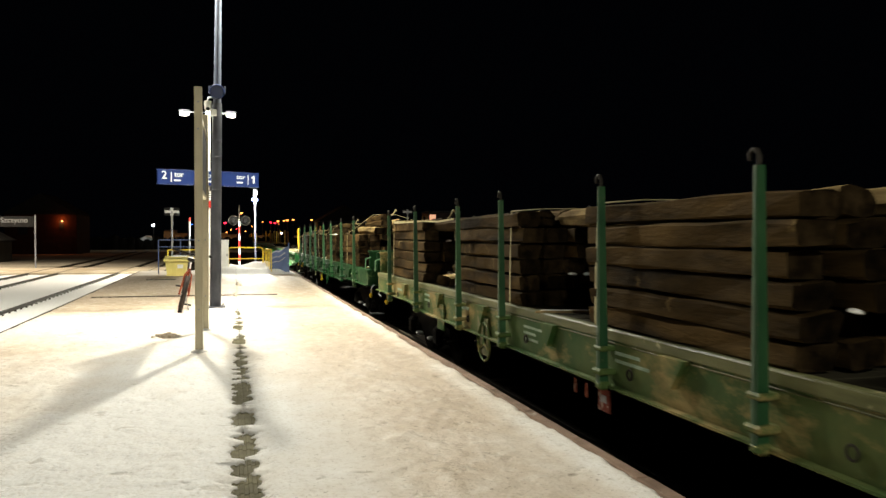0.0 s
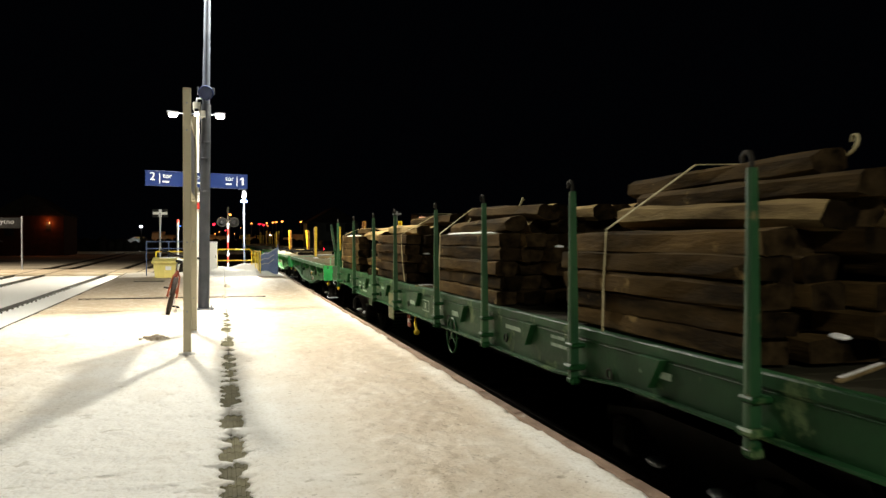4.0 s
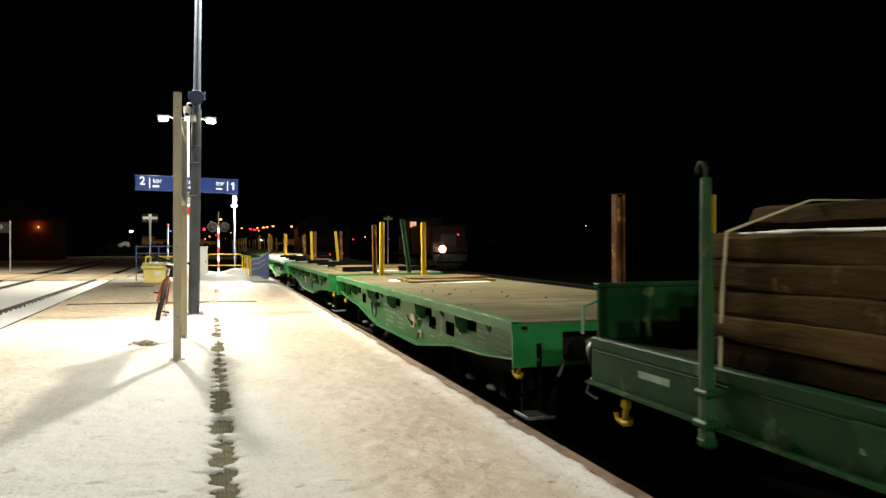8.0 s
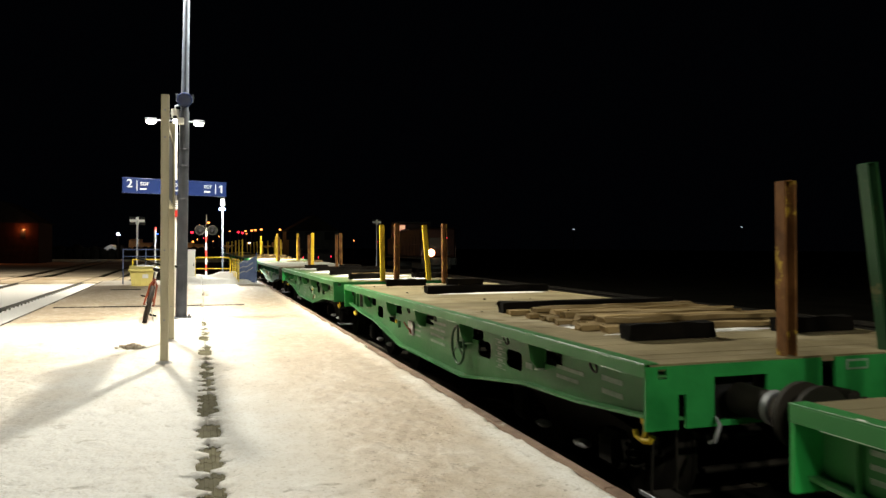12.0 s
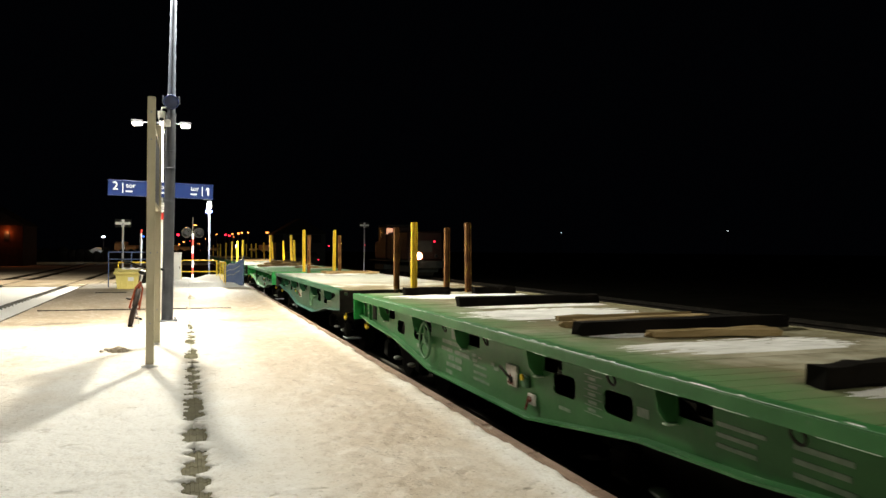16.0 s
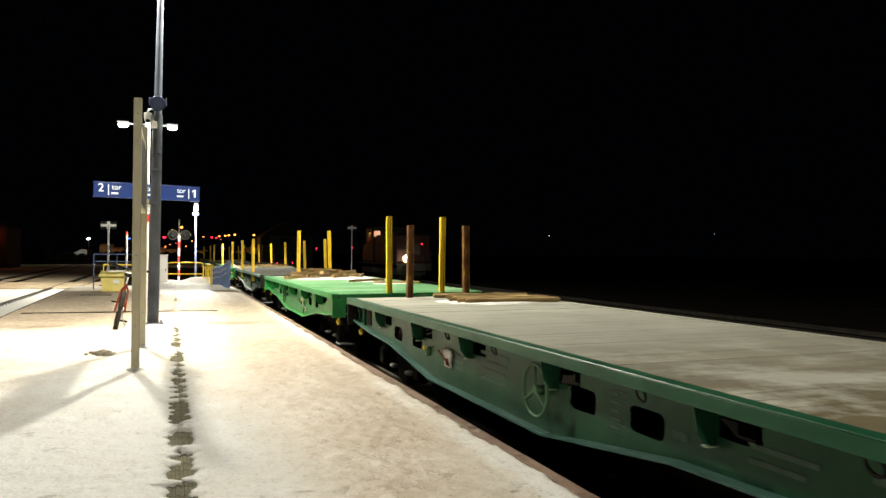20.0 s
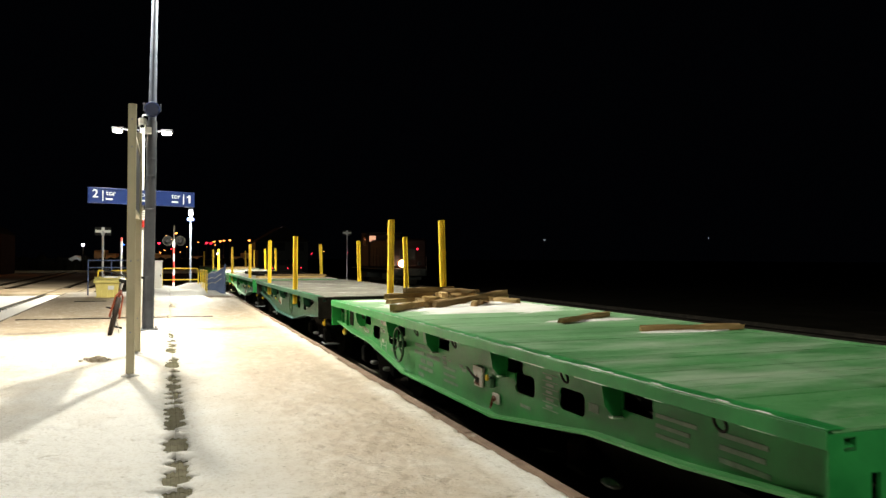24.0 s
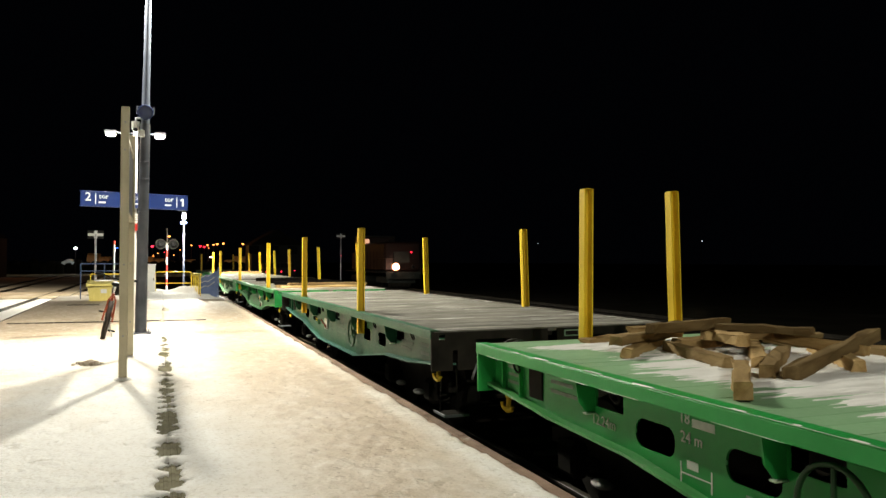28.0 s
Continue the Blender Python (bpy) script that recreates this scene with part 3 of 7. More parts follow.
RAIL_OUTLINE = [(-0.075, -0.172), (0.075, -0.172), (0.07, -0.155), (0.012, -0.13), (0.012, -0.045), (0.036, -0.032),
                (0.036, -0.006), (0.028, 0.0), (-0.028, 0.0), (-0.036, -0.006), (-0.036, -0.032), (-0.012, -0.045),
                (-0.012, -0.13), (-0.07, -0.155)]


def build_track(axis, y0, y1, sleepers_to, label, turn=0.0):
    track = empty("railway_track", axis, 0, RAIL_Z, turn)
    tagged(track, label, "railway track", "", "structure")
    for side in (-GAUGE - 0.036, GAUGE + 0.036):
        sh = Shape().prism([(x + side, z) for x, z in RAIL_OUTLINE], y0, y1, 1)
        part("rail", sh, RAIL if sleepers_to else DARK_STEEL, track)
    me = Shape().box((0, 0, -0.20), (2.5, 0.24, 0.14), None, 0.02).mesh("sleeper", SLEEPER_WOOD)
    clip = Shape().box((-GAUGE - 0.036, 0, -0.135), (0.30, 0.17, 0.045), None, 0.01)
    clip.box((GAUGE + 0.036, 0, -0.135), (0.30, 0.17, 0.045), None, 0.01)
    clip.rod((-GAUGE - 0.15, 0, -0.14), (-GAUGE - 0.15, 0, -0.06), 0.03, n=6).rod((-GAUGE + 0.08, 0, -0.14), (-GAUGE + 0.08, 0, -0.06), 0.03, n=6)
    clip.rod((GAUGE + 0.15, 0, -0.14), (GAUGE + 0.15, 0, -0.06), 0.03, n=6)
    cme = clip.mesh("rail_fastening", RAIL)
    y = y0 + 0.3
    while y < sleepers_to:
        if y > 2:
            part("sleeper", me, None, track, at=pose(0, y, 0))
            part("rail_fastening", cme, None, track, at=pose(0, y, 0))
        y += 0.65
    return track


def strip_gap(y):
    """The cleared stretch of the guide strip: its left and right edge, narrow where snow lies over it."""
    fade = 1 - 0.35 * max(0, min(1, (y - 13.0) / 4.5))
    w = 0.097 * fade if 1.2 < y < 17.2 else 0.0
    c = 0.072 + 0.01 * wave(y * 2.1, 5.0)
    sides = []
    for shift, seed in ((0.0, 1.7), (0.08, 11.7)):
        v = y + shift * wave(y * 1.3, 4.4) * 2
        bridge = wave(v * 4.3, 8.1) + 0.5 * wave(v * 1.1, 3.3)
        half = w
        if bridge > 0.30 or wave(v * 9.0, 6.6 + 3.0 * shift) > 0.33 + 0.012 * max(0.0, y - 7.0):
            half = 0.0
        else:
            half -= 0.11 * max(0.0, wave(y * 13.0, seed) - 0.05) + 0.035 * wave(y * 37.0, seed + 1.2)
        sides.append(max(0.0, half) if w > 0 else 0.0)
    return c - sides[0], c + sides[1]


def right_snow_edge(y):
    return 2.45 + 0.05 * wave(y * 0.35, 21.0) + 0.06 * wave(y * 1.7, 22.0) + 0.03 * wave(y * 6.0, 23.0) + 0.012 * wave(y * 20, 24.0)


def snow_height(x, y):
    tread = 0.013 * wave(x * 4.2, y * 3.6, 2.0) + 0.011 * wave(x * 9, y * 8, 5.0) + 0.018 * wave(x * 1.1, y * 0.9, 7.0)
    if 1.5 < y < 16:
        tread += 0.010 * wave(x * 17, y * 15, 9.0)
    heap = 0.0
    if y > 30:
        rise = max(0, min(1, (y - 32.6) / 1.4)) * max(0, min(1, (x + 0.9) / 0.4)) * max(0, min(1, (2.2 - x) / 0.3))
        heap = 0.42 * rise * max(0.0, 0.55 + 0.8 * wave(x * 1.1 + 3, y * 0.8, 4.0))
    return max(0.012, 0.040 + tread) + heap


def left_edge(y):
    return PLATFORM_LEFT + LEFT_SLOPE * y


def build_platform():
    plat = empty("platform", 0, 0, 0)
    tagged(plat, "snow-covered station platform with a reddish paved edge", "platform", "", "structure")
    sh = Shape()
    back, end = PLATFORM_BACK, PLATFORM_FAR
    sh.prism([(left_edge(back), back), (PLATFORM_RIGHT - 0.02, back), (PLATFORM_RIGHT - 0.02, end), (left_edge(end), end)], -0.8, -0.03, 2)
    part("slab", sh, CONCRETE, plat)
    ys = steps(-30, 1.5, 1.0, 1.0, 1.0)[:-1] + steps(1.5, PLATFORM_FAR, 0.030, 1.0036, 0.16)

    def left_row(y):
        a, _ = strip_gap(y)
        e = left_edge(y) - 0.09
        return [e + (a - e) * i / 90 for i in range(91)]

    def right_row(y):
        _, b = strip_gap(y)
        e = right_snow_edge(y)
        return [b + (e - b) * i / 64 for i in range(65)]

    def fall(x, y):
        a, b = strip_gap(y)
        e = right_snow_edge(y)
        gap = min(1.0, (b - a) / 0.07)
        strip = min(1.0, 0.30 + min(abs(x - a), abs(x - b)) / 0.16)
        side = min(1.0, 0.25 + (e - x if x > b else x - left_edge(y) + 0.09) / 0.06)
        return snow_height(x, y) * (1 - gap * (1 - strip)) * side

    for row, name in ((left_row, "snow_cover"), (right_row, "snow_cover")):
        sheet(name, row, ys, fall, SNOW, "trodden snow, white with brown icy patches", "stuff", 0.04)
    # ribbed guide tiles under the cleared strip
    tile = Shape()
    tile.box((0, 0, -0.025), (0.216, 0.196, 0.05), None, 0.004)
    for i in range(4):
        tile.box((-0.081 + 0.054 * i, 0, 0.003), (0.030, 0.194, 0.010), None, 0.004)
    me = tile.mesh("guide_tile", TACTILE)
    for i in range(84):
        part("guide_tile", me, None, plat, at=pose(0.072, 1.5 + 0.2 * i, 0))
    # pavers along the track edge
    paver = Shape().box((0, 0, -0.05), (0.40, 0.494, 0.10), None, 0.008).mesh("edge_paver", PAVER)
    curb = Shape().box((0, 0, -0.07), (0.10, 0.994, 0.13), None, 0.012).mesh("edge_stone", PAVER)
    y = -6.0
    while y < PLATFORM_FAR:
        part("edge_paver", paver, None, plat, at=pose(2.30, y, 0.002 * math.sin(y * 7), 0, 0, 0.3 * math.sin(y * 3)))
        y += 0.5
    y = -6.0
    while y < PLATFORM_FAR:
        part("edge_stone", curb, None, plat, at=pose(2.555, y, 0.003 + 0.003 * math.sin(y * 5)))
        y += 1.0
    sh = Shape().box((PLATFORM_RIGHT - 0.045, 3, -0.45), (0.05, 66, 0.62), None, 0.01)
    part("edge_wall", sh, CONCRETE, plat)
    def along_left(a, b, z0, z1):
        return Shape().prism([(left_edge(back) + a, back), (left_edge(back) + b, back), (left_edge(end) + b, end), (left_edge(end) + a, end)], z0, z1, 2)

    part("kerb", along_left(-0.08, 0.04, -0.13, -0.032), CONCRETE, plat)
    part("edge_joint", along_left(-0.155, -0.095, -0.125, 0.015), DARK_STEEL, plat, "dark joint along the kerb")
    # drain covers across the platform, cleared of snow
    for y, x0, x1 in ((20.75, -3.4, 1.3), (28.8, -2.95, -1.9)):
        n = int((x1 - x0) / 0.5)
        for i in range(n):
            if wave(i * 0.7, y) > -0.25:
                sh = Shape().box((x0 + 0.5 * i + 0.25, y, 0.052), (0.49, 0.035, 0.02), None, 0.006)
                part("drain_slot", sh, BLACK, plat)
    # clods of dirty snow
    for cx, cy, r in ((-0.96, 12.3, 0.085), (-0.87, 12.24, 0.07), (-0.91, 12.42, 0.06), (-1.05, 12.36, 0.055), (-1.12, 12.5, 0.04), (-0.80, 12.34, 0.035), (-1.17, 12.33, 0.03), (0.13, 25.0, 0.10), (0.03, 20.6, 0.06)):
        sh = Shape()
        sh.ball((0, 0, 0), r, r * 0.85, r * 0.85, 14, 9)
        sh.verts = [(x * (1 + 0.7 * wave(x * 14 + cx * 9, y * 14, z * 14)), y * (1 + 0.5 * wave(y * 9, x * 9 + cy, z * 7)),
                     z * (1 + 0.6 * wave(z * 9, y * 9, x * 9 + cx))) for x, y, z in sh.verts]
        ob = part("snow_clod", sh, CLOD)
        ob.location = (cx, cy, 0.05)
        tagged(ob, "brown clod of frozen slush lying on the snow", "snow clod")


# ---- things on the platform ----
def build_board_posts():
    thing = empty("notice_board", -0.44, 10.64, 0)
    tagged(thing, "tall beige steel notice board frame seen edge-on", "notice board")
    for y in (0.0, 2.42):
        sh = Shape().box((0, y, 1.75), (0.10, 0.10, 3.5), None, 0.008)
        post = part("post", sh, POST_PAINT, thing)
        sh = Shape().ball((0, y, 0.03), 0.12, 0.11, 0.06, 14, 8)
        part("snow_mound", sh, SNOW_CLEAN, post, "small mound of snow round the foot")
        for z in (0.6, 1.5, 2.95, 3.3):
            part("bolt", Shape().rod((0.0, y - 0.05, z), (0.0, y - 0.058, z), 0.012, n=8), GALVANISED, post)
    part("panel", Shape().box((0.0, 1.21, 2.66), (0.035, 2.32, 0.92), None, 0.005), MAST_PAINT, thing, "dark back of the panel")
    for z in (2.17, 3.15):
        part("rail", Shape().box((0, 1.21, z), (0.06, 2.32, 0.06), None, 0.006), POST_PAINT, thing)


def build_mast():
    thing = empty("lamp_mast", -0.385, 17.35, 0)
    tagged(thing, "tall dark grey tapered steel lamp mast with loudspeaker and camera", "lamp mast")
    lean = 0.012
    part("pole", Shape().rod((0, 0, 0.02), (4.4 * lean, 0, 4.4), 0.118, 0.098, 8, True), MAST_PAINT, thing, "dark grey lower pole")
    part("upper_pole", Shape().rod((4.4 * lean, 0, 4.4), (9.0 * lean, 0, 8.5), 0.080, 0.055, 12), MAST_UPPER, thing, "pale grey upper pole")
    base = part("base_plate", Shape().box((0, 0, 0.05), (0.42, 0.42, 0.03), None, 0.008), MAST_PAINT, thing)
    for sx, sy in product((-0.16, 0.16), repeat=2):
        part("bolt", Shape().rod((sx, sy, 0.05), (sx, sy, 0.11), 0.02, n=6), GALVANISED, base)
    part("door", Shape().box((0, -0.108, 0.9), (0.09, 0.03, 0.5), None, 0.006), MAST_PAINT, thing)
    c = 4.55 * lean
    collar = part("loudspeaker", Shape().rod((c, -0.26, 4.60), (c, -0.06, 4.60), 0.145, 0.10, 20), SIGN_BLUE, thing, "dark blue round loudspeaker")
    part("rim", Shape().ring((c, -0.26, 4.60), 0.145, 0.014, (0, 1, 0), 24, 6), SIGN_BLUE, collar)
    part("bracket", Shape().box((c, -0.1, 4.62), (0.30, 0.05, 0.05), None, 0.01).box((c - 0.16, -0.14, 4.66), (0.03, 0.05, 0.16), None, 0.006)
         .box((c + 0.16, -0.14, 4.66), (0.03, 0.05, 0.16), None, 0.006), MAST_PAINT, collar)
    cam_part = part("security_camera", Shape().rod((c - 0.19, -0.10, 4.30), (c - 0.19, -0.10, 4.42), 0.075, 0.08, 16)
                    .ball((c - 0.19, -0.10, 4.29), 0.075, 0.075, 0.075), WHITE_PAINT, thing, "white dome camera")
    part("arm", Shape().pipe([(c - 0.19, -0.1, 4.42), (c - 0.18, -0.08, 4.50), (c - 0.05, -0.02, 4.52)], 0.022), GALVANISED, cam_part)
    part("lens", Shape().ball((c - 0.19, -0.13, 4.26), 0.05, 0.05, 0.05), GLASS, cam_part, "dark lens")
    part("junction_box", Shape().box((c - 0.07, -0.11, 4.18), (0.12, 0.08, 0.14), None, 0.01), WHITE_PAINT, thing)
    for z in (2.55, 3.25, 3.6):
        part("clamp", Shape().ring((z * lean, 0, z), 0.100, 0.012, (0, 0, 1), 20, 6), MAST_PAINT, thing)
    # two long arms with flood heads at the top
    for s in (-1, 1):
        e = s * 1.45 - 0.06
        arm = part("arm", Shape().pipe([(9.0 * lean, 0, 8.2), (s * 0.6, 0, 8.36), (e, 0, 8.4)], 0.035), GALVANISED, thing)
        head = part("flood_head", Shape().box((e + 0.10, 0, 8.42), (0.62, 0.30, 0.10), None, 0.03), MAST_PAINT, arm)
        part("lens", Shape().box((e + 0.10, 0, 8.366), (0.5, 0.22, 0.006)), LAMP_WHITE, head)


def build_back_mast():
    """The next mast of the row, behind the camera."""
    thing = empty("lamp_mast", -0.385, -9.0, 0)
    tagged(thing, "tall grey steel lamp mast with two arms", "lamp mast")
    part("pole", Shape().rod((0, 0, 0.02), (0.05, 0, 4.4), 0.118, 0.098, 8, True), MAST_PAINT, thing)
    part("upper_pole", Shape().rod((0.05, 0, 4.4), (0.1, 0, 8.5), 0.080, 0.055, 12), MAST_UPPER, thing)
    for s in (-1, 1):
        e = s * 1.45 - 0.06
        arm = part("arm", Shape().pipe([(0.1, 0, 8.2), (s * 0.6, 0, 8.36), (e, 0, 8.4)], 0.035), GALVANISED, thing)
        head = part("flood_head", Shape().box((e + 0.10, 0, 8.42), (0.62, 0.30, 0.10), None, 0.03), MAST_PAINT, arm)
        part("lens", Shape().box((e + 0.10, 0, 8.366), (0.5, 0.22, 0.006)), LAMP_WHITE, head)


def build_added_mast():
    """An added, unseen mast that carries the yard's fill light: single-armed, beside the tracks left of the crossing.
    """
    thing = empty("lamp_mast", -23.9, 54.0, -0.7)
    tagged(thing, "added grey lamp mast with one arm, out of view beside the tracks", "lamp mast")
    part("pole", Shape().rod((0, 0, 0), (0, 0, 9.6), 0.11, 0.06, 12), MAST_PAINT, thing)
    arm = part("arm", Shape().pipe([(0, 0, 9.4), (0.4, 0, 9.6), (0.9, 0, 9.62)], 0.035), GALVANISED, thing)
    head = part("flood_head", Shape().box((0.95, 0, 9.60), (0.6, 0.3, 0.10), None, 0.03), MAST_PAINT, arm)
    part("lens", Shape().box((0.95, 0, 9.545), (0.5, 0.22, 0.006)), LAMP_WHITE, head)


def build_sign_pole():
    thing = empty("platform_sign", -0.60, 19.95, 0)
    tagged(thing, "white sign pole with twin lamps and a blue platform sign", "platform sign")
    part("pole", Shape().rod((0, 0, 0), (0, 0, 4.75), 0.055, 0.048, 12), WHITE_PAINT, thing)
    part("red_band", Shape().rod((0, 0, 2.28), (0, 0, 2.40), 0.064, n=12).box((0, -0.06, 2.34), (0.17, 0.02, 0.16), None, 0.004), RED_PAINT, thing)
    plate = part("notice_plate", Shape().box((0.0, -0.07, 2.56), (0.20, 0.015, 0.22), None, 0.004), WHITE_PAINT, thing)
    for i in range(3):
        part("bar", Shape().box((0, -0.08, 2.61 - 0.05 * i), (0.14, 0.006, 0.016)), MAST_PAINT, plate)
    for s in (-1, 1):
        arm = part("arm", Shape().rod((0, 0, 4.59), (s * 0.44, 0, 4.59), 0.016), MAST_PAINT, thing)
        head = part("lamp_head", Shape().box((s * 0.55, 0, 4.60), (0.27, 0.22, 0.06), None, 0.02), MAST_PAINT, arm, "small flat lamp head")
        part("lens", Shape().box((s * 0.55, -0.02, 4.54), (0.21, 0.18, 0.07), None, 0.03), LAMP_WHITE, thing, "glowing lamp lens")
    # the sign, turned a little
    m = pose(0.03, -0.12, 2.97, 0, 0, 16)
    sign = part("sign_panel", Shape().box((0, 0, 0), (2.44, 0.05, 0.33), None, 0.008), SIGN_BLUE, thing, "blue sign panel with white writing", m)
    part("frame_top", Shape().box((0, 0, 0.17), (2.46, 0.07, 0.02), None, 0.004), SIGN_BLUE, sign)
    part("frame_bottom", Shape().box((0, 0, -0.17), (2.46, 0.07, 0.02), None, 0.004), SIGN_BLUE, sign)
    for text, size, x, z in (("2", 0.27, -1.13, -0.10), ("tor", 0.165, -0.83, -0.02), ("Peron", 0.175, -0.30, -0.02),
                             ("tor", 0.165, 0.66, -0.02)):
        lettering("letters", text, size, SIGN_WHITE, sign, pose(x, -0.028, z, 90, 0, 0))
    one = Shape().prism([(1.075, -0.085), (1.115, -0.085), (1.115, 0.10), (1.082, 0.10), (1.035, 0.068), (1.035, 0.035), (1.075, 0.055)], -0.032, -0.026, 1)
    part("letters", one, SIGN_WHITE, sign)
    for x in (-0.90, 0.95):
        part("divider", Shape().box((x, -0.028, 0), (0.018, 0.006, 0.24)), SIGN_WHITE, sign)
    for x, w in ((-0.76, 0.15), (0.74, 0.15), (0.0, 0.28)):
        part("small_writing", Shape().box((x, -0.028, -0.075), (w, 0.006, 0.035)), SIGN_WHITE, sign)
    for x in (-0.2, 0.2):
        part("hanger", Shape().box((x * 0.5 + 0.03, -0.06, 2.97), (0.04, 0.10, 0.4), None, 0.006), GALVANISED, thing)


def build_bicycle():
    thing = empty("bicycle", -1.02, 16.3, 0.03)
    thing.matrix_world = pose(-1.05, 16.40, 0.035, 0, 12.8, 3.2) @ Matrix.Scale(1.08, 4)
    tagged(thing, "orange-red mountain bicycle leaning towards the lamp mast", "bicycle")
    r = 0.335
    for y, name in ((0.0, "rear_wheel"), (1.06, "front_wheel")):
        wheel = part(name, Shape().ring((0, y, r), r - 0.01, 0.040, (1, 0, 0), 30, 8), TYRE, thing, "wheel with black tyre")
        part("rim", Shape().ring((0, y, r), r - 0.04, 0.011, (1, 0, 0), 30, 6), CHROME, wheel)
        sh = Shape().rod((-0.05, y, r), (0.05, y, r), 0.025)
        for i in range(14):
            w = 2 * math.pi * i / 14
            sh.rod((0.02 * (-1) ** i, y, r), (0, y + (r - 0.04) * math.cos(w), r + (r - 0.04) * math.sin(w)), 0.0025, n=4, caps=False)
        part("spokes", sh, CHROME, wheel)
    bb, seat, head, fork = (0, 0.46, 0.29), (0, 0.30, 0.82), (0, 0.88, 0.80), (0, 0.92, 0.62)
    frame_shape = Shape().rod(bb, seat, 0.022).rod(seat, head, 0.021).rod(bb, fork, 0.025).rod(head, fork, 0.026)
    for s in (-0.05, 0.05):
        frame_shape.rod((s * 1.7, 0, r), bb, 0.016).rod((s * 1.7, 0, r), (s * 1.2, 0.20, 0.70), 0.016).rod((s * 1.2, 0.20, 0.70), (0, 0.32, 0.80), 0.016).rod(fork, (s * 1.5, 1.06, r), 0.02)
    part("frame", frame_shape, BIKE_RED, thing, "dark red frame")
    saddle = part("saddle", Shape().ball((0, 0.18, 0.99), 0.085, 0.08, 0.04).ball((0, 0.30, 0.985), 0.045, 0.12, 0.03), BLACK, thing)
    part("seat_post", Shape().rod(seat, (0, 0.26, 0.97), 0.014), CHROME, saddle)
    part("snow_dusting", Shape().ball((0, 0.22, 1.025), 0.07, 0.11, 0.012), SNOW_CLEAN, saddle)
    bars = part("handlebar", Shape().pipe([(-0.38, 0.80, 1.11), (-0.26, 0.84, 1.11), (-0.1, 0.88, 1.08), (0.1, 0.88, 1.08),
                                           (0.26, 0.84, 1.11), (0.38, 0.80, 1.11)], 0.019), DARK_STEEL, thing)
    for s in (-1, 1):
        part("grip", Shape().rod((s * 0.28, 0.835, 1.11), (s * 0.39, 0.797, 1.11), 0.024), BLACK, bars)
    part("stem", Shape().rod(head, (0, 0.88, 1.07), 0.016), CHROME, bars)
    crank = part("crank", Shape().rod((0.06, 0.46, 0.29), (0.06, 0.46, 0.13), 0.011).rod((-0.06, 0.46, 0.29), (-0.06, 0.46, 0.45), 0.011)
                 .ring((0.05, 0.46, 0.29), 0.08, 0.008, (1, 0, 0)).rod((-0.07, 0.46, 0.29), (0.07, 0.46, 0.29), 0.02), CHROME, thing)
    part("pedal", Shape().box((0.12, 0.46, 0.13), (0.13, 0.10, 0.03), None, 0.006), BLACK, crank)
    part("pedal", Shape().box((-0.12, 0.46, 0.45), (0.11, 0.08, 0.025), None, 0.006), BLACK, crank)
    part("kickstand", Shape().rod((0.05, 0.36, 0.28), (0.17, 0.30, 0.0), 0.009), CHROME, thing)


def build_grit_bin():
    thing = empty("grit_bin", -2.13, 31.9, 0.02)
    thing.matrix_world = pose(-2.13, 31.9, 0.02) @ Matrix.Scale(0.86, 4)
    tagged(thing, "pale yellow plastic grit bin with a sloping lid", "grit bin")
    sh = Shape()
    lo, hi = (0.40, 0.34), (0.48, 0.42)
    vs = [(sx * a, sy * b, z) for z, (a, b) in ((0.0, lo), (0.68, hi)) for sx, sy in ((-1, -1), (1, -1), (1, 1), (-1, 1))]
    sh.add(vs, [(3, 2, 1, 0), (4, 5, 6, 7), (0, 1, 5, 4), (1, 2, 6, 5), (2, 3, 7, 6), (3, 0, 4, 7)])
    body = part("body", sh, BIN_YELLOW, thing)
    for x in (-0.24, 0.0, 0.24):
        part("rib", Shape().box((x, -0.40, 0.2), (0.05, 0.04, 0.3), pose(0, 0, 0, -6, 0, 0), 0.008), BIN_YELLOW, body)
    lid = part("lid", Shape().prism([(-0.50, 0.66), (0.47, 0.66), (0.47, 0.86), (0.25, 0.92), (-0.50, 0.76)], -0.53, 0.53, 0), BIN_YELLOW, thing)
    part("rim", Shape().box((0, -0.505, 0.70), (1.10, 0.03, 0.06), None, 0.01), BIN_YELLOW, lid)
    part("sticker", Shape().box((0.16, -0.405, 0.46), (0.24, 0.012, 0.19), pose(0, 0, 0, -6, 0, 0), 0.002), SIGN_WHITE, body, "white sticker")
    part("base", Shape().box((0, 0, 0.02), (0.95, 0.8, 0.05), None, 0.01), BIN_YELLOW, thing)
    part("snow_cap", Shape().ball((0.1, 0.2, 0.89), 0.42, 0.25, 0.05), SNOW_CLEAN, thing, "thin cap of snow")


def railing(name, points, height, material, label, mid=0.45, posts=None, r=0.024):
    """A tube railing along points on the ground."""
    thing = empty(name, *points[0])
    tagged(thing, label, "railing")
    o = Vector(points[0])
    pts = [Vector(p) - o for p in points]
    up = Vector((0, 0, height))
    part("top_rail", Shape().pipe([p + up for p in pts], r), material, thing)
    part("mid_rail", Shape().pipe([p + up * mid for p in pts], r * 0.85), material, thing)
    for i, p in enumerate(pts):
        part("post", Shape().rod(p, p + up, r), material, thing)
    return thing


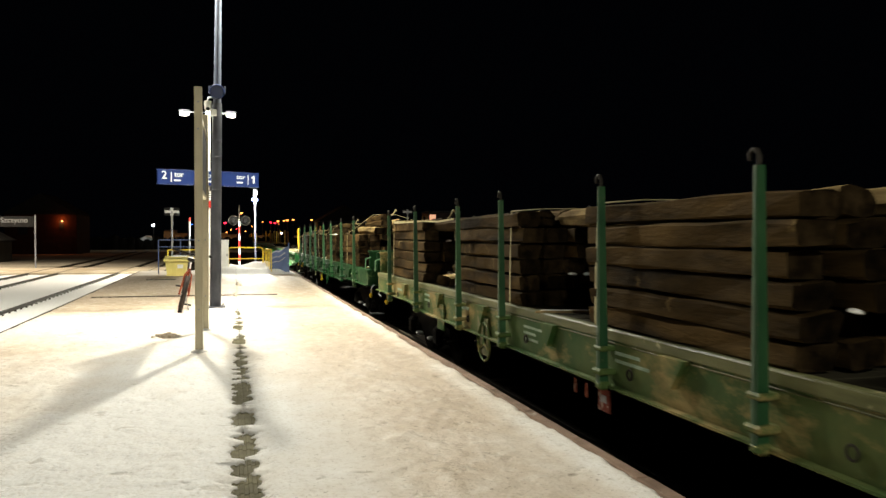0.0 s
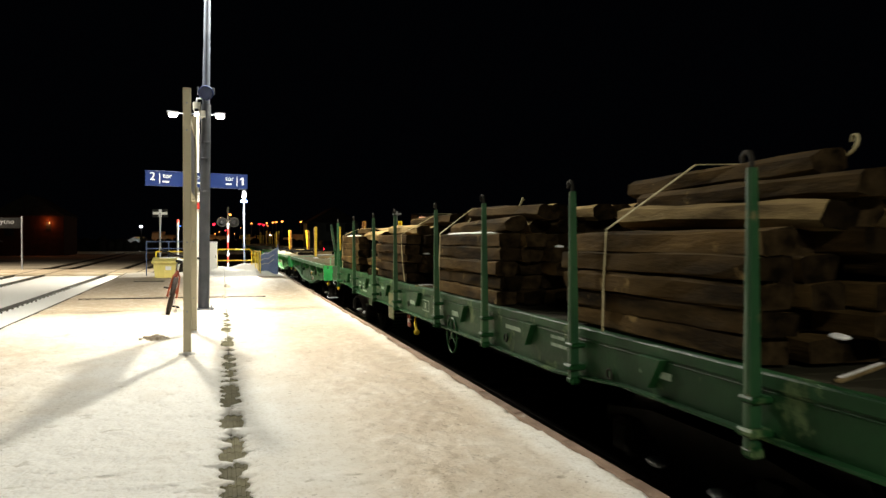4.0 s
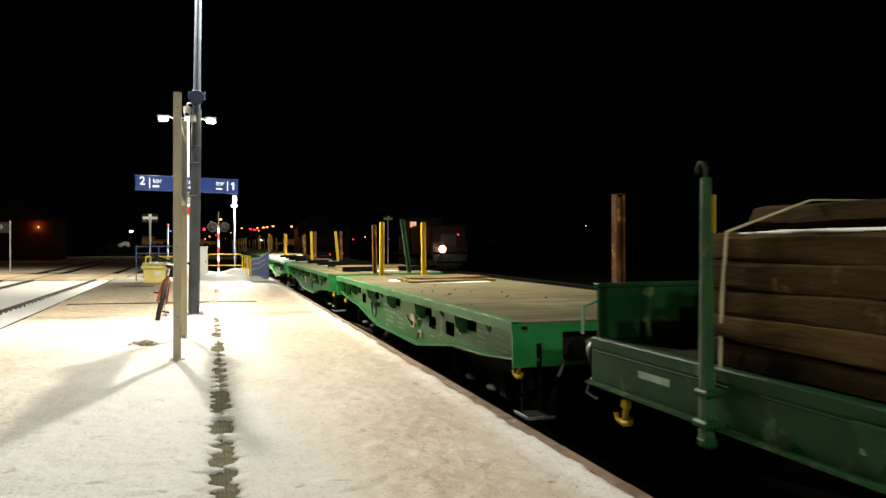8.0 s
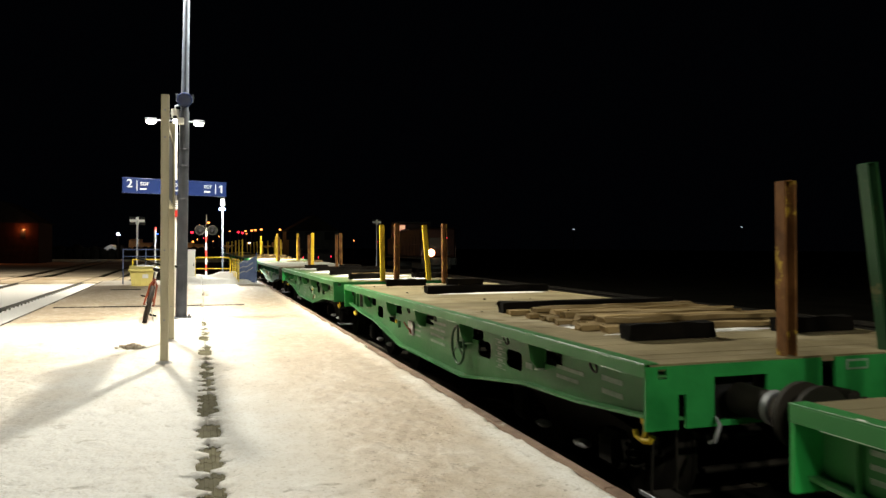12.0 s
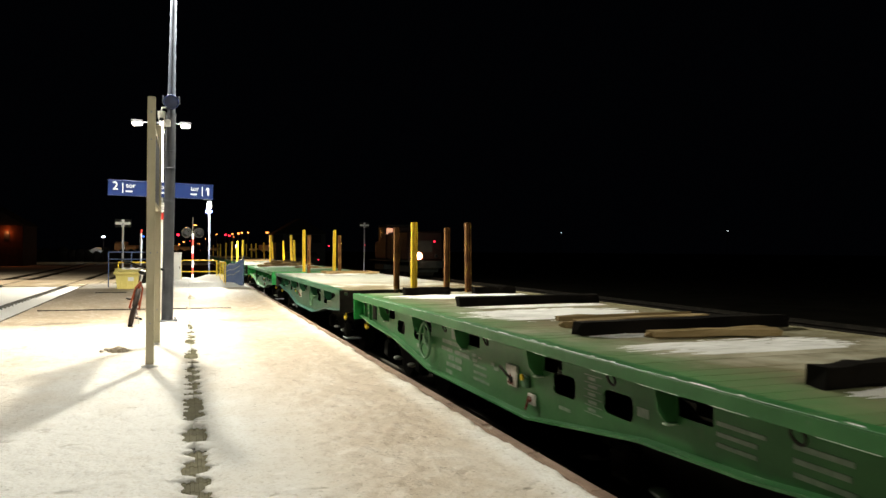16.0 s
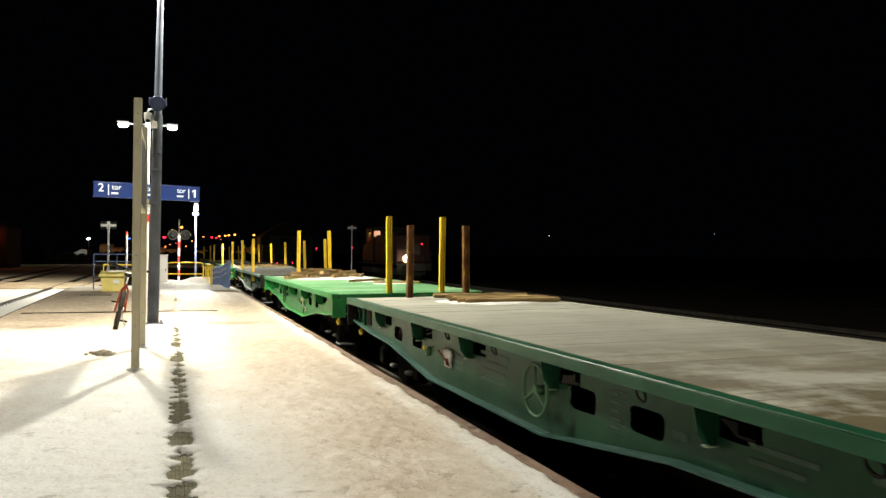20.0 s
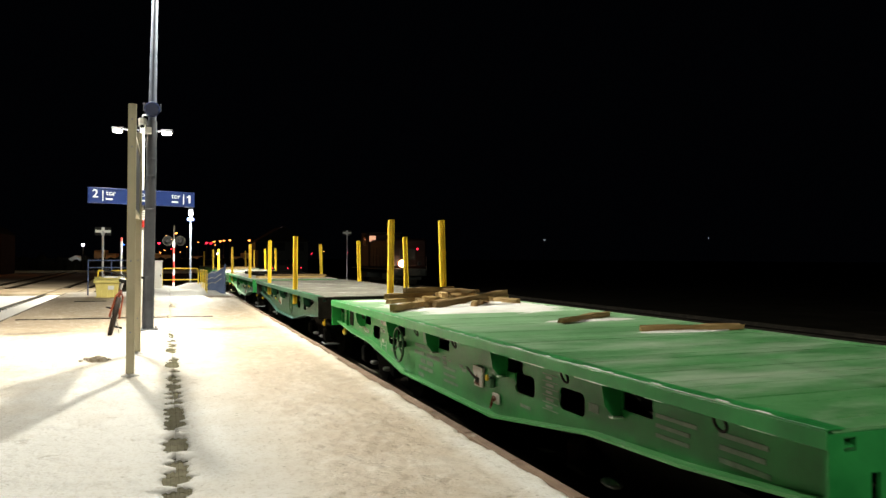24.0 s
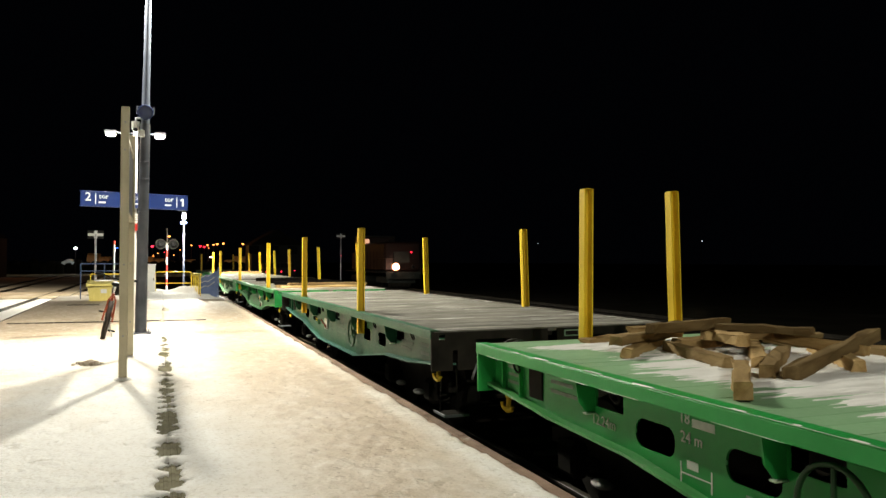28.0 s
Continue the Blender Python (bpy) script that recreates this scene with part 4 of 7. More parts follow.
def build_platform_end():
    # rounded yellow railing across the end, and a second one running away from it
    thing = empty("railing", -0.22, 35.0, 0.1)
    tagged(thing, "yellow tube railing with rounded corners", "railing")
    w, h, c = 1.46, 0.98, 0.10
    loop = [(0, 0, -0.1), (0, 0, h - c), (c * 0.3, 0, h - c * 0.3), (c, 0, h), (w - c, 0, h), (w - c * 0.3, 0, h - c * 0.3), (w, 0, h - c), (w, 0, -0.1)]
    part("frame", Shape().pipe(loop, 0.027, 10), YELLOW_RAILING, thing)
    part("mid_rail", Shape().rod((0, 0, 0.5), (w, 0, 0.5), 0.024), YELLOW_RAILING, thing)
    thing = empty("railing", 1.33, 34.9, 0.1)
    tagged(thing, "yellow slatted railing beside the track ramp", "railing")
    for i in range(5):
        part("bar", Shape().box((0.045 * i, -0.45 * i, 0.43), (0.035, 0.035, 0.95), None, 0.008), YELLOW_RAILING, thing)
    part("top_rail", Shape().rod((0, 0, 0.92), (0.18, -1.8, 0.92), 0.022), YELLOW_RAILING, thing)
    # blue barrier panels with pale rails, beside the track
    thing = empty("safety_gate", 1.50, 33.6, 0.0)
    tagged(thing, "blue metal gate panel with pale slanting bars", "gate")
    part("panel", Shape().prism([(0.0, 0.10), (0.72, 0.02), (0.72, 1.16), (0.46, 0.98), (0.22, 0.98), (0.0, 0.82)], -0.03, 0.03, 1), BARRIER_BLUE, thing)
    part("post", Shape().box((0.75, 0, 0.65), (0.05, 0.06, 1.3), None, 0.01), BARRIER_BLUE, thing)
    part("post", Shape().box((-0.01, 0, 0.48), (0.04, 0.06, 0.96), None, 0.01), BARRIER_BLUE, thing)
    for z in (0.42, 0.62, 0.84):
        part("bar", Shape().pipe([(0.0, -0.05, z), (0.22, -0.05, z + 0.10), (0.34, -0.05, z + 0.08), (0.60, -0.05, z + 0.26)], 0.02), GALVANISED, thing, "pale bent bar")
    for i in range(6):
        part("foot", Shape().box((0.06 + 0.13 * i, 0, 0.04), (0.07, 0.05, 0.10), None, 0.01), SNOW_CLEAN, thing)
    # grey cabinet
    thing = empty("switch_cabinet", -0.40, 34.6, 0.0)
    tagged(thing, "pale grey electrical cabinet behind the mast", "cabinet")
    part("body", Shape().box((0, 0, 0.70), (0.38, 0.30, 1.34), None, 0.012), WHITE_PAINT, thing)
    part("roof", Shape().box((0, 0, 1.395), (0.43, 0.36, 0.05), None, 0.015), WHITE_PAINT, thing)
    part("door", Shape().box((0, -0.155, 0.74), (0.32, 0.012, 1.16), None, 0.004), WHITE_PAINT, thing)
    part("handle", Shape().box((0.12, -0.17, 0.78), (0.025, 0.02, 0.12), None, 0.006), DARK_STEEL, thing)
    # blue railing at the left corner, yellow one behind it
    railing("railing", [(-2.95, 33.5, 0.0), (-2.1, 33.5, 0.0), (-1.3, 33.5, 0.0), (-0.75, 33.5, 0.0)], 1.42, BARRIER_BLUE, "blue-grey tube railing at the platform's end", 0.80)
    railing("railing", [(-2.55, 33.0, 0.0), (-1.5, 33.1, 0.0), (-0.8, 33.1, 0.0)], 1.02, YELLOW_RAILING, "yellow tube railing beside the grit bin", 0.7)
    # stop boards: white cross on a black board
    for x, y, z0, top, name in ((-2.86, 39.5, -0.3, 2.87, ""), (12.35, 56.0, -0.6, 3.52, "")):
        thing = empty("stop_board", x, y, z0)
        tagged(thing, "black signal board with a white cross on a grey post", "signal board")
        h = top - z0
        part("post", Shape().rod((0, 0, 0), (0, 0, h - 0.1), 0.045), GALVANISED, thing)
        part("board", Shape().box((0, 0, h - 0.12), (0.70, 0.03, 0.38), None, 0.006), BLACK, thing)
        part("cross", Shape().box((0, -0.02, h - 0.12), (0.66, 0.012, 0.12)).box((0, -0.022, h - 0.12), (0.13, 0.012, 0.36)), SIGN_WHITE, thing, "white cross")
    # slim lamp post with a small box light
    thing = empty("lamp_post", 1.20, 45.5, -0.4)
    tagged(thing, "slim grey post with a small box and blue plate", "lamp post")
    part("pole", Shape().rod((0, 0, 0), (-0.03, 0, 4.55), 0.06, 0.05), MAST_UPPER, thing)
    lamp = part("lamp_box", Shape().box((-0.02, -0.08, 4.50), (0.24, 0.16, 0.34), None, 0.02), MAST_PAINT, thing)
    part("lens", Shape().box((-0.02, -0.08, 4.285), (0.22, 0.15, 0.04), None, 0.01), LAMP_SMALL, lamp)
    part("bracket", Shape().box((-0.12, -0.05, 4.74), (0.46, 0.06, 0.06), None, 0.01), GALVANISED, thing)
    part("plate", Shape().box((-0.04, -0.10, 4.06), (0.36, 0.03, 0.16), None, 0.01), SIGN_BLUE, thing, "blue plate")
    # level crossing signal with two round heads on a striped post
    thing = empty("crossing_signal", 0.33, 48.5, -0.45)
    tagged(thing, "red and white striped crossing signal seen from behind", "crossing signal")
    for i in range(7):
        z = 0.10 + 0.42 * i
        part("stripe", Shape().rod((0, 0, z), (0, 0, z + 0.42), 0.062, n=14), RED_PAINT if i % 2 else SIGN_WHITE, thing)
    for s in (-1, 1):
        head = part("signal_head", Shape().rod((s * 0.35, 0.05, 2.98), (s * 0.35, -0.12, 2.98), 0.29, 0.26, 26), SIGNAL_BLACK, thing, "round black signal head")
        part("rim", Shape().ring((s * 0.35, -0.06, 2.98), 0.285, 0.022, (0, 1, 0), 28, 6), DARK_STEEL, head)
        part("housing", Shape().rod((s * 0.35, -0.12, 2.98), (s * 0.35, -0.30, 2.98), 0.16, 0.12, 18), SIGNAL_BLACK, head)
    part("cross_arm", Shape().box((0, -0.03, 2.98), (0.8, 0.08, 0.1), None, 0.02), DARK_STEEL, thing)
    part("pole", Shape().rod((0, 0, 3.0), (0, 0, 3.9), 0.05), DARK_STEEL, thing)
    # two slender marker posts
    for x, y, m in ((-2.35, 45.0, RED_PAINT), (-1.72, 45.0, SIGN_BLUE)):
        thing = empty("marker_post", x, y, -0.4)
        tagged(thing, "slender crossing post with a coloured upper part", "marker post")
        part("pole", Shape().rod((0, 0, 0), (0, 0, 2.6), 0.05), GALVANISED, thing)
        part("upper", Shape().rod((0, 0, 2.2), (0, 0, 2.8), 0.055), GALVANISED, thing)
        part("tip", Shape().rod((0, 0, 2.8), (0, 0, 3.0), 0.057), m, thing)


def build_name_sign():
    thing = empty("station_name_sign", -12.95, 58.0, -0.62)
    tagged(thing, "dark station name board between two grey posts", "station sign")
    for x in (0.0, -2.95):
        part("post", Shape().rod((x, 0, 0), (x, 0, 3.62), 0.055), GALVANISED, thing)
    part("board", Shape().box((-1.48, 0, 3.17), (2.84, 0.06, 0.72), None, 0.01), BLACK, thing)
    lettering("letters", "Szczytno", 0.47, GALVANISED, thing, pose(-2.12, -0.035, 3.02, 90, 0, 0))


build_ground()
build_platform()
build_board_posts()
build_mast()
build_back_mast()
build_added_mast()
build_sign_pole()
build_bicycle()
build_grit_bin()
build_platform_end()
build_name_sign()


# ---- the train ----
MOVING = []          # (thing, place along the train, offset in the wagon's space)
ROLLING = []         # wheelsets and their place under the wagon


def side_bottom(u):
    """Height of the fish-belly sill's lower edge."""
    pts = ((0, 0.92), (1.2, 0.82), (2.3, 0.78), (4.1, 0.56), (7.1, 0.56), (8.9, 0.78), (10.0, 0.82), (FLAT_LENGTH, 0.92))
    for (a, za), (b, zb) in zip(pts, pts[1:]):
        if a <= u <= b:
            return za + (zb - za) * (u - a) / (b - a)
    return 0.92


def web_shape(x, thick, holes):
    """The sill's web with openings cut through it: (place, width, height of centre, height, corner share)."""
    us = {0.0, 1.2, 2.3, 4.1, 7.1, 8.9, 10.0, FLAT_LENGTH}
    for c, w, z, h, r in holes:
        us |= {round(c - w / 2 + w * (1 - math.cos(math.pi * i / 12)) / 2, 4) for i in range(13)}
    us = sorted(us)
    sh = Shape()

    def slab(u0, u1, lo0, lo1, hi0, hi1):
        vs = [(xx, u, z) for xx in (x, x + thick) for u, z in ((u0, lo0), (u1, lo1), (u1, hi1), (u0, hi0))]
        sh.add(vs, [(0, 1, 2, 3), (7, 6, 5, 4), (0, 4, 5, 1), (3, 2, 6, 7)])

    def cut(hole, u):
        c, w, z, h, share = hole
        r = h * share
        d = abs(u - c) - (w / 2 - r)
        half = h / 2 if d <= 0 else h / 2 - r + math.sqrt(max(0, r * r - d * d))
        return z - half, z + half

    for u0, u1 in zip(us, us[1:]):
        low = (side_bottom(u0), side_bottom(u1))
        for hole in sorted((hl for hl in holes if hl[0] - hl[1] / 2 - 1e-3 <= u0 and u1 <= hl[0] + hl[1] / 2 + 1e-3), key=lambda hl: hl[2]):
            (a0, b0), (a1, b1) = cut(hole, u0), cut(hole, u1)
            slab(u0, u1, low[0], low[1], max(low[0], a0), max(low[1], a1))
            low = (max(low[0], b0), max(low[1], b1))
        slab(u0, u1, low[0], low[1], 1.26, 1.26)
    return sh


def wheelset_mesh():
    sh = Shape()
    for s in (-1, 1):
        x = s * 0.75
        sh.rod((x - 0.065, 0, 0), (x + 0.065, 0, 0), 0.46, 0.46, 28)
        sh.rod((x - s * 0.065, 0, 0), (x - s * 0.10, 0, 0), 0.49, 0.475, 28)
        sh.rod((x + s * 0.05, 0, 0), (x + s * 0.09, 0, 0), 0.36, 0.2, 20)
    sh.rod((-1.05, 0, 0), (1.05, 0, 0), 0.08, n=12)
    for i in range(4):
        w = math.pi * i / 2
        sh.rod((-0.83, 0.25 * math.cos(w), 0.25 * math.sin(w)), (0.83, 0.25 * math.cos(w), 0.25 * math.sin(w)), 0.03, n=6)
    return sh.mesh("wheelset", DARK_STEEL)


WHEELSET = wheelset_mesh()


def bogie(parent, u):
    frame_shape = Shape()
    for s in (-1, 1):
        frame_shape.prism([(u - 1.35, 0.50), (u - 1.35, 0.62), (u - 0.6, 0.72), (u + 0.6, 0.72), (u + 1.35, 0.62), (u + 1.35, 0.50),
                           (u + 0.55, 0.52), (u + 0.35, 0.34), (u - 0.35, 0.34), (u - 0.55, 0.52)], s * 1.0 - 0.05, s * 1.0 + 0.05, 0)
    frame_shape.box((0, u, 0.62), (2.0, 0.45, 0.16), None, 0.03)
    b = part("bogie_frame", frame_shape, DARK_STEEL, parent)
    for s, d in product((-1, 1), (-0.9, 0.9)):
        part("axle_box", Shape().box((s * 1.09, u + d, 0.46), (0.18, 0.30, 0.30), None, 0.05), DARK_STEEL, b)
        for k in (-0.24, 0.24):
            coil = [(s * 1.03 + 0.06 * math.cos(j * 0.8), u + d + k + 0.06 * math.sin(j * 0.8), 0.34 + 0.008 * j) for j in range(28)]
            part("spring", Shape().pipe(coil, 0.014, 5), DARK_STEEL, b)
    for d in (-0.35, 0.45):
        part("snow_lump", Shape().ball((-1.10, u + d, 0.36), 0.07, 0.13, 0.035, 8, 5), SNOW_CLEAN, b, "frozen snow on the bogie")
    for d in (-0.9, 0.9):
        ob = part("wheelset", WHEELSET, None, parent, at=pose(0, u + d, 0.46))
        ROLLING.append((ob, u + d))


def running_gear(wagon, length, pivots):
    """What both kinds of wagon carry at their ends and beneath."""
    for end, s in ((0.0, -1), (length, 1)):
        for x in (-0.875, 0.875) if length > 15 else (-0.76, 0.76):
            buf = part("buffer", Shape().rod((x, end, 1.04), (x, end + s * 0.38, 1.04), 0.11, 0.10, 14), DARK_STEEL, wagon)
            part("buffer_plate", Shape().rod((x, end + s * 0.56, 1.04), (x, end + s * 0.60, 1.04), 0.21, 0.21, 22), DARK_STEEL, buf)
            part("buffer_shank", Shape().rod((x, end + s * 0.36, 1.04), (x, end + s * 0.57, 1.04), 0.085, n=14), SHANK_STEEL, buf, "bright greased buffer shank")
            part("buffer_collar", Shape().rod((x, end + s * 0.34, 1.04), (x, end + s * 0.385, 1.04), 0.118, 0.112, 14), GALVANISED, buf, "bright worn collar")
        part("coupling", Shape().box((0, end + s * 0.12, 1.02), (0.10, 0.26, 0.12), None, 0.02)
             .ring((0, end + s * 0.34, 0.94), 0.10, 0.025, (1, 0, 0), 14, 6).ring((0, end + s * 0.50, 0.84), 0.09, 0.025, (1, 0, 0), 14, 6), DARK_STEEL, wagon)
        part("brake_hose", Shape().pipe([(0.3, end, 0.95), (0.3, end + s * 0.25, 0.90), (0.24, end + s * 0.42, 0.62), (0.12, end + s * 0.58, 0.56)], 0.03), BLACK, wagon)
        hook = Shape().box((-1.30, end - s * 0.30, 0.86), (0.05, 0.09, 0.07), None, 0.01)
        hook.rod((-1.30, end - s * 0.30, 0.84), (-1.31, end - s * 0.30, 0.74), 0.024)
        hook.pipe([(-1.32, end - s * 0.19, 0.775), (-1.32, end - s * 0.21, 0.735), (-1.32, end - s * 0.30, 0.715), (-1.32, end - s * 0.39, 0.735), (-1.32, end - s * 0.41, 0.775)], 0.022)
        part("rope_hook", hook, STAKE_YELLOW, wagon, "yellow rope hook")
        if s < 0:
            st = Shape().box((-1.22, end - s * 0.10, 0.36), (0.30, 0.36, 0.025), None, 0.006)
            st.rod((-1.12, end - s * 0.20, 0.36), (-1.12, end - s * 0.20, 0.95), 0.009).rod((-1.32, end - s * 0.20, 0.36), (-1.30, end - s * 0.20, 0.95), 0.009)
            step = part("shunter_step", st, DARK_STEEL, wagon)
            part("tread_edge", Shape().box((-1.365, end - s * 0.10, 0.375), (0.014, 0.36, 0.03), None, 0.003).box((-1.22, end + s * 0.085, 0.375), (0.28, 0.014, 0.03), None, 0.003), GALVANISED, step, "pale edge of the step")
        hx, hz = (0.34, -0.08) if length < 15 else (0.0, 0.0)
        part("handrail", Shape().pipe([(hx - 1.30, end + s * 0.02, 1.0 + hz), (hx - 1.36, end + s * 0.14, 0.98 + hz), (hx - 1.40, end + s * 0.14, 0.88 + hz), (hx - 1.36, end + s * 0.03, 0.84 + hz)], 0.014), GALVANISED, wagon)
    for u in pivots:
        bogie(wagon, u)
    part("brake_cylinder", Shape().rod((0.2, length * 0.47, 0.55), (0.2, length * 0.53, 0.55), 0.18, n=16), DARK_STEEL, wagon)
    part("air_tank", Shape().rod((-0.5, length * 0.40, 0.6), (-0.5, length * 0.46, 0.6), 0.16, n=16), DARK_STEEL, wagon)
    for x in (-0.25, 0.25):
        part("centre_sill", Shape().box((x, length / 2, 0.98), (0.10, length - 0.3, 0.34), None, 0.01), DARK_STEEL, wagon)


def hand_wheel(wagon, x, u, z, material, r=0.24, thick=0.020):
    wheel = part("hand_wheel", Shape().ring((x, u, z), r, thick, (1, 0, 0), 28, 8), material, wagon, "round brake hand wheel")
    sp = Shape().rod((x - 0.01, u, z), (x + 0.14, u, z), 0.045)
    for i in range(3):
        w = math.pi / 2 + 2 * math.pi * i / 3
        sp.rod((x, u, z), (x, u + r * math.cos(w), z + r * math.sin(w)), thick * 0.85, n=6)
    part("spokes", sp, material, wheel)


def markings(wagon, x, rows, paint=MARKING):
    """White stencilled fields: bars in the size of the writing."""
    for u, z, w, h, lines in rows:
        for i in range(lines):
            zz = z + h / 2 - (i + 0.5) * h / lines
            k = w * (0.72 + 0.5 * abs(wave(u * 3 + i * 1.7, zz * 9)))
            part("marking", Shape().box((x, u + (w - k) / 2, zz), (0.003, k, h / lines * 0.4)), paint, wagon)


HOLES = [(2.67, 0.40, 0.955, 0.18, 0.30), (3.52, 0.40, 0.955, 0.18, 0.30), (7.80, 0.42, 0.95, 0.19, 0.42), (8.68, 0.42, 0.95, 0.19, 0.42)]
POCKETS = (1.92, 3.88, 5.80, 7.52, 9.36)


def worn_line(sill, x, z, length, seed, share, width=0.007):
    """The rubbed and frosted edge of a steel angle, in broken stretches."""
    rnd = random.Random(seed)
    u = 0.1 + rnd.random() * 0.4
    while u < length - 0.3:
        k = min(rnd.uniform(0.2, 1.9) * share, length - 0.1 - u)
        sh = Shape().box((x, u + k / 2, z), (width, k, 0.002 + 0.002 * rnd.random()), None, 0.001)
        part("worn_edge", sh, EDGE_WORN, sill, "pale rubbed edge of the deck angle")
        u += k + rnd.uniform(0.05, 1.1) * (1.25 - share)


# short white dashes for the top of the deck's edge
EDGE_DASHES = [Shape().box((0, 0, 0.002), (0.011, k, 0.006), None, 0.002).mesh("ice_bead", SNOW_PATCH) for k in (0.05, 0.10, 0.22)]


def plate_with_holes(x0, x1, z0, z1, y, thick, holes):
    """An upright plate across the wagon with square openings through it."""
    xs = sorted({x0, x1} | {v for h in holes for v in h[:2]})
    zs = sorted({z0, z1} | {v for h in holes for v in h[2:]})
    def solid(i, j):
        if not (0 <= i < len(xs) - 1 and 0 <= j < len(zs) - 1):
            return False
        cx, cz = (xs[i] + xs[i + 1]) / 2, (zs[j] + zs[j + 1]) / 2
        return not any(a < cx < b and c < cz < d for a, b, c, d in holes)
    sh = Shape()
    for i, j in product(range(len(xs) - 1), range(len(zs) - 1)):
        if not solid(i, j):
            continue
        a, b, c, d = xs[i], xs[i + 1], zs[j], zs[j + 1]
        p, q = y - thick / 2, y + thick / 2
        sh.add([(a, p, c), (b, p, c), (b, p, d), (a, p, d)], [(0, 1, 2, 3)])
        sh.add([(a, q, c), (b, q, c), (b, q, d), (a, q, d)], [(3, 2, 1, 0)])
        for di, dj, e in ((-1, 0, ((a, c), (a, d))), (1, 0, ((b, c), (b, d))), (0, -1, ((a, c), (b, c))), (0, 1, ((a, d), (b, d)))):
            if not solid(i + di, j + dj):
                (m, n), (k, l) = e
                sh.add([(m, p, n), (k, p, l), (k, q, l), (m, q, n)], [(0, 1, 2, 3)])
    return sh


def flat_wagon(lead, green, deck, end_material, wheel_u, label, text=False, seed=0):
    wagon = empty("flat_wagon")
    tagged(wagon, label, "flat wagon", "flat wagons of the train")
    MOVING.append((wagon, lead, Matrix()))
    L, hw = FLAT_LENGTH, FLAT_WIDTH / 2
    paint = MARKING_DIM if green is GREEN_DARK else MARKING
    rnd = random.Random(seed)
    # deck boards across the wagon
    for i in range(57):
        part("deck_board", Shape().box((0, 0.11 + 0.1965 * i, 1.278 + 0.002 * rnd.uniform(-1, 1)), (FLAT_WIDTH - 0.10, 0.1965 - rnd.choice((0.003, 0.004, 0.009)), 0.045), None, 0.002), deck, wagon)
    for s in (-1, 1):
        x = s * (hw - 0.20)
        holes = HOLES + [(c - 0.15, 0.35, 1.115, 0.18, 0.06) for c in POCKETS]
        sill = part("side_sill", web_shape(x, 0.014 * s, holes), green, wagon)
        rim = Shape()
        rim.box((s * (hw - 0.006), L / 2, 1.256), (0.012, L, 0.088), None, 0.003)
        rim.box((s * (hw - 0.11), L / 2, 1.218), (0.20, L - 0.02, 0.012), None, 0.002)
        part("edge_angle", rim, green, sill)
        part("edge_lip", Shape().box((s * (hw - 0.055), L / 2, 1.3045), (0.11, L, 0.010), None, 0.003), green if s < 0 else deck, sill)
        if s < 0 and seed in (0, 1, 2, 4):
            worn_line(sill, -hw + 0.003, 1.309, L, seed * 7 + 1, 1.0 if seed == 4 else 0.6)
            worn_line(sill, -hw - 0.002, 1.213, L, seed * 7 + 2, 0.35, 0.005)
        low = Shape()
        pts = (0.0, 1.2, 2.3, 4.1, 7.1, 8.9, 10.0, L)
        vs = [(xx, u, side_bottom(u) + dz) for u in pts for xx, dz in ((x - 0.10, 0), (x + 0.10, 0), (x + 0.10, 0.022), (x - 0.10, 0.022))]
        fs = [(4 * i + j, 4 * i + (j + 1) % 4, 4 * i + 4 + (j + 1) % 4, 4 * i + 4 + j) for i in range(len(pts) - 1) for j in range(4)]
        low.add(vs, fs + [(3, 2, 1, 0), tuple(4 * (len(pts) - 1) + j for j in range(4))])
        part("bottom_flange", low, LIT_EDGE_DARK if green is GREEN_DARK else LIT_EDGE_BRIGHT if green is GREEN else LIT_EDGE_GREEN, sill)
        for c in POCKETS:
            # back plate coloured dark for the shade inside the pocket
            part("pocket_back", Shape().box((s * (hw - 0.36), c - 0.13, 1.13), (0.012, 0.40, 0.23), None, 0.003), DARK_STEEL, sill)
            g = part("gusset", Shape().prism([(x, 1.212), (s * (hw - 0.025), 1.212), (s * (hw - 0.05), 1.06), (s * (hw - 0.11), 0.985), (x, 0.975)], c + 0.042, c + 0.058, 1), green, sill)
            part("gusset_rim", Shape().box((s * (hw - 0.15), c + 0.05, 0.972), (0.10, 0.05, 0.012), None, 0.003), EDGE_WORN, g)
        for u in (10.6, 10.95):
            part("stiffener", Shape().box((s * (hw - 0.17), u, (1.2 + side_bottom(u)) / 2), (0.05, 0.014, 1.2 - side_bottom(u) - 0.03)), green, sill)
        for u in (0.75, 2.5, 4.9, 6.2, 8.9, 10.4):
            part("lashing_ring", Shape().ring((s * (hw - 0.03), u, 1.185), 0.05, 0.009, (1, 0, 0.3), 14, 6), DARK_STEEL, sill)
    for end, s in ((0.0, -1), (L, 1)):
        cuts = [(-0.96, -0.53, 0.90, 1.195), (0.53, 0.96, 0.90, 1.195), (-1.24, -1.18, 0.86, 1.09), (1.18, 1.24, 0.86, 1.09),
                (-1.40, -1.33, 1.20, 1.265), (1.33, 1.40, 1.20, 1.265), (-0.06, 0.06, 1.05, 1.285)]
        headstock = part("headstock", plate_with_holes(-hw + 0.01, hw - 0.01, 0.88, 1.285, end - s * 0.012, 0.028, cuts), end_material, wagon, "end sill plate")
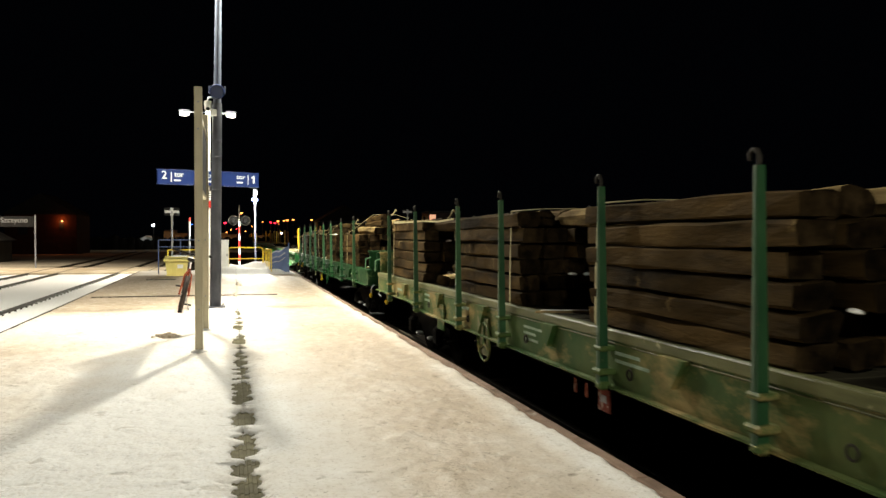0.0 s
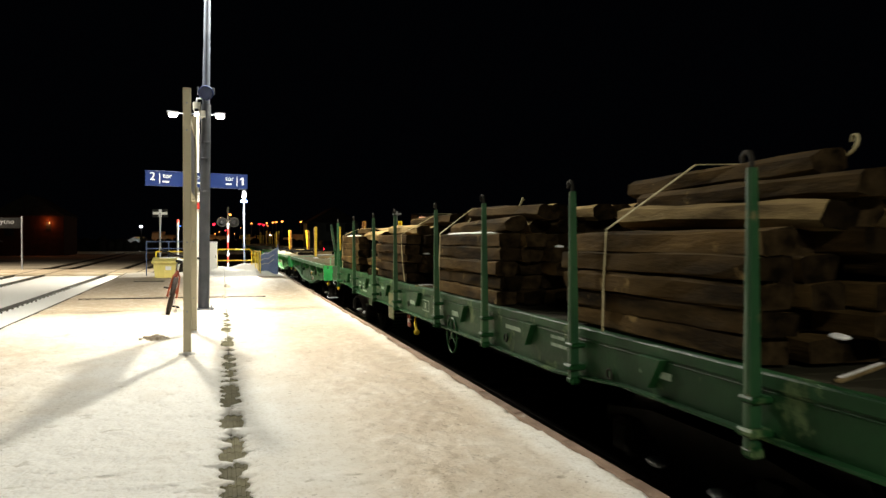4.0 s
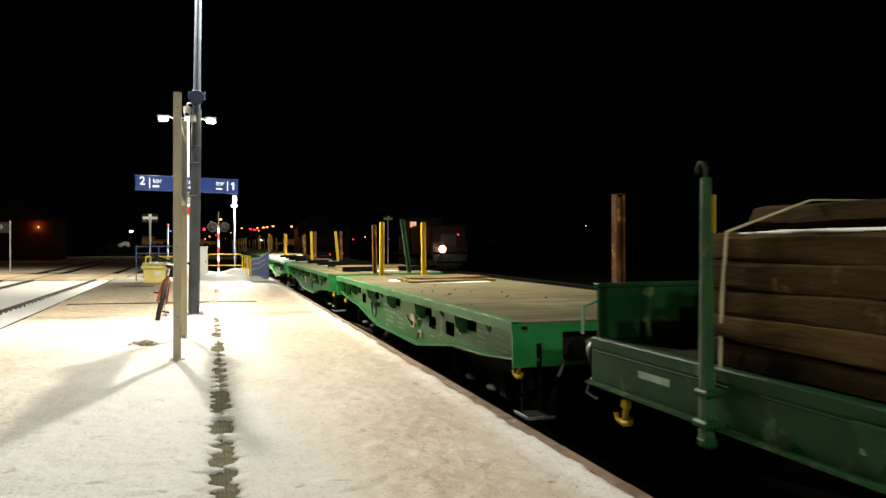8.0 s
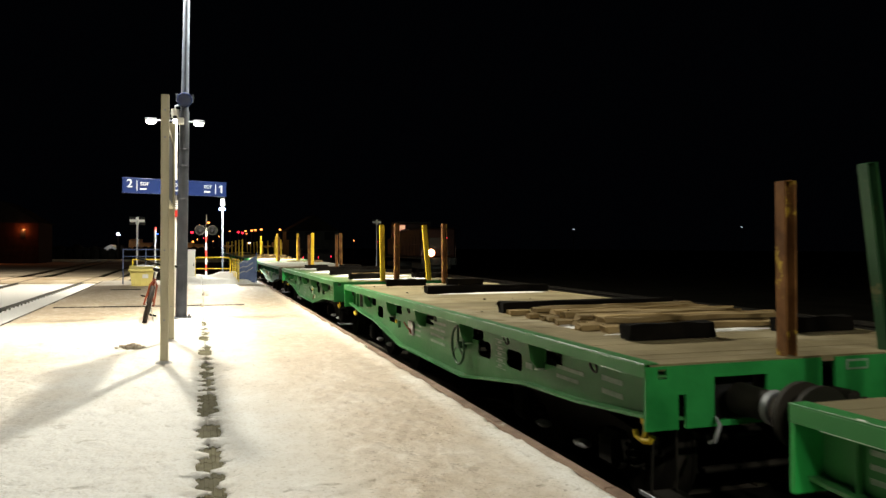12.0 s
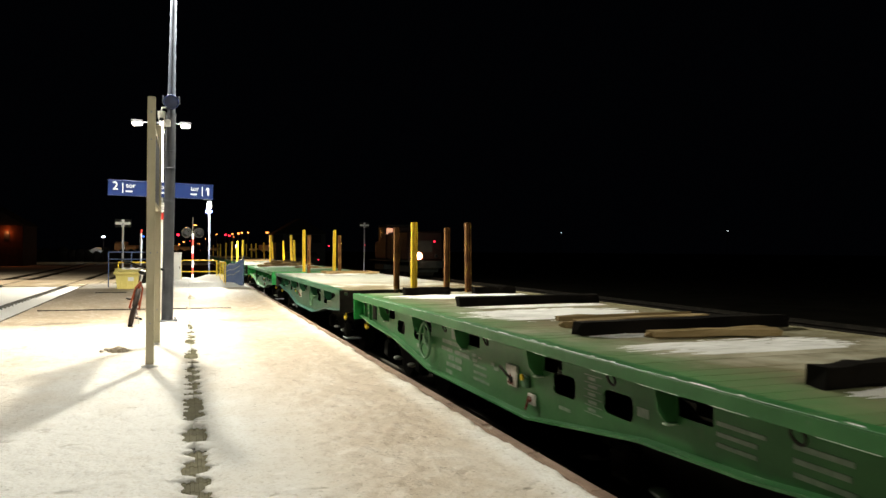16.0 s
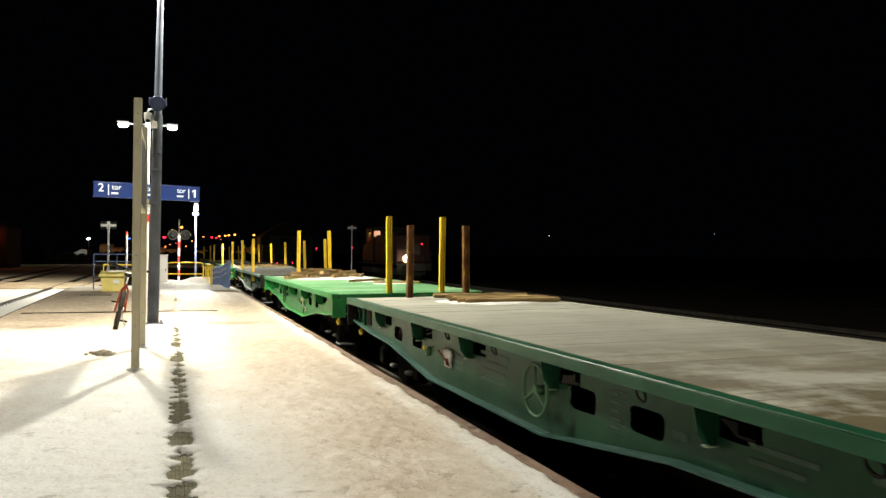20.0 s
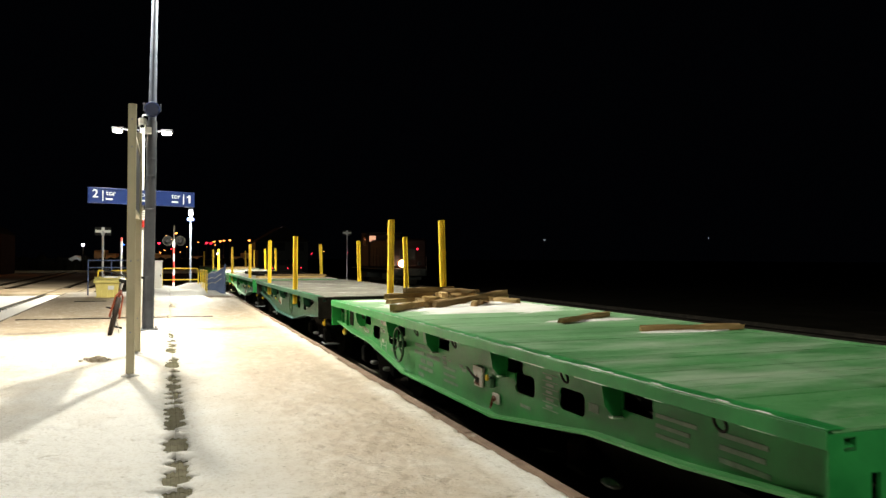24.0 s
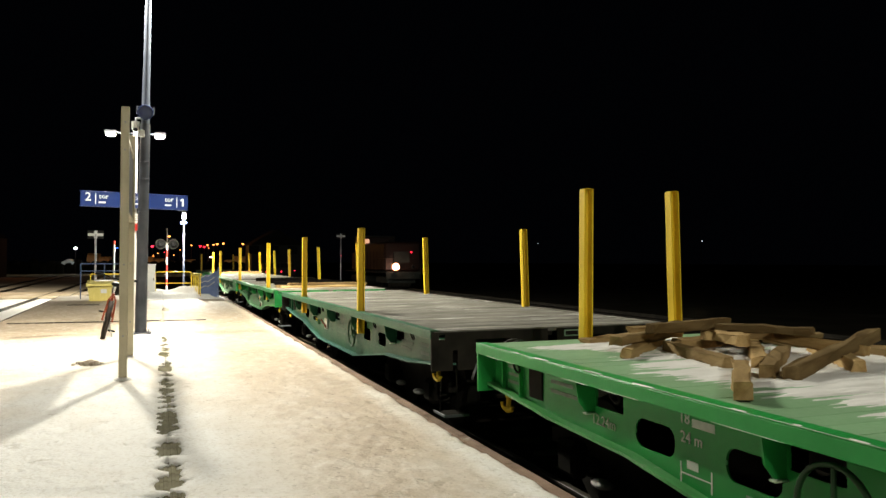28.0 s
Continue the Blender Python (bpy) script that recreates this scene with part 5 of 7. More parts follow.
        for x in (-0.745, 0.745):
            # black plate added behind the opening in place of its inner shade
            part("buffer_recess", Shape().box((x, end - s * 0.16, 1.05), (0.44, 0.02, 0.36), None, 0.004), BLACK, headstock, "black plate for the shade in the buffer opening")
        plate = part("number_plate", Shape().box((0.25, end + s * 0.006, 1.225), (0.20, 0.010, 0.075), None, 0.004), MARKING, headstock, "white-rimmed number plate")
        part("plate_field", Shape().box((0.25, end + s * 0.012, 1.225), (0.165, 0.004, 0.045), None, 0.001), end_material, plate)
    hand_wheel(wagon, -hw + 0.09, wheel_u, 0.93, GREEN_PALE if seed in (2, 3) else STAKE_GREEN, 0.22, 0.016)
    flip = wheel_u > 5
    v, d, small = (4.55, 1, 4.46) if flip else (6.55, -1, 7.08)
    xv = -hw + 0.165
    outline = [(-0.125, 0.10), (0.125, 0.10), (0.125, 0.035), (0.095, 0.02), (0.095, -0.10), (-0.10, -0.10), (-0.10, 0.02), (-0.125, 0.035)]
    valve = part("valve_plate", Shape().prism([(v + a, 0.885 + b) for a, b in outline], xv - 0.012, xv + 0.012, 0), PLATE_WHITE, wagon, "stained white brake valve plate")
    part("rust_field", Shape().prism([(v + 0.02 * d, 0.90), (v + 0.085 * d, 0.80), (v - 0.05 * d, 0.80)], xv - 0.015, xv - 0.012, 0), RUST_RED, valve)
    part("valve_lever", Shape().rod((xv - 0.02, v - 0.02, 0.85), (xv - 0.05, v + 0.05, 0.90), 0.013).rod((xv - 0.05, v + 0.05, 0.90), (xv - 0.06, v + 0.17, 0.955), 0.011)
         .ball((xv - 0.02, v - 0.02, 0.85), 0.022, 0.03, 0.03, 8, 6), DARK_STEEL if flip else RUST_RED, valve, "bent brake lever")
    box = part("valve_box", Shape().box((xv, small - 0.22 * d, 0.87), (0.05, 0.10, 0.10), None, 0.01), GREEN_PALE, wagon, "small valve box")
    part("yellow_cap", Shape().rod((xv - 0.03, small - 0.22 * d, 0.915), (xv - 0.05, small - 0.22 * d, 0.915), 0.03, n=10), STAKE_YELLOW, box)
    if flip:
        tap = part("drain_tap", Shape().box((xv, 4.11, 0.735), (0.02, 0.15, 0.10), None, 0.006), PLATE_WHITE, wagon, "small stained tap plate")
        part("tap_handle", Shape().ball((xv - 0.02, 4.12, 0.735), 0.02, 0.035, 0.03, 8, 6).rod((xv - 0.03, 4.13, 0.73), (xv - 0.04, 4.16, 0.64), 0.012), RUST_RED, tap)
    grid = Shape()
    for k in range(6):
        grid.box((-hw + 0.183, 3.03, 0.82 + 0.058 * k), (0.003, 0.27, 0.007))
    part("marking_grid", grid, paint, wagon)
    x = -hw + 0.183
    fields = [(9.83, 1.07, 0.50, 0.15, 2), (10.75, 1.06, 0.30, 0.2, 3), (5.40, 0.76, 0.5, 0.22, 3), (4.98, 0.88, 0.16, 0.10, 1),
              (3.03, 0.965, 0.15, 0.30, 5), (3.49, 0.765, 0.24, 0.07, 1), (5.08, 0.91, 0.12, 0.09, 1), (2.34, 0.965, 0.14, 0.16, 1), (1.36, 1.0, 0.40, 0.19, 3), (0.70, 1.0, 0.50, 0.22, 3)]
    if not flip:
        fields = [(9.55, 1.08, 0.55, 0.17, 2), (10.3, 1.06, 0.30, 0.2, 3), (5.2, 0.95, 0.8, 0.34, 4), (6.3, 0.88, 0.45, 0.22, 3), (1.45, 1.0, 0.5, 0.16, 2), (0.70, 1.02, 0.4, 0.2, 2), (3.03, 0.965, 0.15, 0.30, 5), (2.30, 0.95, 0.15, 0.14, 1)]
    markings(wagon, x, fields, paint)
    if flip:
        for u0, u1, z, h in ((5.81, 6.74, 0.978, 0.046), (6.36, 6.76, 0.890, 0.046), (5.79, 6.28, 0.890, 0.046), (6.31, 6.51, 0.805, 0.056), (6.03, 6.26, 0.805, 0.056),
                             (6.04, 6.58, 0.720, 0.046), (6.37, 6.60, 0.632, 0.046), (5.57, 5.69, 0.935, 0.035), (5.55, 5.68, 0.880, 0.035), (5.41, 5.51, 0.925, 0.016), (7.63, 7.85, 0.790, 0.050)):
            part("marking", Shape().box((x, (u0 + u1) / 2, z), (0.003, u1 - u0, h)), paint, wagon)
        part("marking", Shape().prism([(6.38, 1.035), (6.40, 1.17), (6.30, 1.185), (6.17, 1.085), (6.16, 1.035)], x - 0.0015, x + 0.0015, 0), MARKING, wagon, "white warning mark")
        u = 0.4
        while u < L - 0.3:
            part("ice_bead", EDGE_DASHES[rnd.randrange(3)], None, wagon, "", pose(-hw + 0.006 + rnd.uniform(0, 0.016), u, 1.3095))
            u += rnd.uniform(0.2, 0.9)
    part("mesh_panel", Shape().box((-hw + 0.180, 10.34, 1.05), (0.012, 0.24, 0.26), None, 0.003), DARK_STEEL, wagon, "dark wire rack for papers")
    if text:
        lettering("letters", "12.24m", 0.105, STENCIL, wagon, pose(x - 0.002, 9.44, 0.875, 90, 0, -90), "white stencilled writing")
        lettering("letters", "18", 0.10, STENCIL, wagon, pose(x - 0.002, 8.42, 1.08, 90, 0, -90), "white stencilled writing")
        lettering("letters", "24 m", 0.10, STENCIL, wagon, pose(x - 0.002, 8.41, 0.965, 90, 0, -90), "white stencilled writing")
        br = Shape().box((x, 8.27, 0.80), (0.004, 0.28, 0.008)).box((x, 8.41, 0.80), (0.004, 0.008, 0.13)).box((x, 8.13, 0.80), (0.004, 0.008, 0.13))
        part("bracket_mark", br, STENCIL, wagon)
        part("marking", Shape().box((x, 8.30, 0.86), (0.004, 0.10, 0.05)), STENCIL, wagon)
        part("marking", Shape().box((x, 8.20, 1.115), (0.004, 0.20, 0.05)), STENCIL, wagon)
    running_gear(wagon, L, (2.0, L - 2.0))
    return wagon


def stake(wagon, edge, u, height, material, lean=0.0, side=0.0, below=0.35, name="stake"):
    """A steel channel stake; edge: metres from the platform side of the deck."""
    x = -FLAT_WIDTH / 2 + edge
    sh = Shape()
    m = pose(0, 0, 0, side, lean, 0)
    c = Vector((x, u, 1.30))
    w, d, e = 0.100, 0.085, 0.013
    prof = [(-w / 2, 0.007), (w / 2, 0.007), (w / 2, -d), (w / 2 - e, -d), (w / 2 - e, -e / 2), (e - w / 2, -e / 2), (e - w / 2, -d), (-w / 2, -d)]
    pts = [(px, py, z) for z in (-below, height) for px, py in prof] + [(0, 0.007, height + 0.006), (0, -d, height + 0.006)]
    fs = [(i, (i + 1) % 8, 8 + (i + 1) % 8, 8 + i) for i in range(8)] + [(0, 7, 6, 5, 4, 3, 2, 1)]
    fs += [(8, 9, 16), (10, 15, 17), (9, 10, 17, 16), (15, 8, 16, 17), (15, 10, 9, 8)]
    sh.add([c + m.to_3x3() @ Vector(p) for p in pts], fs)
    return part(name, sh, material, wagon)


def rough_beam(length, w, h, seed, corner=0.80):
    """A sawn beam with worn, uneven edges; corner: how far its faces stay flat."""
    rnd = random.Random(seed)
    sh = Shape()
    n = 7
    vs = []
    for i in range(n):
        y = -length / 2 + length * i / (n - 1)
        for sx, sz in ((-1, -1), (1, -1), (1, 1), (-1, 1)):
            for k in range(2):
                ax = 1.0 if (k == 0) == (sx * sz > 0) else corner
                az = corner if (k == 0) == (sx * sz > 0) else 1.0
                vs.append((sx * w / 2 * ax + rnd.uniform(-1, 1) * 0.013, y + (rnd.uniform(-0.02, 0.02) if i in (0, n - 1) else 0),
                           sz * h / 2 * az + rnd.uniform(-1, 1) * 0.011))
    fs = []
    for i in range(n - 1):
        fs += [(i * 8 + j, i * 8 + (j + 1) % 8, (i + 1) * 8 + (j + 1) % 8, (i + 1) * 8 + j) for j in range(8)]
    fs += [tuple(range(7, -1, -1)), tuple(range((n - 1) * 8, n * 8))]
    return sh.add(vs, fs)


def dark_ended_beam(length, w, h, seed, wood=None, corner=0.80):
    """An old sleeper: worn faces, end grain darker than the sides."""
    me = rough_beam(length, w, h, seed, corner).mesh("old_sleeper", wood or OLD_TIMBER)
    me.materials.append(END_GRAIN)
    for f in me.polygons[-2:]:
        f.material_index = 1
    return me


SLEEPERS = [dark_ended_beam(2.44 + 0.05 * (i % 3), 0.236 + 0.008 * (i % 2), 0.150, i) for i in range(6)]
BLACK_SLEEPERS = [dark_ended_beam(2.44 + 0.05 * (i % 3), 0.236 + 0.008 * (i % 2), 0.150, i, BLACK_TIMBER) for i in range(6)]
CROWN_BEAMS = [dark_ended_beam(2.30 + 0.06 * (i % 4), 0.25 + 0.01 * (i % 2), 0.17, 80 + i, PALE_TIMBER if i % 3 else OLD_TIMBER, 0.52) for i in range(6)]
CHUNKS = [dark_ended_beam(0.48 + 0.11 * i, 0.24, 0.16, 90 + i, PALE_TIMBER if i % 2 else OLD_TIMBER, 0.6) for i in range(5)]
# heap pieces, coloured as dark as the gaps they lie in
SHORT_BEAMS = [rough_beam(1.05 + 0.18 * i, 0.23, 0.155, 40 + i).mesh("split_sleeper", SHADED_TIMBER) for i in range(4)]


def strap_over(stack, pts, width=0.026, across=(0, 1, 0)):
    """One flat webbing strap swept along points; across: the way its width lies."""
    pts, w = [Vector(p) for p in pts], Vector(across)
    vs = []
    for i, p in enumerate(pts):
        tan = (pts[min(i + 1, len(pts) - 1)] - pts[max(i - 1, 0)]).normalized()
        side = (w - tan * w.dot(tan)).normalized()
        up = tan.cross(side) * 0.0035
        side = side * width / 2
        vs += [p - side - up, p + side - up, p + side + up, p - side + up]
    n = len(pts)
    fs = [(4 * i + k, 4 * i + (k + 1) % 4, 4 * i + 4 + (k + 1) % 4, 4 * i + 4 + k) for i in range(n - 1) for k in range(4)]
    return part("strap", Shape().add(vs, fs + [(3, 2, 1, 0), tuple(4 * n - 4 + k for k in range(4))]), STRAP, stack, "pale webbing strap")


def sleeper_stack(lead, u, layers, seed, floor=1.335, pitch=0.166, crown=(), reach=0.25, inner=0, beams=None, strap=1.05, hang=0.04, curl=None, label=""):
    """Old sleepers piled lengthwise: even along the sides, ragged inside, where inner layers are missing at the top. crown: rows on top, each with its first and last
    place across, its shift along the wagon and how ragged it lies."""
    stack = empty("sleeper_stack")
    tagged(stack, label or "stack of old brown wooden sleepers on the wagon", "timber stack", "sleeper stacks on the train")
    MOVING.append((stack, lead, Matrix.Translation((0, u, floor))))
    rnd = random.Random(seed)
    cross = 10

    def lay(x, y, z, roll, yaw, tip=0.0, wood=None):
        part("sleeper", rnd.choice(wood or beams or SLEEPERS), None, stack, at=pose(x, y, z, tip, roll, yaw))

    for j in range(layers):
        for i in range(cross):
            if j >= layers - inner and 0 < i < cross - 1:
                continue
            x = -1.262 + 2.524 * i / (cross - 1)
            edge = i in (0, cross - 1)
            lay(x + rnd.uniform(-0.022, 0.022), rnd.uniform(-0.05, 0.05) if edge else rnd.uniform(-reach, 0.22), pitch / 2 + pitch * j + rnd.uniform(-0.004, 0.004),
                rnd.uniform(-4, 4), rnd.uniform(-0.7, 0.7), rnd.uniform(-0.3, 0.3))
    top = pitch * layers
    for j, (a, b, shift, loose) in enumerate(crown, -inner):
        i = a
        while i <= b:
            x = -1.262 + 2.524 * i / (cross - 1)
            lay(x + rnd.uniform(-0.03, 0.03), shift + rnd.uniform(-loose, loose), top + 0.082 + 0.160 * j + rnd.uniform(-0.01, 0.015), rnd.uniform(-16, 16), rnd.uniform(-4, 4) * loose * 2, rnd.uniform(-1, 1), CROWN_BEAMS)
            i += 1.0 + 0.12 * rnd.random()
    if strap:
        peak = top + 0.16 * max(0, len(crown) - inner) + 0.03
        lo = -1.262 + 2.524 * (crown[-1][0] if crown else 2) / 9 - 0.13
        hi = -1.262 + 2.524 * (crown[-1][1] if crown else 7) / 9 + 0.13
        strap_over(stack, [(-1.405, strap + hang, 0.02 if hang < 0 else -0.22), (-1.402, strap + hang * 0.35, top * 0.5), (-1.400, strap - 0.03, top + 0.012), (lo, strap - 0.25, peak), (hi, strap - 0.45, peak),
                           (1.40, strap - 0.55, top + 0.012), (1.41, strap - 0.6, -0.2)])
    # snow clinging to the rough ends
    for k in range(4):
        snow_crust(stack, rnd.uniform(-1.25, 0.3), -1.25 - 0.10 * rnd.random(), pitch * rnd.randrange(1, layers) + 0.004, rnd.uniform(0.02, 0.06), rnd.uniform(0.03, 0.08), seed * 9 + k)
    if curl is not None:
        x, y, z = curl
        arc = [(x + 0.015 * k, y - 0.075 * math.sin(0.42 * k), z + 0.075 - 0.075 * math.cos(0.42 * k)) for k in range(11)]
        strap_over(stack, arc, 0.022, (1, 0, 0))
    return stack


def snow_crust(parent, x, y, z, ex, ey, seed):
    """A thin ragged crust of snow lying on timber."""
    sh = Shape().ball((0, 0, 0), ex, ey, 0.016, 16, 6)
    sh.verts = [(a * (1 + 0.8 * wave(b * 9 + seed, a * 9)), b * (1 + 0.4 * wave(a * 12, seed)), c + 0.012 * wave(a * 14, b * 9 + seed)) for a, b, c in sh.verts]
    part("snow_crust", sh, SNOW_PATCH, parent, "thin crust of snow on the timber", pose(x, y, z))


def loose_sleepers(lead, u, rows, seed, z0=1.335, first=-0.8, snow=0, beams=None, wild=False):
    """Short and split pieces heaped in the space between two stacks: rows gives how many lie in each layer; wild: they point all ways."""
    heap = empty("sleeper_heap")
    tagged(heap, "jumbled heap of split old sleepers", "timber heap", "sleeper heaps on the train")
    MOVING.append((heap, lead, Matrix.Translation((0, u, z0))))
    rnd = random.Random(seed)
    turn, spread = (70, 0.40) if wild else (16, 0.22)
    tops = []
    for j, n in enumerate(rows):
        for k in range(n):
            x = first + 0.10 * j + (1.15 - first - 0.06 * j) * (k + 0.5) / n + rnd.uniform(-0.05, 0.05)
            y, z = rnd.uniform(-spread, spread), 0.085 + 0.17 * j + rnd.uniform(0, 0.02)
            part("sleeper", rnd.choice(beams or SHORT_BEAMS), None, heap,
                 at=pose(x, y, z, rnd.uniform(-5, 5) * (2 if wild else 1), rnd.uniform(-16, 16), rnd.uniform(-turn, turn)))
            if k < 2 or j == len(rows) - 1:
                tops.append((x, y, z + 0.072))
    for k, (x, y, z) in enumerate(rnd.sample(tops, min(snow, len(tops)))):
        snow_crust(heap, x, y, z, rnd.uniform(0.05, 0.10), rnd.uniform(0.06, 0.16), 60 + k)
    return heap


def floor_lath(lead, u, edge, length, turn):
    """A thin snow-dusted lath lying on a stake wagon's floor."""
    lath = empty("floor_lath")
    tagged(lath, "thin snow-dusted lath on the dark wagon floor", "lath")
    MOVING.append((lath, lead, Matrix.Translation((-1.42 + edge, u, 1.328))))
    part("lath_board", Shape().box((0, 0, 0.02), (0.035, length, 0.02), pose(0, 0, 0, 0, 0, turn), 0.004), BOARD_PALE, lath)
    part("snow_dusting", Shape().box((0, 0, 0.036), (0.028, length * 0.9, 0.008), pose(0, 0, 0, 0, 0, turn), 0.003), SNOW_PATCH, lath)


LOG_STAKES = (1.50, 3.75, 6.0, 8.0, 10.58, 12.48, 14.80, 17.20)
LOG_STAKES_FIRST = (1.8, 4.3, 6.73, 8.62, 10.98, 12.64, 15.05, 17.2)


def log_wagon(lead, green, label, seed, stakes, wheel_u, plate_u):
    wagon = empty("stake_wagon")
    tagged(wagon, label, "stake wagon", "stake wagons of the train")
    MOVING.append((wagon, lead, Matrix()))
    L, hw = LOG_LENGTH, 1.42
    rnd = random.Random(seed)
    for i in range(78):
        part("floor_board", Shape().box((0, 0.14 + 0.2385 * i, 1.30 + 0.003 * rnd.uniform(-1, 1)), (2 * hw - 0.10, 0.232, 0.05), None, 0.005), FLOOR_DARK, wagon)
    for s in (-1, 1):
        x = s * hw
        web = Shape().prism([(0, 0.99), (3.0, 0.99), (4.2, 0.90), (14.6, 0.90), (15.8, 0.99), (L, 0.99), (L, 1.335), (0, 1.335)], x - 0.008, x + 0.008, 0)
        sill = part("side_sill", web, green, wagon)
        part("edge_angle", Shape().box((x - s * 0.03, L / 2, 1.335), (0.075, L, 0.014), None, 0.003).box((x + s * 0.012, L / 2, 1.30), (0.02, L, 0.075), None, 0.004), EDGE_OLIVE if green is GREEN_OLIVE else green, sill)
        for z in (1.24,):
            part("rub_strip", Shape().box((x + s * 0.010, L / 2, z), (0.008, L - 0.1, 0.010), None, 0.003), EDGE_OLIVE if green is GREEN_OLIVE else green, sill)
        low = [(0.0, 0.985), (3.0, 0.985), (4.2, 0.895), (14.6, 0.895), (15.8, 0.985), (L, 0.985)]
        part("bottom_flange", Shape().prism(low + [(u, z + 0.018) for u, z in low[::-1]], x + s * 0.07, x - s * 0.03, 0), green, sill)
        for u in stakes:
            st = Shape()
            xx = x + s * 0.09
            prof = [(-0.045, -0.04), (0.045, -0.04), (0.053, 0.0), (0.045, 0.04), (-0.045, 0.04), (-0.053, 0.0)]
            n = len(prof)
            vs = [(xx + a * k, u + b * k, z) for z, k in ((0.93, 0.80), (1.35, 0.74), (2.46, 0.50)) for a, b in prof]
            fs = [(r * n + i, r * n + (i + 1) % n, (r + 1) * n + (i + 1) % n, (r + 1) * n + i) for r in range(2) for i in range(n)]
            st.add(vs, fs + [tuple(range(n - 1, -1, -1)), tuple(range(2 * n, 3 * n))])
            stk = part("stake", st, STAKE_GREEN, wagon, "tall green steel stake with a hooked top")
            part("hook", Shape().pipe([(xx, u, 2.44), (xx, u, 2.51), (xx, u + 0.02, 2.545), (xx, u + 0.055, 2.55), (xx, u + 0.08, 2.525), (xx, u + 0.078, 2.49)], 0.014), DARK_STEEL, stk)
            part("stake_bracket", Shape().box((x + s * 0.075, u, 1.02), (0.15, 0.15, 0.05), None, 0.015), green, stk)
            part("stake_clasp", Shape().box((x + s * 0.07, u, 1.20), (0.14, 0.13, 0.04), None, 0.012), green, stk)
            part("stake_foot", Shape().box((x + s * 0.085, u, 0.91), (0.10, 0.10, 0.07), None, 0.02), green, stk)
        for i in range(7):
            u = (stakes[i] + stakes[i + 1]) / 2
            part("gusset", Shape().prism([(u - 0.16, 1.26), (u + 0.16, 1.26), (u, 1.05)], x + s * 0.008, x + s * 0.07, 0), green, sill)
            part("lashing_ring", Shape().ring((x + s * 0.03, u + 0.62, 1.04), 0.038, 0.008, (1, 0, 0), 14, 6), DARK_STEEL, sill)
    for end, s in ((0.0, -1), (L, 1)):
        part("headstock", Shape().box((0, end - s * 0.01, 1.16), (2 * hw, 0.03, 0.36), None, 0.006), green, wagon)
        wall = part("end_wall", Shape().box((0, end - s * 0.03, 1.53), (2 * hw - 0.06, 0.04, 0.42), None, 0.008), green, wagon)
        part("cap_rail", Shape().box((0, end - s * 0.03, 1.745), (2 * hw - 0.02, 0.07, 0.035), None, 0.008), green, wall)
        for x in (-1.2, -0.4, 0.4, 1.2):
            part("rib", Shape().box((x, end + s * 0.02, 1.52), (0.06, 0.06, 0.40), None, 0.008), green, wall)
        part("end_lever", Shape().pipe([(-hw + 0.06, end + s * 0.03, 1.62), (-hw - 0.06, end + s * 0.03, 1.58), (-hw - 0.07, end + s * 0.03, 1.36)], 0.014), GREEN_PALE, wall)
    hand_wheel(wagon, -hw - 0.05, wheel_u, 0.84, green, 0.22, 0.014)
    hang = part("data_plate", Shape().box((-hw - 0.03, plate_u, 0.93), (0.02, 0.36, 0.36), None, 0.004), green, wagon, "hanging green data plate")
    part("data_plate", Shape().box((-hw - 0.03, plate_u - 1.95, 0.90), (0.02, 0.40, 0.44), None, 0.004), EDGE_OLIVE, wagon, "pale hanging data plate")
    v = 10.06 if green is GREEN_LOG else 8.80
    rp = part("red_plate", Shape().box((-1.40, v, 0.75), (0.02, 0.20, 0.19), None, 0.004), RUST_RED, wagon, "rusty red and white brake plate")
    part("white_field", Shape().box((-1.412, v, 0.76), (0.004, 0.11, 0.06)), GALVANISED, rp)
    part("plate_hanger", Shape().box((-1.39, v, 0.87), (0.012, 0.04, 0.10)), DARK_STEEL, rp)
    if green is GREEN_LOG:
        part("brake_lever", Shape().rod((-1.38, v - 0.34, 0.90), (-1.40, v - 0.40, 0.74), 0.014).rod((-1.40, v - 0.40, 0.76), (-1.41, v - 0.52, 0.64), 0.022)
             .ball((-1.41, v - 0.53, 0.63), 0.05, 0.05, 0.05, 8, 6), STAKE_YELLOW, wagon, "yellow brake lever")
    else:
        for d in (0.33, 0.55):
            part("brake_tag", Shape().box((-1.40, v + d, 0.77), (0.012, 0.06, 0.13), None, 0.004), RUST_RED, wagon, "small rusty brake tag")
    x = -hw - 0.011
    if green is GREEN_LOG:
        markings(wagon, x, [(9.52, 1.08, 0.66, 0.15, 1), (7.28, 1.115, 0.50, 0.15, 1), (8.27, 1.10, 0.30, 0.16, 4), (13.85, 1.06, 0.58, 0.22, 3), (14.50, 1.10, 0.24, 0.16, 2), (13.38, 1.135, 0.16, 0.10, 1),
                            (15.9, 1.16, 0.5, 0.16, 2), (11.9, 1.16, 0.5, 0.10, 1), (17.9, 1.16, 0.4, 0.12, 1), (5.2, 1.16, 0.7, 0.10, 1), (4.2, 1.16, 0.35, 0.14, 2), (2.6, 1.15, 0.45, 0.12, 1)])
        marks = Shape()
        for u0, u1, z0, z1 in ((8.70, 9.09, 1.02, 1.17), (8.08, 8.46, 0.99, 1.20)):
            marks.box((x, (u0 + u1) / 2, z0), (0.003, u1 - u0, 0.012)).box((x, (u0 + u1) / 2, z1), (0.003, u1 - u0, 0.012))
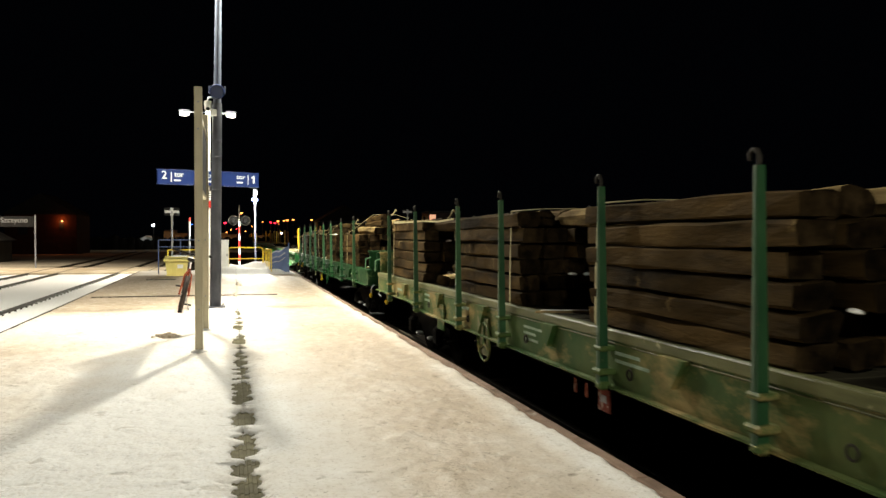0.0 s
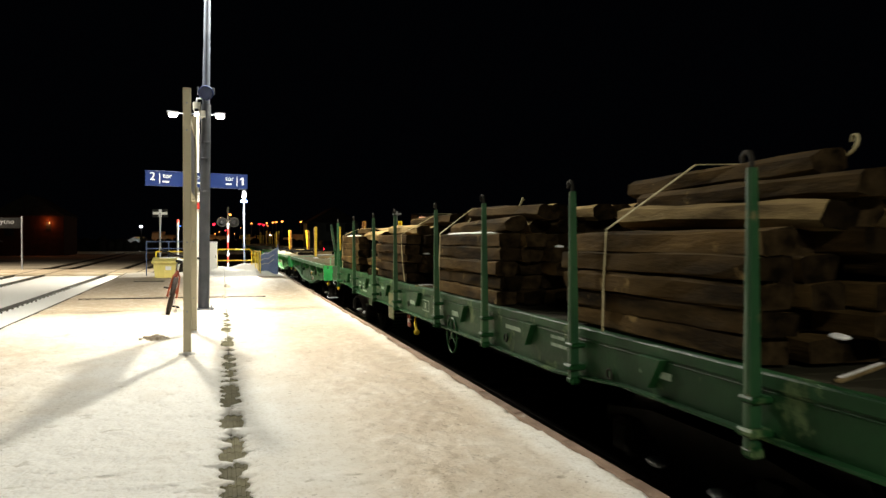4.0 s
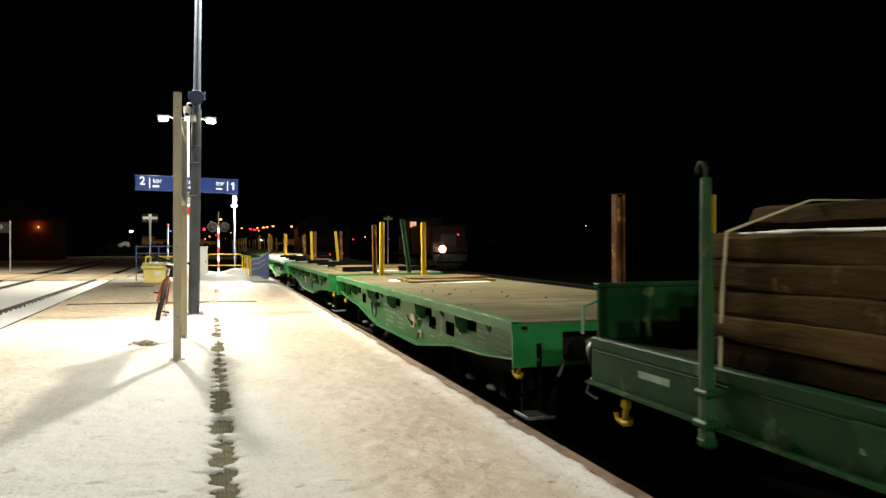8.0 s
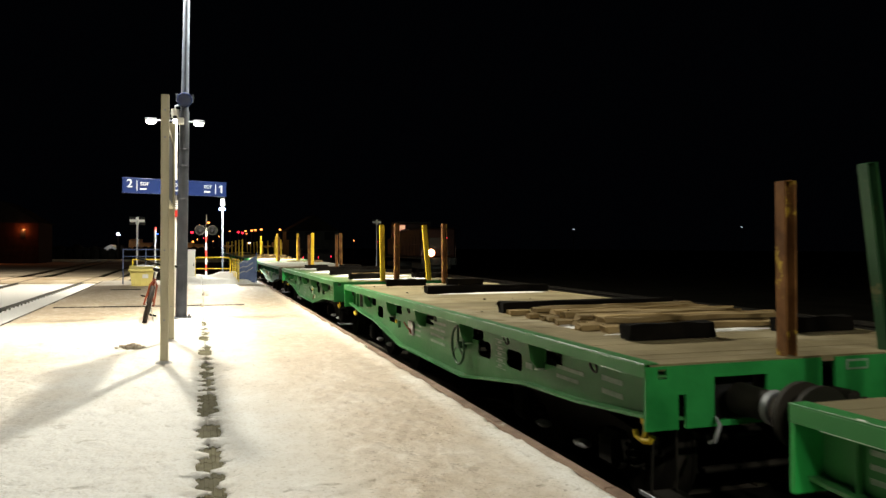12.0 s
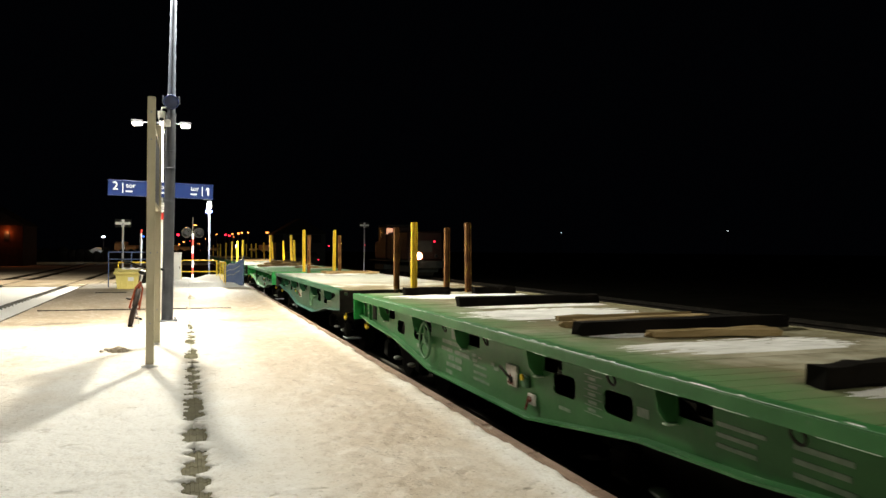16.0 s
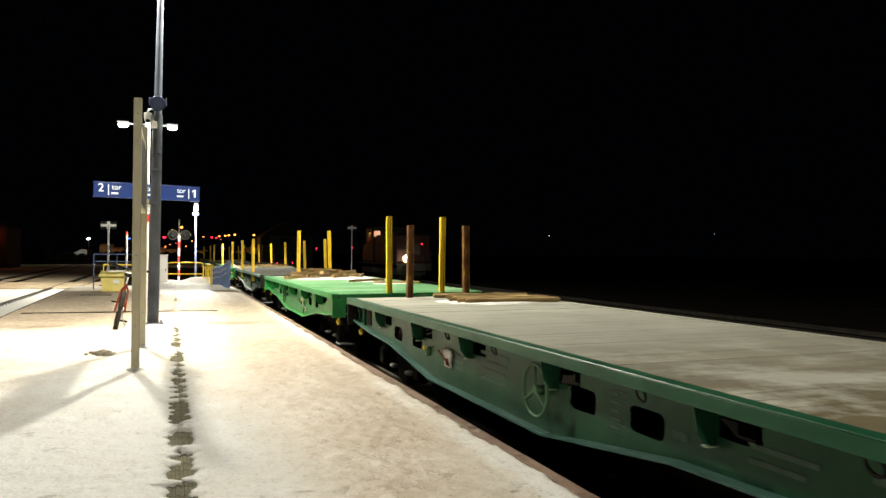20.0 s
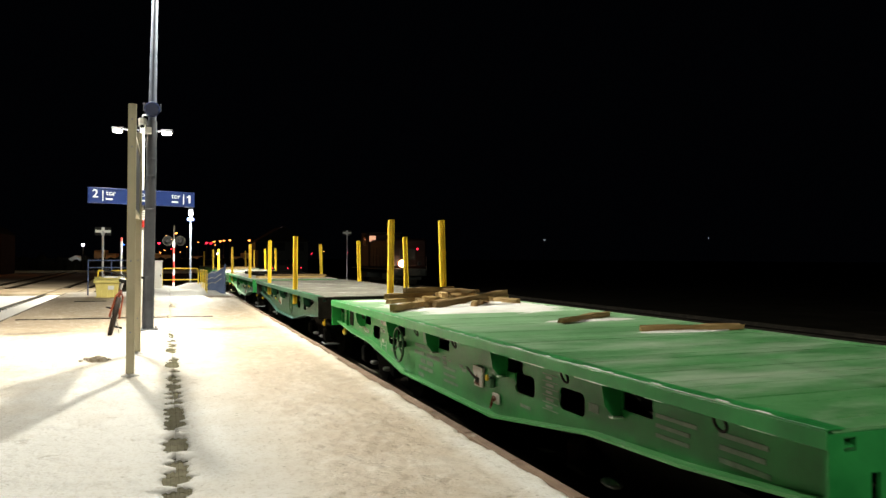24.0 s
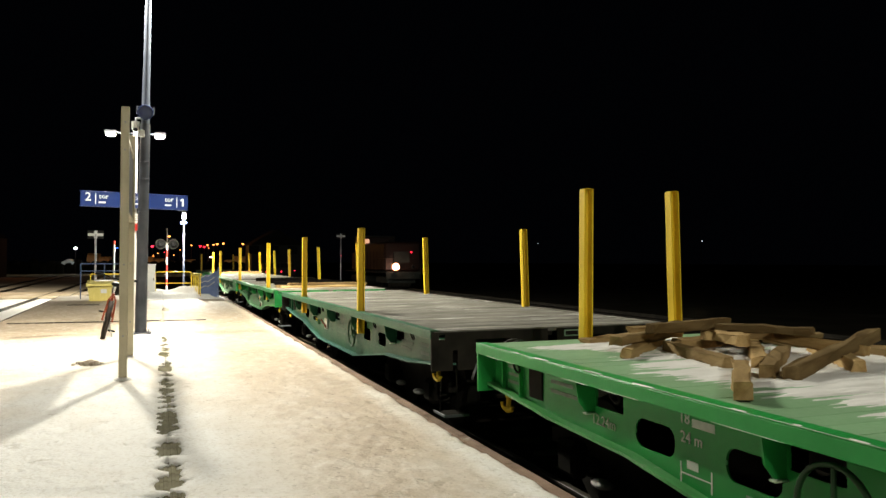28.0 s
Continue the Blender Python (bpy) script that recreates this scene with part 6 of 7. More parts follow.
            marks.box((x, u0, (z0 + z1) / 2), (0.003, 0.012, z1 - z0)).box((x, u1, (z0 + z1) / 2), (0.003, 0.012, z1 - z0))
        part("marking_frame", marks, MARKING, wagon)
        part("marking", Shape().box((x, 8.90, 1.095), (0.003, 0.08, 0.08)), MARKING, wagon)
    else:
        markings(wagon, x, [(17.6, 1.12, 0.34, 0.13, 2), (16.6, 1.13, 0.5, 0.10, 1), (14.6, 1.14, 0.4, 0.16, 2), (12.6, 1.16, 0.6, 0.10, 1), (10.3, 1.10, 0.45, 0.18, 3), (8.3, 1.14, 0.5, 0.12, 2)])
    running_gear(wagon, L, (2.7, L - 2.7))
    return wagon


def planks(lead, name, label, items, material, seed, z=1.305):
    """Boards or beams lying on a deck: items are (edge, place along, length, width, thickness, turn, lift, tilt)."""
    pile = empty(name)
    tagged(pile, label, "timber")
    x0, u0 = -FLAT_WIDTH / 2 + items[0][0], items[0][1]
    MOVING.append((pile, lead, Matrix.Translation((x0, u0, z))))
    for k, (edge, u, length, w, h, turn, lift, tilt) in enumerate(items):
        me = rough_beam(length, w, h, seed + k).mesh("board", material)
        part("board", me, None, pile, at=pose(-FLAT_WIDTH / 2 + edge - x0, u - u0, h / 2 + lift, tilt, 0, turn))
    return pile


def deck_snow(wagon, edge, u, ex, ey, seed):
    """Wind-blown snow on a deck, thinning out in streaks across the boards."""
    x = -FLAT_WIDTH / 2 + edge
    x0, x1 = max(x - 1.3 * ex, -1.40), min(x + 1.3 * ex, 1.44)
    nx, ny = max(6, int((x1 - x0) / 0.045)), max(8, int(2.7 * ey / 0.013))
    sh, vs = Shape(), []
    for j in range(ny + 1):
        yy = u - 1.35 * ey + 2.7 * ey * j / ny
        for i in range(nx + 1):
            xx = x0 + (x1 - x0) * i / nx
            f = 1.0 - abs((xx - x) / ex) ** 3 - abs((yy - u) / ey) ** 3
            f += 0.8 * wave(xx * 1.1 + seed, yy * 19, seed) + 0.6 * wave(xx * 5 + seed, yy * 50, seed + 3) + 0.35 * wave(xx * 1.7, yy * 1.5, seed + 7)
            border = i in (0, nx) or j in (0, ny)
            vs.append((xx, yy, 1.288 if border else 1.3005 + max(-0.012, min(0.016, 0.020 * (f - 0.42)) + 0.004 * wave(xx * 14, yy * 14, seed + 5))))
    sh.add(vs, [(j * (nx + 1) + i, j * (nx + 1) + i + 1, (j + 1) * (nx + 1) + i + 1, (j + 1) * (nx + 1) + i) for j in range(ny) for i in range(nx)], True)
    tagged(part("snow_patch", sh, SNOW_PATCH, wagon), "wind-blown snow", "", "", "stuff")


def build_train():
    leads = [37.33 + 12.535 * i for i in range(11)]
    # two wagons of sleepers at the head
    lead0, lead1 = 15.72 - LOG_LENGTH, 17.0
    log_wagon(lead0, GREEN_OLIVE, "olive-green stake wagon loaded with old wooden sleepers", 1, LOG_STAKES_FIRST, 11.72, 13.75)
    log_wagon(lead1, GREEN_LOG, "green stake wagon loaded with old wooden sleepers", 2, LOG_STAKES, 7.4, 13.15)
    # first wagon: four stacks, the last three reach from stake to stake
    for k, (u, crown, strap) in enumerate(((3.5, ((1, 8, 0.1, 0.2),), 1.1), (7.82, ((1, 8, 0.15, 0.12),), 1.1), (11.93, ((1, 8, 0.15, 0.12),), -0.95), (16.18, ((1, 8, 0.2, 0.1),), 1.12))):
        stack = sleeper_stack(lead0, u, 6, 10 + k, crown=crown, inner=1, strap=strap, curl=(-0.95, -0.95, 1.02) if k == 3 else None)
    # a slack strap along the top edge, over the gap to the stack before
    strap_over(stack, [(-1.402, 1.05, 0.985), (-1.404, 0.2, 0.982), (-1.402, -1.2, 0.980), (-1.395, -2.1, 0.955), (-1.402, -2.95, 0.975)], 0.024, (0, 0, 1))
    # pieces that bridge the gaps at the top, and what lies below them
    bridge_rows = ((lead0, 13.95, 1.335 + 0.83, (0.9, 2.0, 3.0, 4.2, 6.6)), (lead0, 9.70, 1.335 + 0.83, (1.6, 3.2, 4.4, 7.4)),
                   (lead1, 9.35, 1.345 + 0.785, (3.4, 4.8, 6.2)), (lead1, 14.10, 1.345 + 0.70, (0.5, 1.6, 2.8, 5.6)))
    for k, (lead, u, z, places) in enumerate(bridge_rows):
        rnd = random.Random(70 + k)
        heap = empty("bridging_sleepers")
        tagged(heap, "old sleepers laid over the gap between two stacks", "timber heap", "sleeper heaps on the train")
        MOVING.append((heap, lead, Matrix.Translation((0, u, z))))
        for i in places:
            part("sleeper", rnd.choice(CROWN_BEAMS), None, heap, at=pose(-1.262 + 2.524 * i / 9, rnd.uniform(-0.12, 0.12), 0.085, rnd.uniform(-1, 1), rnd.uniform(-18, 18), rnd.uniform(-5, 5)))
        if k == 3:
            for m, (i, y, ey) in enumerate(((1.4, -0.55, 0.45), (1.4, 0.5, 0.30), (2.7, -0.3, 0.5), (0.8, -0.1, 0.2))):
                snow_crust(heap, -1.262 + 2.524 * i / 9, y, 0.168 if i > 1 else 0.01, 0.055, ey, 5 + m)
    loose_sleepers(lead0, 9.75, (5, 4, 4, 2), 31, first=-0.3, snow=1)
    loose_sleepers(lead0, 14.4, (6, 6, 5, 3), 32, first=-1.25, snow=9, beams=CHUNKS, wild=True)
    loose_sleepers(lead0, 5.65, (5, 4, 3), 33, first=-0.4)
    # second wagon: lower stacks with rounded crowns
    for k, (u, crown, reach, strap) in enumerate(((2.86, ((1.2, 8.2, 0.0, 0.2), (1.9, 5.2, 0.05, 0.25), (2.3, 3.3, 0.2, 0.1)), 0.35, 0.55), (7.12, ((0.6, 8.4, 0.0, 0.2), (1.4, 6.8, -0.1, 0.25)), 0.35, 1.1),
                                                  (11.62, ((0.7, 8.2, -0.15, 0.2), (2.0, 5.6, -0.6, 0.15)), 0.3, -0.98), (16.14, ((1.4, 7.8, 0.1, 0.3),), 0.4, 1.05))):
        stack = sleeper_stack(lead1, u, 5, 20 + k, floor=1.345, pitch=0.157, crown=crown, reach=reach, beams=BLACK_SLEEPERS if k == 2 else None, strap=strap, hang=-0.28 if k == 2 else 0.04, curl=((-0.5, -0.9, 1.24), (-0.6, 0.3, 1.11), (-0.55, -1.9, 0.96), None)[k])
        if k in (1, 3):
            snow_crust(stack, -1.27, 0.1, 0.79, 0.075, 1.0, 40 + k)
    loose_sleepers(lead1, 9.35, (4, 3, 3, 2), 51, 1.345, -0.2)
    loose_sleepers(lead1, 13.85, (6, 6, 6, 4), 52, 1.345, -1.3, 12, CHUNKS, True)
    loose_sleepers(lead1, 4.95, (4, 3, 3), 53, 1.345, -0.1)
    loose_sleepers(lead1, 1.05, (4, 3), 54, 1.345, -0.5)
    for lead, u, e, ln, turn in ((lead0, 9.9, 0.35, 0.9, 68), (lead0, 14.2, 0.4, 0.6, -50), (lead1, 9.3, 0.45, 1.0, 72), (lead1, 13.6, 0.4, 0.8, 60), (lead1, 1.3, 0.45, 0.7, -62)):
        floor_lath(lead, u, e, ln, turn)
    # flats
    looks = [(GREEN_WORN, DECK_EARTH, GREEN, 7.18, "green flat wagon with a sandy deck"),
             (GREEN_WORN, DECK_SAND, GREEN, 4.15, "green flat wagon with dark cross beams on its deck"),
             (GREEN_WORN, DECK_MOSS, GREEN, 7.18, "green flat wagon with snow between beams"),
             (GREEN_DARK, DECK_OLD, DARK_STEEL, 4.15, "dark green flat wagon with a grey wooden deck"),
             (GREEN, DECK_GREEN, GREEN, 7.18, "bright green flat wagon with loose timber and snow"),
             (GREEN_DARK, DECK_BARE, DARK_STEEL, 4.15, "grey-green flat wagon with a bare board deck"),
             (GREEN, DECK_WOOD, GREEN, 7.18, "green flat wagon with boards on its deck"),
             (GREEN_PALE, DECK_BARE, GREEN_PALE, 4.15, "faded green flat wagon with a bare deck")]
    flats = []
    for i, (g, d, e, w, label) in enumerate(looks):
        flats.append(flat_wagon(leads[i], g, d, e, w, label, i == 4, i))
    for i in (8, 9):
        flats.append(flat_wagon(leads[i], looks[i - 2][0], looks[i - 2][1], looks[i - 2][2], looks[i - 2][3], looks[i - 2][4], False, i))
    Y, R, G = STAKE_YELLOW, STAKE_RUST, STAKE_GREEN
    near, far = (1.05, 2.08), (1.20, 2.28)       # pockets of the tail and of the leading end
    lead_stakes = (((0.01, 0.0, 0.12), (0.0, 0.5, 0.12)), ((0.01, -0.5, 0.12), (0.0, 0.5, 0.12)), ((-0.07, -1.0, 0.12), (-0.07, -5.0, 0.12)),
                   ((-0.06, 0.0, 0.05), (-0.10, 0.5, 0.05)), ((-0.08, 0.0, 0.12), (-0.10, 1.0, 0.12)))
    for i, tail, lead, h in ((0, (Y, Y), (R, Y), 1.27), (1, (R, R), (R, None), 1.24), (2, (Y, R), (Y, Y), 1.26), (3, (R, R), (R, R), 1.24), (4, (Y, Y), (Y, Y), 1.46)):
        for k in (0, 1):
            stake(flats[i], near[k], 11.05, h, tail[k], 0.9 - 2.2 * k if i == 4 else 0.6 - 0.9 * k)
            if lead[k]:
                shift, lean, along = lead_stakes[i][k]
                stake(flats[i], far[k] + shift, along, h - (0.03 if i == 3 else 0.0), lead[k], lean)
    part("oval_mark", Shape().ring((0.74, -0.009, 1.13), 0.085, 0.007, (0, 1, 0), 24, 6).box((0.74, -0.010, 1.13), (0.10, 0.006, 0.014)), MARKING, flats[3], "white oval mark")
    stake(flats[1], 2.13, 0.12, 1.40, G, -8)
    for f, close, away in ((flats[5], (3.65, 8.65), (3.6, 8.7)), (flats[6], (2.1, 10.6), (2.6, 8.9)), (flats[7], (8.6,), (3.6, 8.6)), (flats[8], (2.1,), (2.6, 8.9)), (flats[9], (3.6,), (8.6,))):
        for u in close:
            stake(f, 0.11, u, 1.28, Y, 0.6, 0, 0.34)
        for u in away:
            stake(f, 2.89, u, 1.28, Y, -1.5, 0, 0.34)
    # timber on the decks
    planks(leads[0], "board_bundle", "bundle of pale boards with snow on the deck",
           [(1.72, 7.50 + 0.15 * i, 1.75, 0.12, 0.045, 90 + 3 * math.sin(i * 5), 0.0, 0) for i in range(8)] +
           [(1.76, 7.85 + 0.17 * i, 1.6, 0.11, 0.04, 86 + 5 * math.sin(i * 3), 0.046, 0) for i in range(4)], BOARD_PALE, 100)
    deck_snow(flats[0], 1.75, 7.42, 0.75, 0.10, 1.4)
    deck_snow(flats[0], 0.95, 8.5, 0.3, 0.3, 1.6)
    for i in (0, 1):
        rnd = random.Random(300 + i)
        for k in range(22):
            bit = Shape().ball((0, 0, 0), 0.006 + 0.012 * rnd.random(), 0.008 + 0.016 * rnd.random(), 0.008, 7, 5)
            part("bark_crumb", bit, BEAM_DARK, flats[i], at=pose(rnd.uniform(-1.38, 0.4), rnd.uniform(0.5, 10.8), 1.306, 0, 0, rnd.uniform(0, 180)))
    # both wagons carry the same pattern of dark bearers
    bearers = ((1.2, 0.98, 0.82), (1.25, 2.52, 0.78), (4.0, 1.70, 2.25), (7.75, 1.80, 2.12), (10.42, 1.10, 0.80), (10.30, 2.28, 0.75))
    for i in (1, 2):
        for u, e, ln in bearers:
            planks(leads[i], "cross_beam", "dark wooden cross beam on the deck", [(e, u, ln, 0.17, 0.13, 90, 0.0, 0)], BEAM_DARK, 130 + 30 * i + int(u))
    planks(leads[1], "board_bundle", "bundle of pale boards between the cross beams",
           [(1.72 + 0.12 * math.sin(i * 2.3), 1.75 + 0.15 * i, 2.1, 0.135, 0.055, 90 + 2.5 * math.sin(i * 7), 0.0, 0) for i in range(14)] +
           [(1.75 + 0.1 * math.sin(i * 1.9), 2.0 + 0.21 * i, 1.95, 0.13, 0.05, 90 + 4 * math.sin(i * 4), 0.057, 0) for i in range(8)], BOARD_PALE, 140)
    planks(leads[2], "board_bundle", "a few pale boards lying in snow",
           [(1.72, 4.35, 1.9, 0.14, 0.06, 92, 0.0, 0), (1.62, 4.62, 1.7, 0.14, 0.06, 84, 0.0, 0), (1.85, 4.95, 1.7, 0.13, 0.06, 95, 0.0, 0),
            (1.82, 5.28, 1.6, 0.13, 0.06, 88, 0.0, 0), (1.70, 3.55, 1.2, 0.14, 0.06, 80, 0.0, 0), (1.75, 3.72, 1.3, 0.12, 0.05, 93, 0.0, 0)], BOARD_PALE, 170)
    deck_snow(flats[1], 1.55, 1.60, 0.9, 0.14, 2.2)
    deck_snow(flats[1], 0.95, 2.4, 0.42, 0.35, 2.6)
    deck_snow(flats[1], 1.8, 7.55, 1.0, 0.10, 3.6)
    for e, u, ex, ey, k in ((1.55, 2.95, 1.1, 0.42, 3.1), (1.5, 6.2, 1.2, 0.8, 5.1), (1.35, 3.9, 0.8, 0.2, 5.6), (1.8, 7.45, 1.1, 0.2, 6.1), (1.6, 9.9, 1.3, 0.6, 7.7), (1.5, 1.0, 1.0, 0.16, 8.3)):
        deck_snow(flats[2], e, u, ex, ey, k)
    planks(leads[3], "board_bundle", "loose pale boards at the wagon's end",
           [(2.2 + 0.1 * math.sin(i * 3), 9.3 + 0.22 * i, 1.5 + 0.2 * math.sin(i), 0.14, 0.06, 82 + 8 * math.sin(i * 7), 0.0, 0) for i in range(8)], PLANK, 180)
    deck_snow(flats[3], 1.9, 9.6, 0.8, 0.7, 2.4)
    planks(leads[4], "timber_pile", "criss-cross pile of sawn timber in snow",
           [(1.07, 10.07, 1.08, 0.09, 0.08, -49, 0.0, 0), (1.15, 10.13, 1.05, 0.10, 0.08, -64, 0.082, 0), (1.33, 10.95, 0.90, 0.12, 0.05, -69, 0.0, 0), (1.85, 10.78, 0.95, 0.12, 0.06, -84, 0.082, 0),
            (1.45, 9.96, 0.95, 0.10, 0.09, -77, 0.165, 0), (1.60, 9.72, 0.60, 0.10, 0.09, -12, 0.092, 0), (1.85, 10.12, 0.95, 0.11, 0.09, -82, 0.0, 0), (1.97, 9.50, 1.45, 0.10, 0.08, 11, 0.092, 3),
            (1.95, 10.10, 0.95, 0.10, 0.07, -56, 0.095, 0), (1.85, 9.55, 0.75, 0.12, 0.06, 30, 0.175, 0), (1.12, 9.48, 1.11, 0.085, 0.085, -14, 0.0, 0), (0.58, 8.34, 1.10, 0.10, 0.10, -40, 0.0, 0),
            (1.39, 8.92, 1.26, 0.095, 0.095, -48, 0.0, 0), (1.57, 9.31, 1.15, 0.10, 0.09, -40, 0.0, 0), (1.74, 8.71, 1.62, 0.095, 0.09, -66, 0.07, 5), (2.00, 8.98, 1.26, 0.09, 0.09, -32, 0.0, 0),
            (2.61, 10.23, 0.80, 0.10, 0.09, 59, 0.0, 0), (2.55, 9.55, 1.3, 0.10, 0.08, 8, 0.0, 0)], PLANK, 200)
    planks(leads[4], "timber_offcut", "loose beam lying on the green deck", [(2.06, 5.72, 1.35, 0.08, 0.06, -54, 0.0, 0)], PLANK, 221)
    planks(leads[4], "timber_offcut", "loose beam lying on the green deck", [(2.40, 4.12, 1.1, 0.08, 0.06, 77, 0.0, 0)], PLANK, 222)
    deck_snow(flats[4], 1.75, 8.75, 1.36, 1.65, 1.2)
    deck_snow(flats[4], 1.6, 10.45, 0.9, 0.5, 1.9)
    deck_snow(flats[4], 1.6, 7.35, 1.2, 0.12, 2.7)
    deck_snow(flats[4], 0.75, 10.6, 0.5, 0.22, 6.2)
    deck_snow(flats[4], 2.1, 5.62, 0.65, 0.16, 9.2)
    deck_snow(flats[4], 2.4, 4.05, 0.65, 0.12, 8.2)
    for i in (6, 8):
        planks(leads[i], "board_bundle", "bundle of long pale boards across the deck",
               [(1.6 + 0.06 * math.sin(k), 1.5 + 0.15 * k, 2.4, 0.14, 0.06, 90 + 2 * math.sin(k * 5), 0.0, 0) for k in range(7)] +
               [(1.8, 1.7 + 0.16 * k, 2.2, 0.14, 0.06, 89, 0.062, 0) for k in range(4)], PLANK, 230 + i)
        for u in (4.5, 6.5, 9.5):
            planks(leads[i], "cross_beam", "wooden cross beam on the deck", [(1.7, u, 2.2, 0.16, 0.12, 90, 0.0, 0)], BEAM_DARK, 250 + i + int(u))


build_train()
build_track(TRACK_TRAIN, -30, 250, 60, "dark railway track along the platform")
build_track(TRACK_LEFT, -25, 160, 75, "railway track half buried in snow", 0.67)
build_track(TRACK_FAR_LEFT, -10, 160, 75, "second railway track half buried in snow", 1.75)
build_track(TRACK_LOCO, 6, 200, 0, "distant dark railway track")


# ---- distance ----
def build_locomotive():
    thing = empty("locomotive", TRACK_LOCO, 57.5, RAIL_Z)
    tagged(thing, "parked dark diesel locomotive with one lit headlamp", "locomotive")
    body = part("hood", Shape().box((0.1, 3.9, 2.45), (2.9, 6.6, 2.3), None, 0.14), LOCO_PAINT, thing, "long reddish-brown hood")
    for i in range(6):
        part("hood_door", Shape().box((-1.36, 1.3 + 1.0 * i, 2.25), (0.03, 0.86, 1.4), None, 0.01), LOCO_PAINT, body)
    part("grille", Shape().box((0, 0.57, 2.4), (1.3, 0.05, 0.9), None, 0.02), LOCO_DARK, body)
    cab = part("cab", Shape().box((0, 8.6, 2.75), (2.9, 2.8, 2.9), None, 0.12), LOCO_PAINT, thing, "high driver's cab")
    part("roof", Shape().box((0, 8.6, 4.22), (2.9, 3.0, 0.14), None, 0.06), LOCO_DARK, cab)
    part("window", Shape().box((-1.13, 7.18, 3.72), (0.55, 0.04, 0.50), None, 0.02), LAMP_CABIN, cab, "lit cab window")
    part("window", Shape().box((1.13, 7.18, 3.72), (0.55, 0.04, 0.50), None, 0.02), GLASS, cab)
    part("side_window", Shape().box((-1.455, 8.6, 3.5), (0.03, 1.1, 0.7), None, 0.02), GLASS, cab)
    part("rear_hood", Shape().box((0, 11.7, 2.1), (1.9, 3.4, 1.6), None, 0.12), LOCO_PAINT, thing)
    part("walkway", Shape().box((0, 6.8, 1.22), (2.9, 13.6, 0.12), None, 0.02), LOCO_DARK, thing)
    part("buffer_beam", Shape().box((0, 0.02, 0.98), (2.8, 0.12, 0.55), None, 0.02), LOCO_DARK, thing)
    for x in (-0.875, 0.875):
        part("buffer", Shape().rod((x, 0, 1.04), (x, -0.55, 1.04), 0.10, n=12).rod((x, -0.55, 1.04), (x, -0.6, 1.04), 0.22, n=18), LOCO_DARK, thing)
    for x in (-0.68, 0.75):
        lamp = part("headlamp", Shape().rod((x, -0.02, 1.66), (x, -0.16, 1.66), 0.14, n=18), LOCO_DARK, thing)
        part("lens", Shape().rod((x, -0.16, 1.66), (x, -0.18, 1.66), 0.24 if x < 0 else 0.10, n=18), LAMP_HEAD if x < 0 else GLASS, lamp)
        if x < 0:
            # the lamp's orange halo, added as a glowing ring
            part("halo_ring", Shape().ring((x, -0.165, 1.66), 0.275, 0.045, (0, 1, 0), 24, 6), LAMP_HALO, lamp, "glowing ring added as the headlamp's orange halo")
    part("marker_lamp", Shape().rod((0.78, 0.52, 2.80), (0.78, 0.46, 2.80), 0.05, n=12), LAMP_RED, thing, "red marker lamp")
    for s in (-1, 1):
        posts = [(s * 1.38, 0.15 + 1.15 * i) for i in range(6)]
        rl = part("handrail", Shape().pipe([(x, y, 2.28) for x, y in posts], 0.02), LOCO_PAINT, thing)
        for x, y in posts:
            part("post", Shape().rod((x, y, 1.25), (x, y, 2.28), 0.018), LOCO_PAINT, rl)
    for m in (-1, 1):
        part("front_rail", Shape().pipe([(1.38 * m, 0.05, 1.25), (1.38 * m, 0.05, 2.2), (1.3 * m, 0.05, 2.28), (0.5 * m, 0.05, 2.28), (0.45 * m, 0.05, 1.25)], 0.02), LOCO_PAINT, thing)
    for y in (2.2, 10.9):
        part("bogie", Shape().box((0, y, 0.62), (2.3, 3.4, 0.5), None, 0.06), LOCO_DARK, thing)
        for d in (-1.1, 1.1):
            part("wheel", Shape().rod((-0.8, y + d, 0.5), (0.8, y + d, 0.5), 0.5, n=24), DARK_STEEL, thing)
    point_lamp("headlamp_light", TRACK_LOCO - 0.68, 57.0, RAIL_Z + 1.66, 30, (1.0, 0.62, 0.42), 0.12)


def street_lamp(x, y, z, material, r=0.16, label="distant street lamp with an orange light"):
    thing = empty("street_lamp", x, y, -0.7)
    tagged(thing, label, "street lamp", "distant lamps")
    h = z + 0.7
    part("pole", Shape().rod((0, 0.2, 0), (0, 0.2, h + 0.1), 0.09, 0.06, 8), DARK_STEEL, thing)
    part("head", Shape().box((0, 0.05, h + 0.12), (0.35, 0.6, 0.12), None, 0.03), DARK_STEEL, thing)
    part("lens", Shape().ball((0, -0.05, h), r, r, r * 0.8, 10, 6), material, thing)


def house(name, x, y, w, d, h, wall, label, windows, lit=None, base=-0.74):
    thing = empty(name, x, y, base)
    tagged(thing, label, "house")
    body = part("wall", Shape().box((0, d / 2, h / 2), (w, d, h), None, 0.02), wall, thing)
    part("roof", Shape().prism([(-w / 2 - 0.3, h), (w / 2 + 0.3, h), (0, h + w * 0.32)], -0.3, d + 0.3, 1), ROOF, thing)
    for wx, wz, ww, wh, glows in windows:
        win = part("window", Shape().box((wx, -0.02, wz), (ww + 0.16, 0.06, wh + 0.16), None, 0.01), ROOF, thing)
        part("pane", Shape().box((wx, -0.06, wz), (ww, 0.03, wh)), glows or GLASS, win)
    return thing


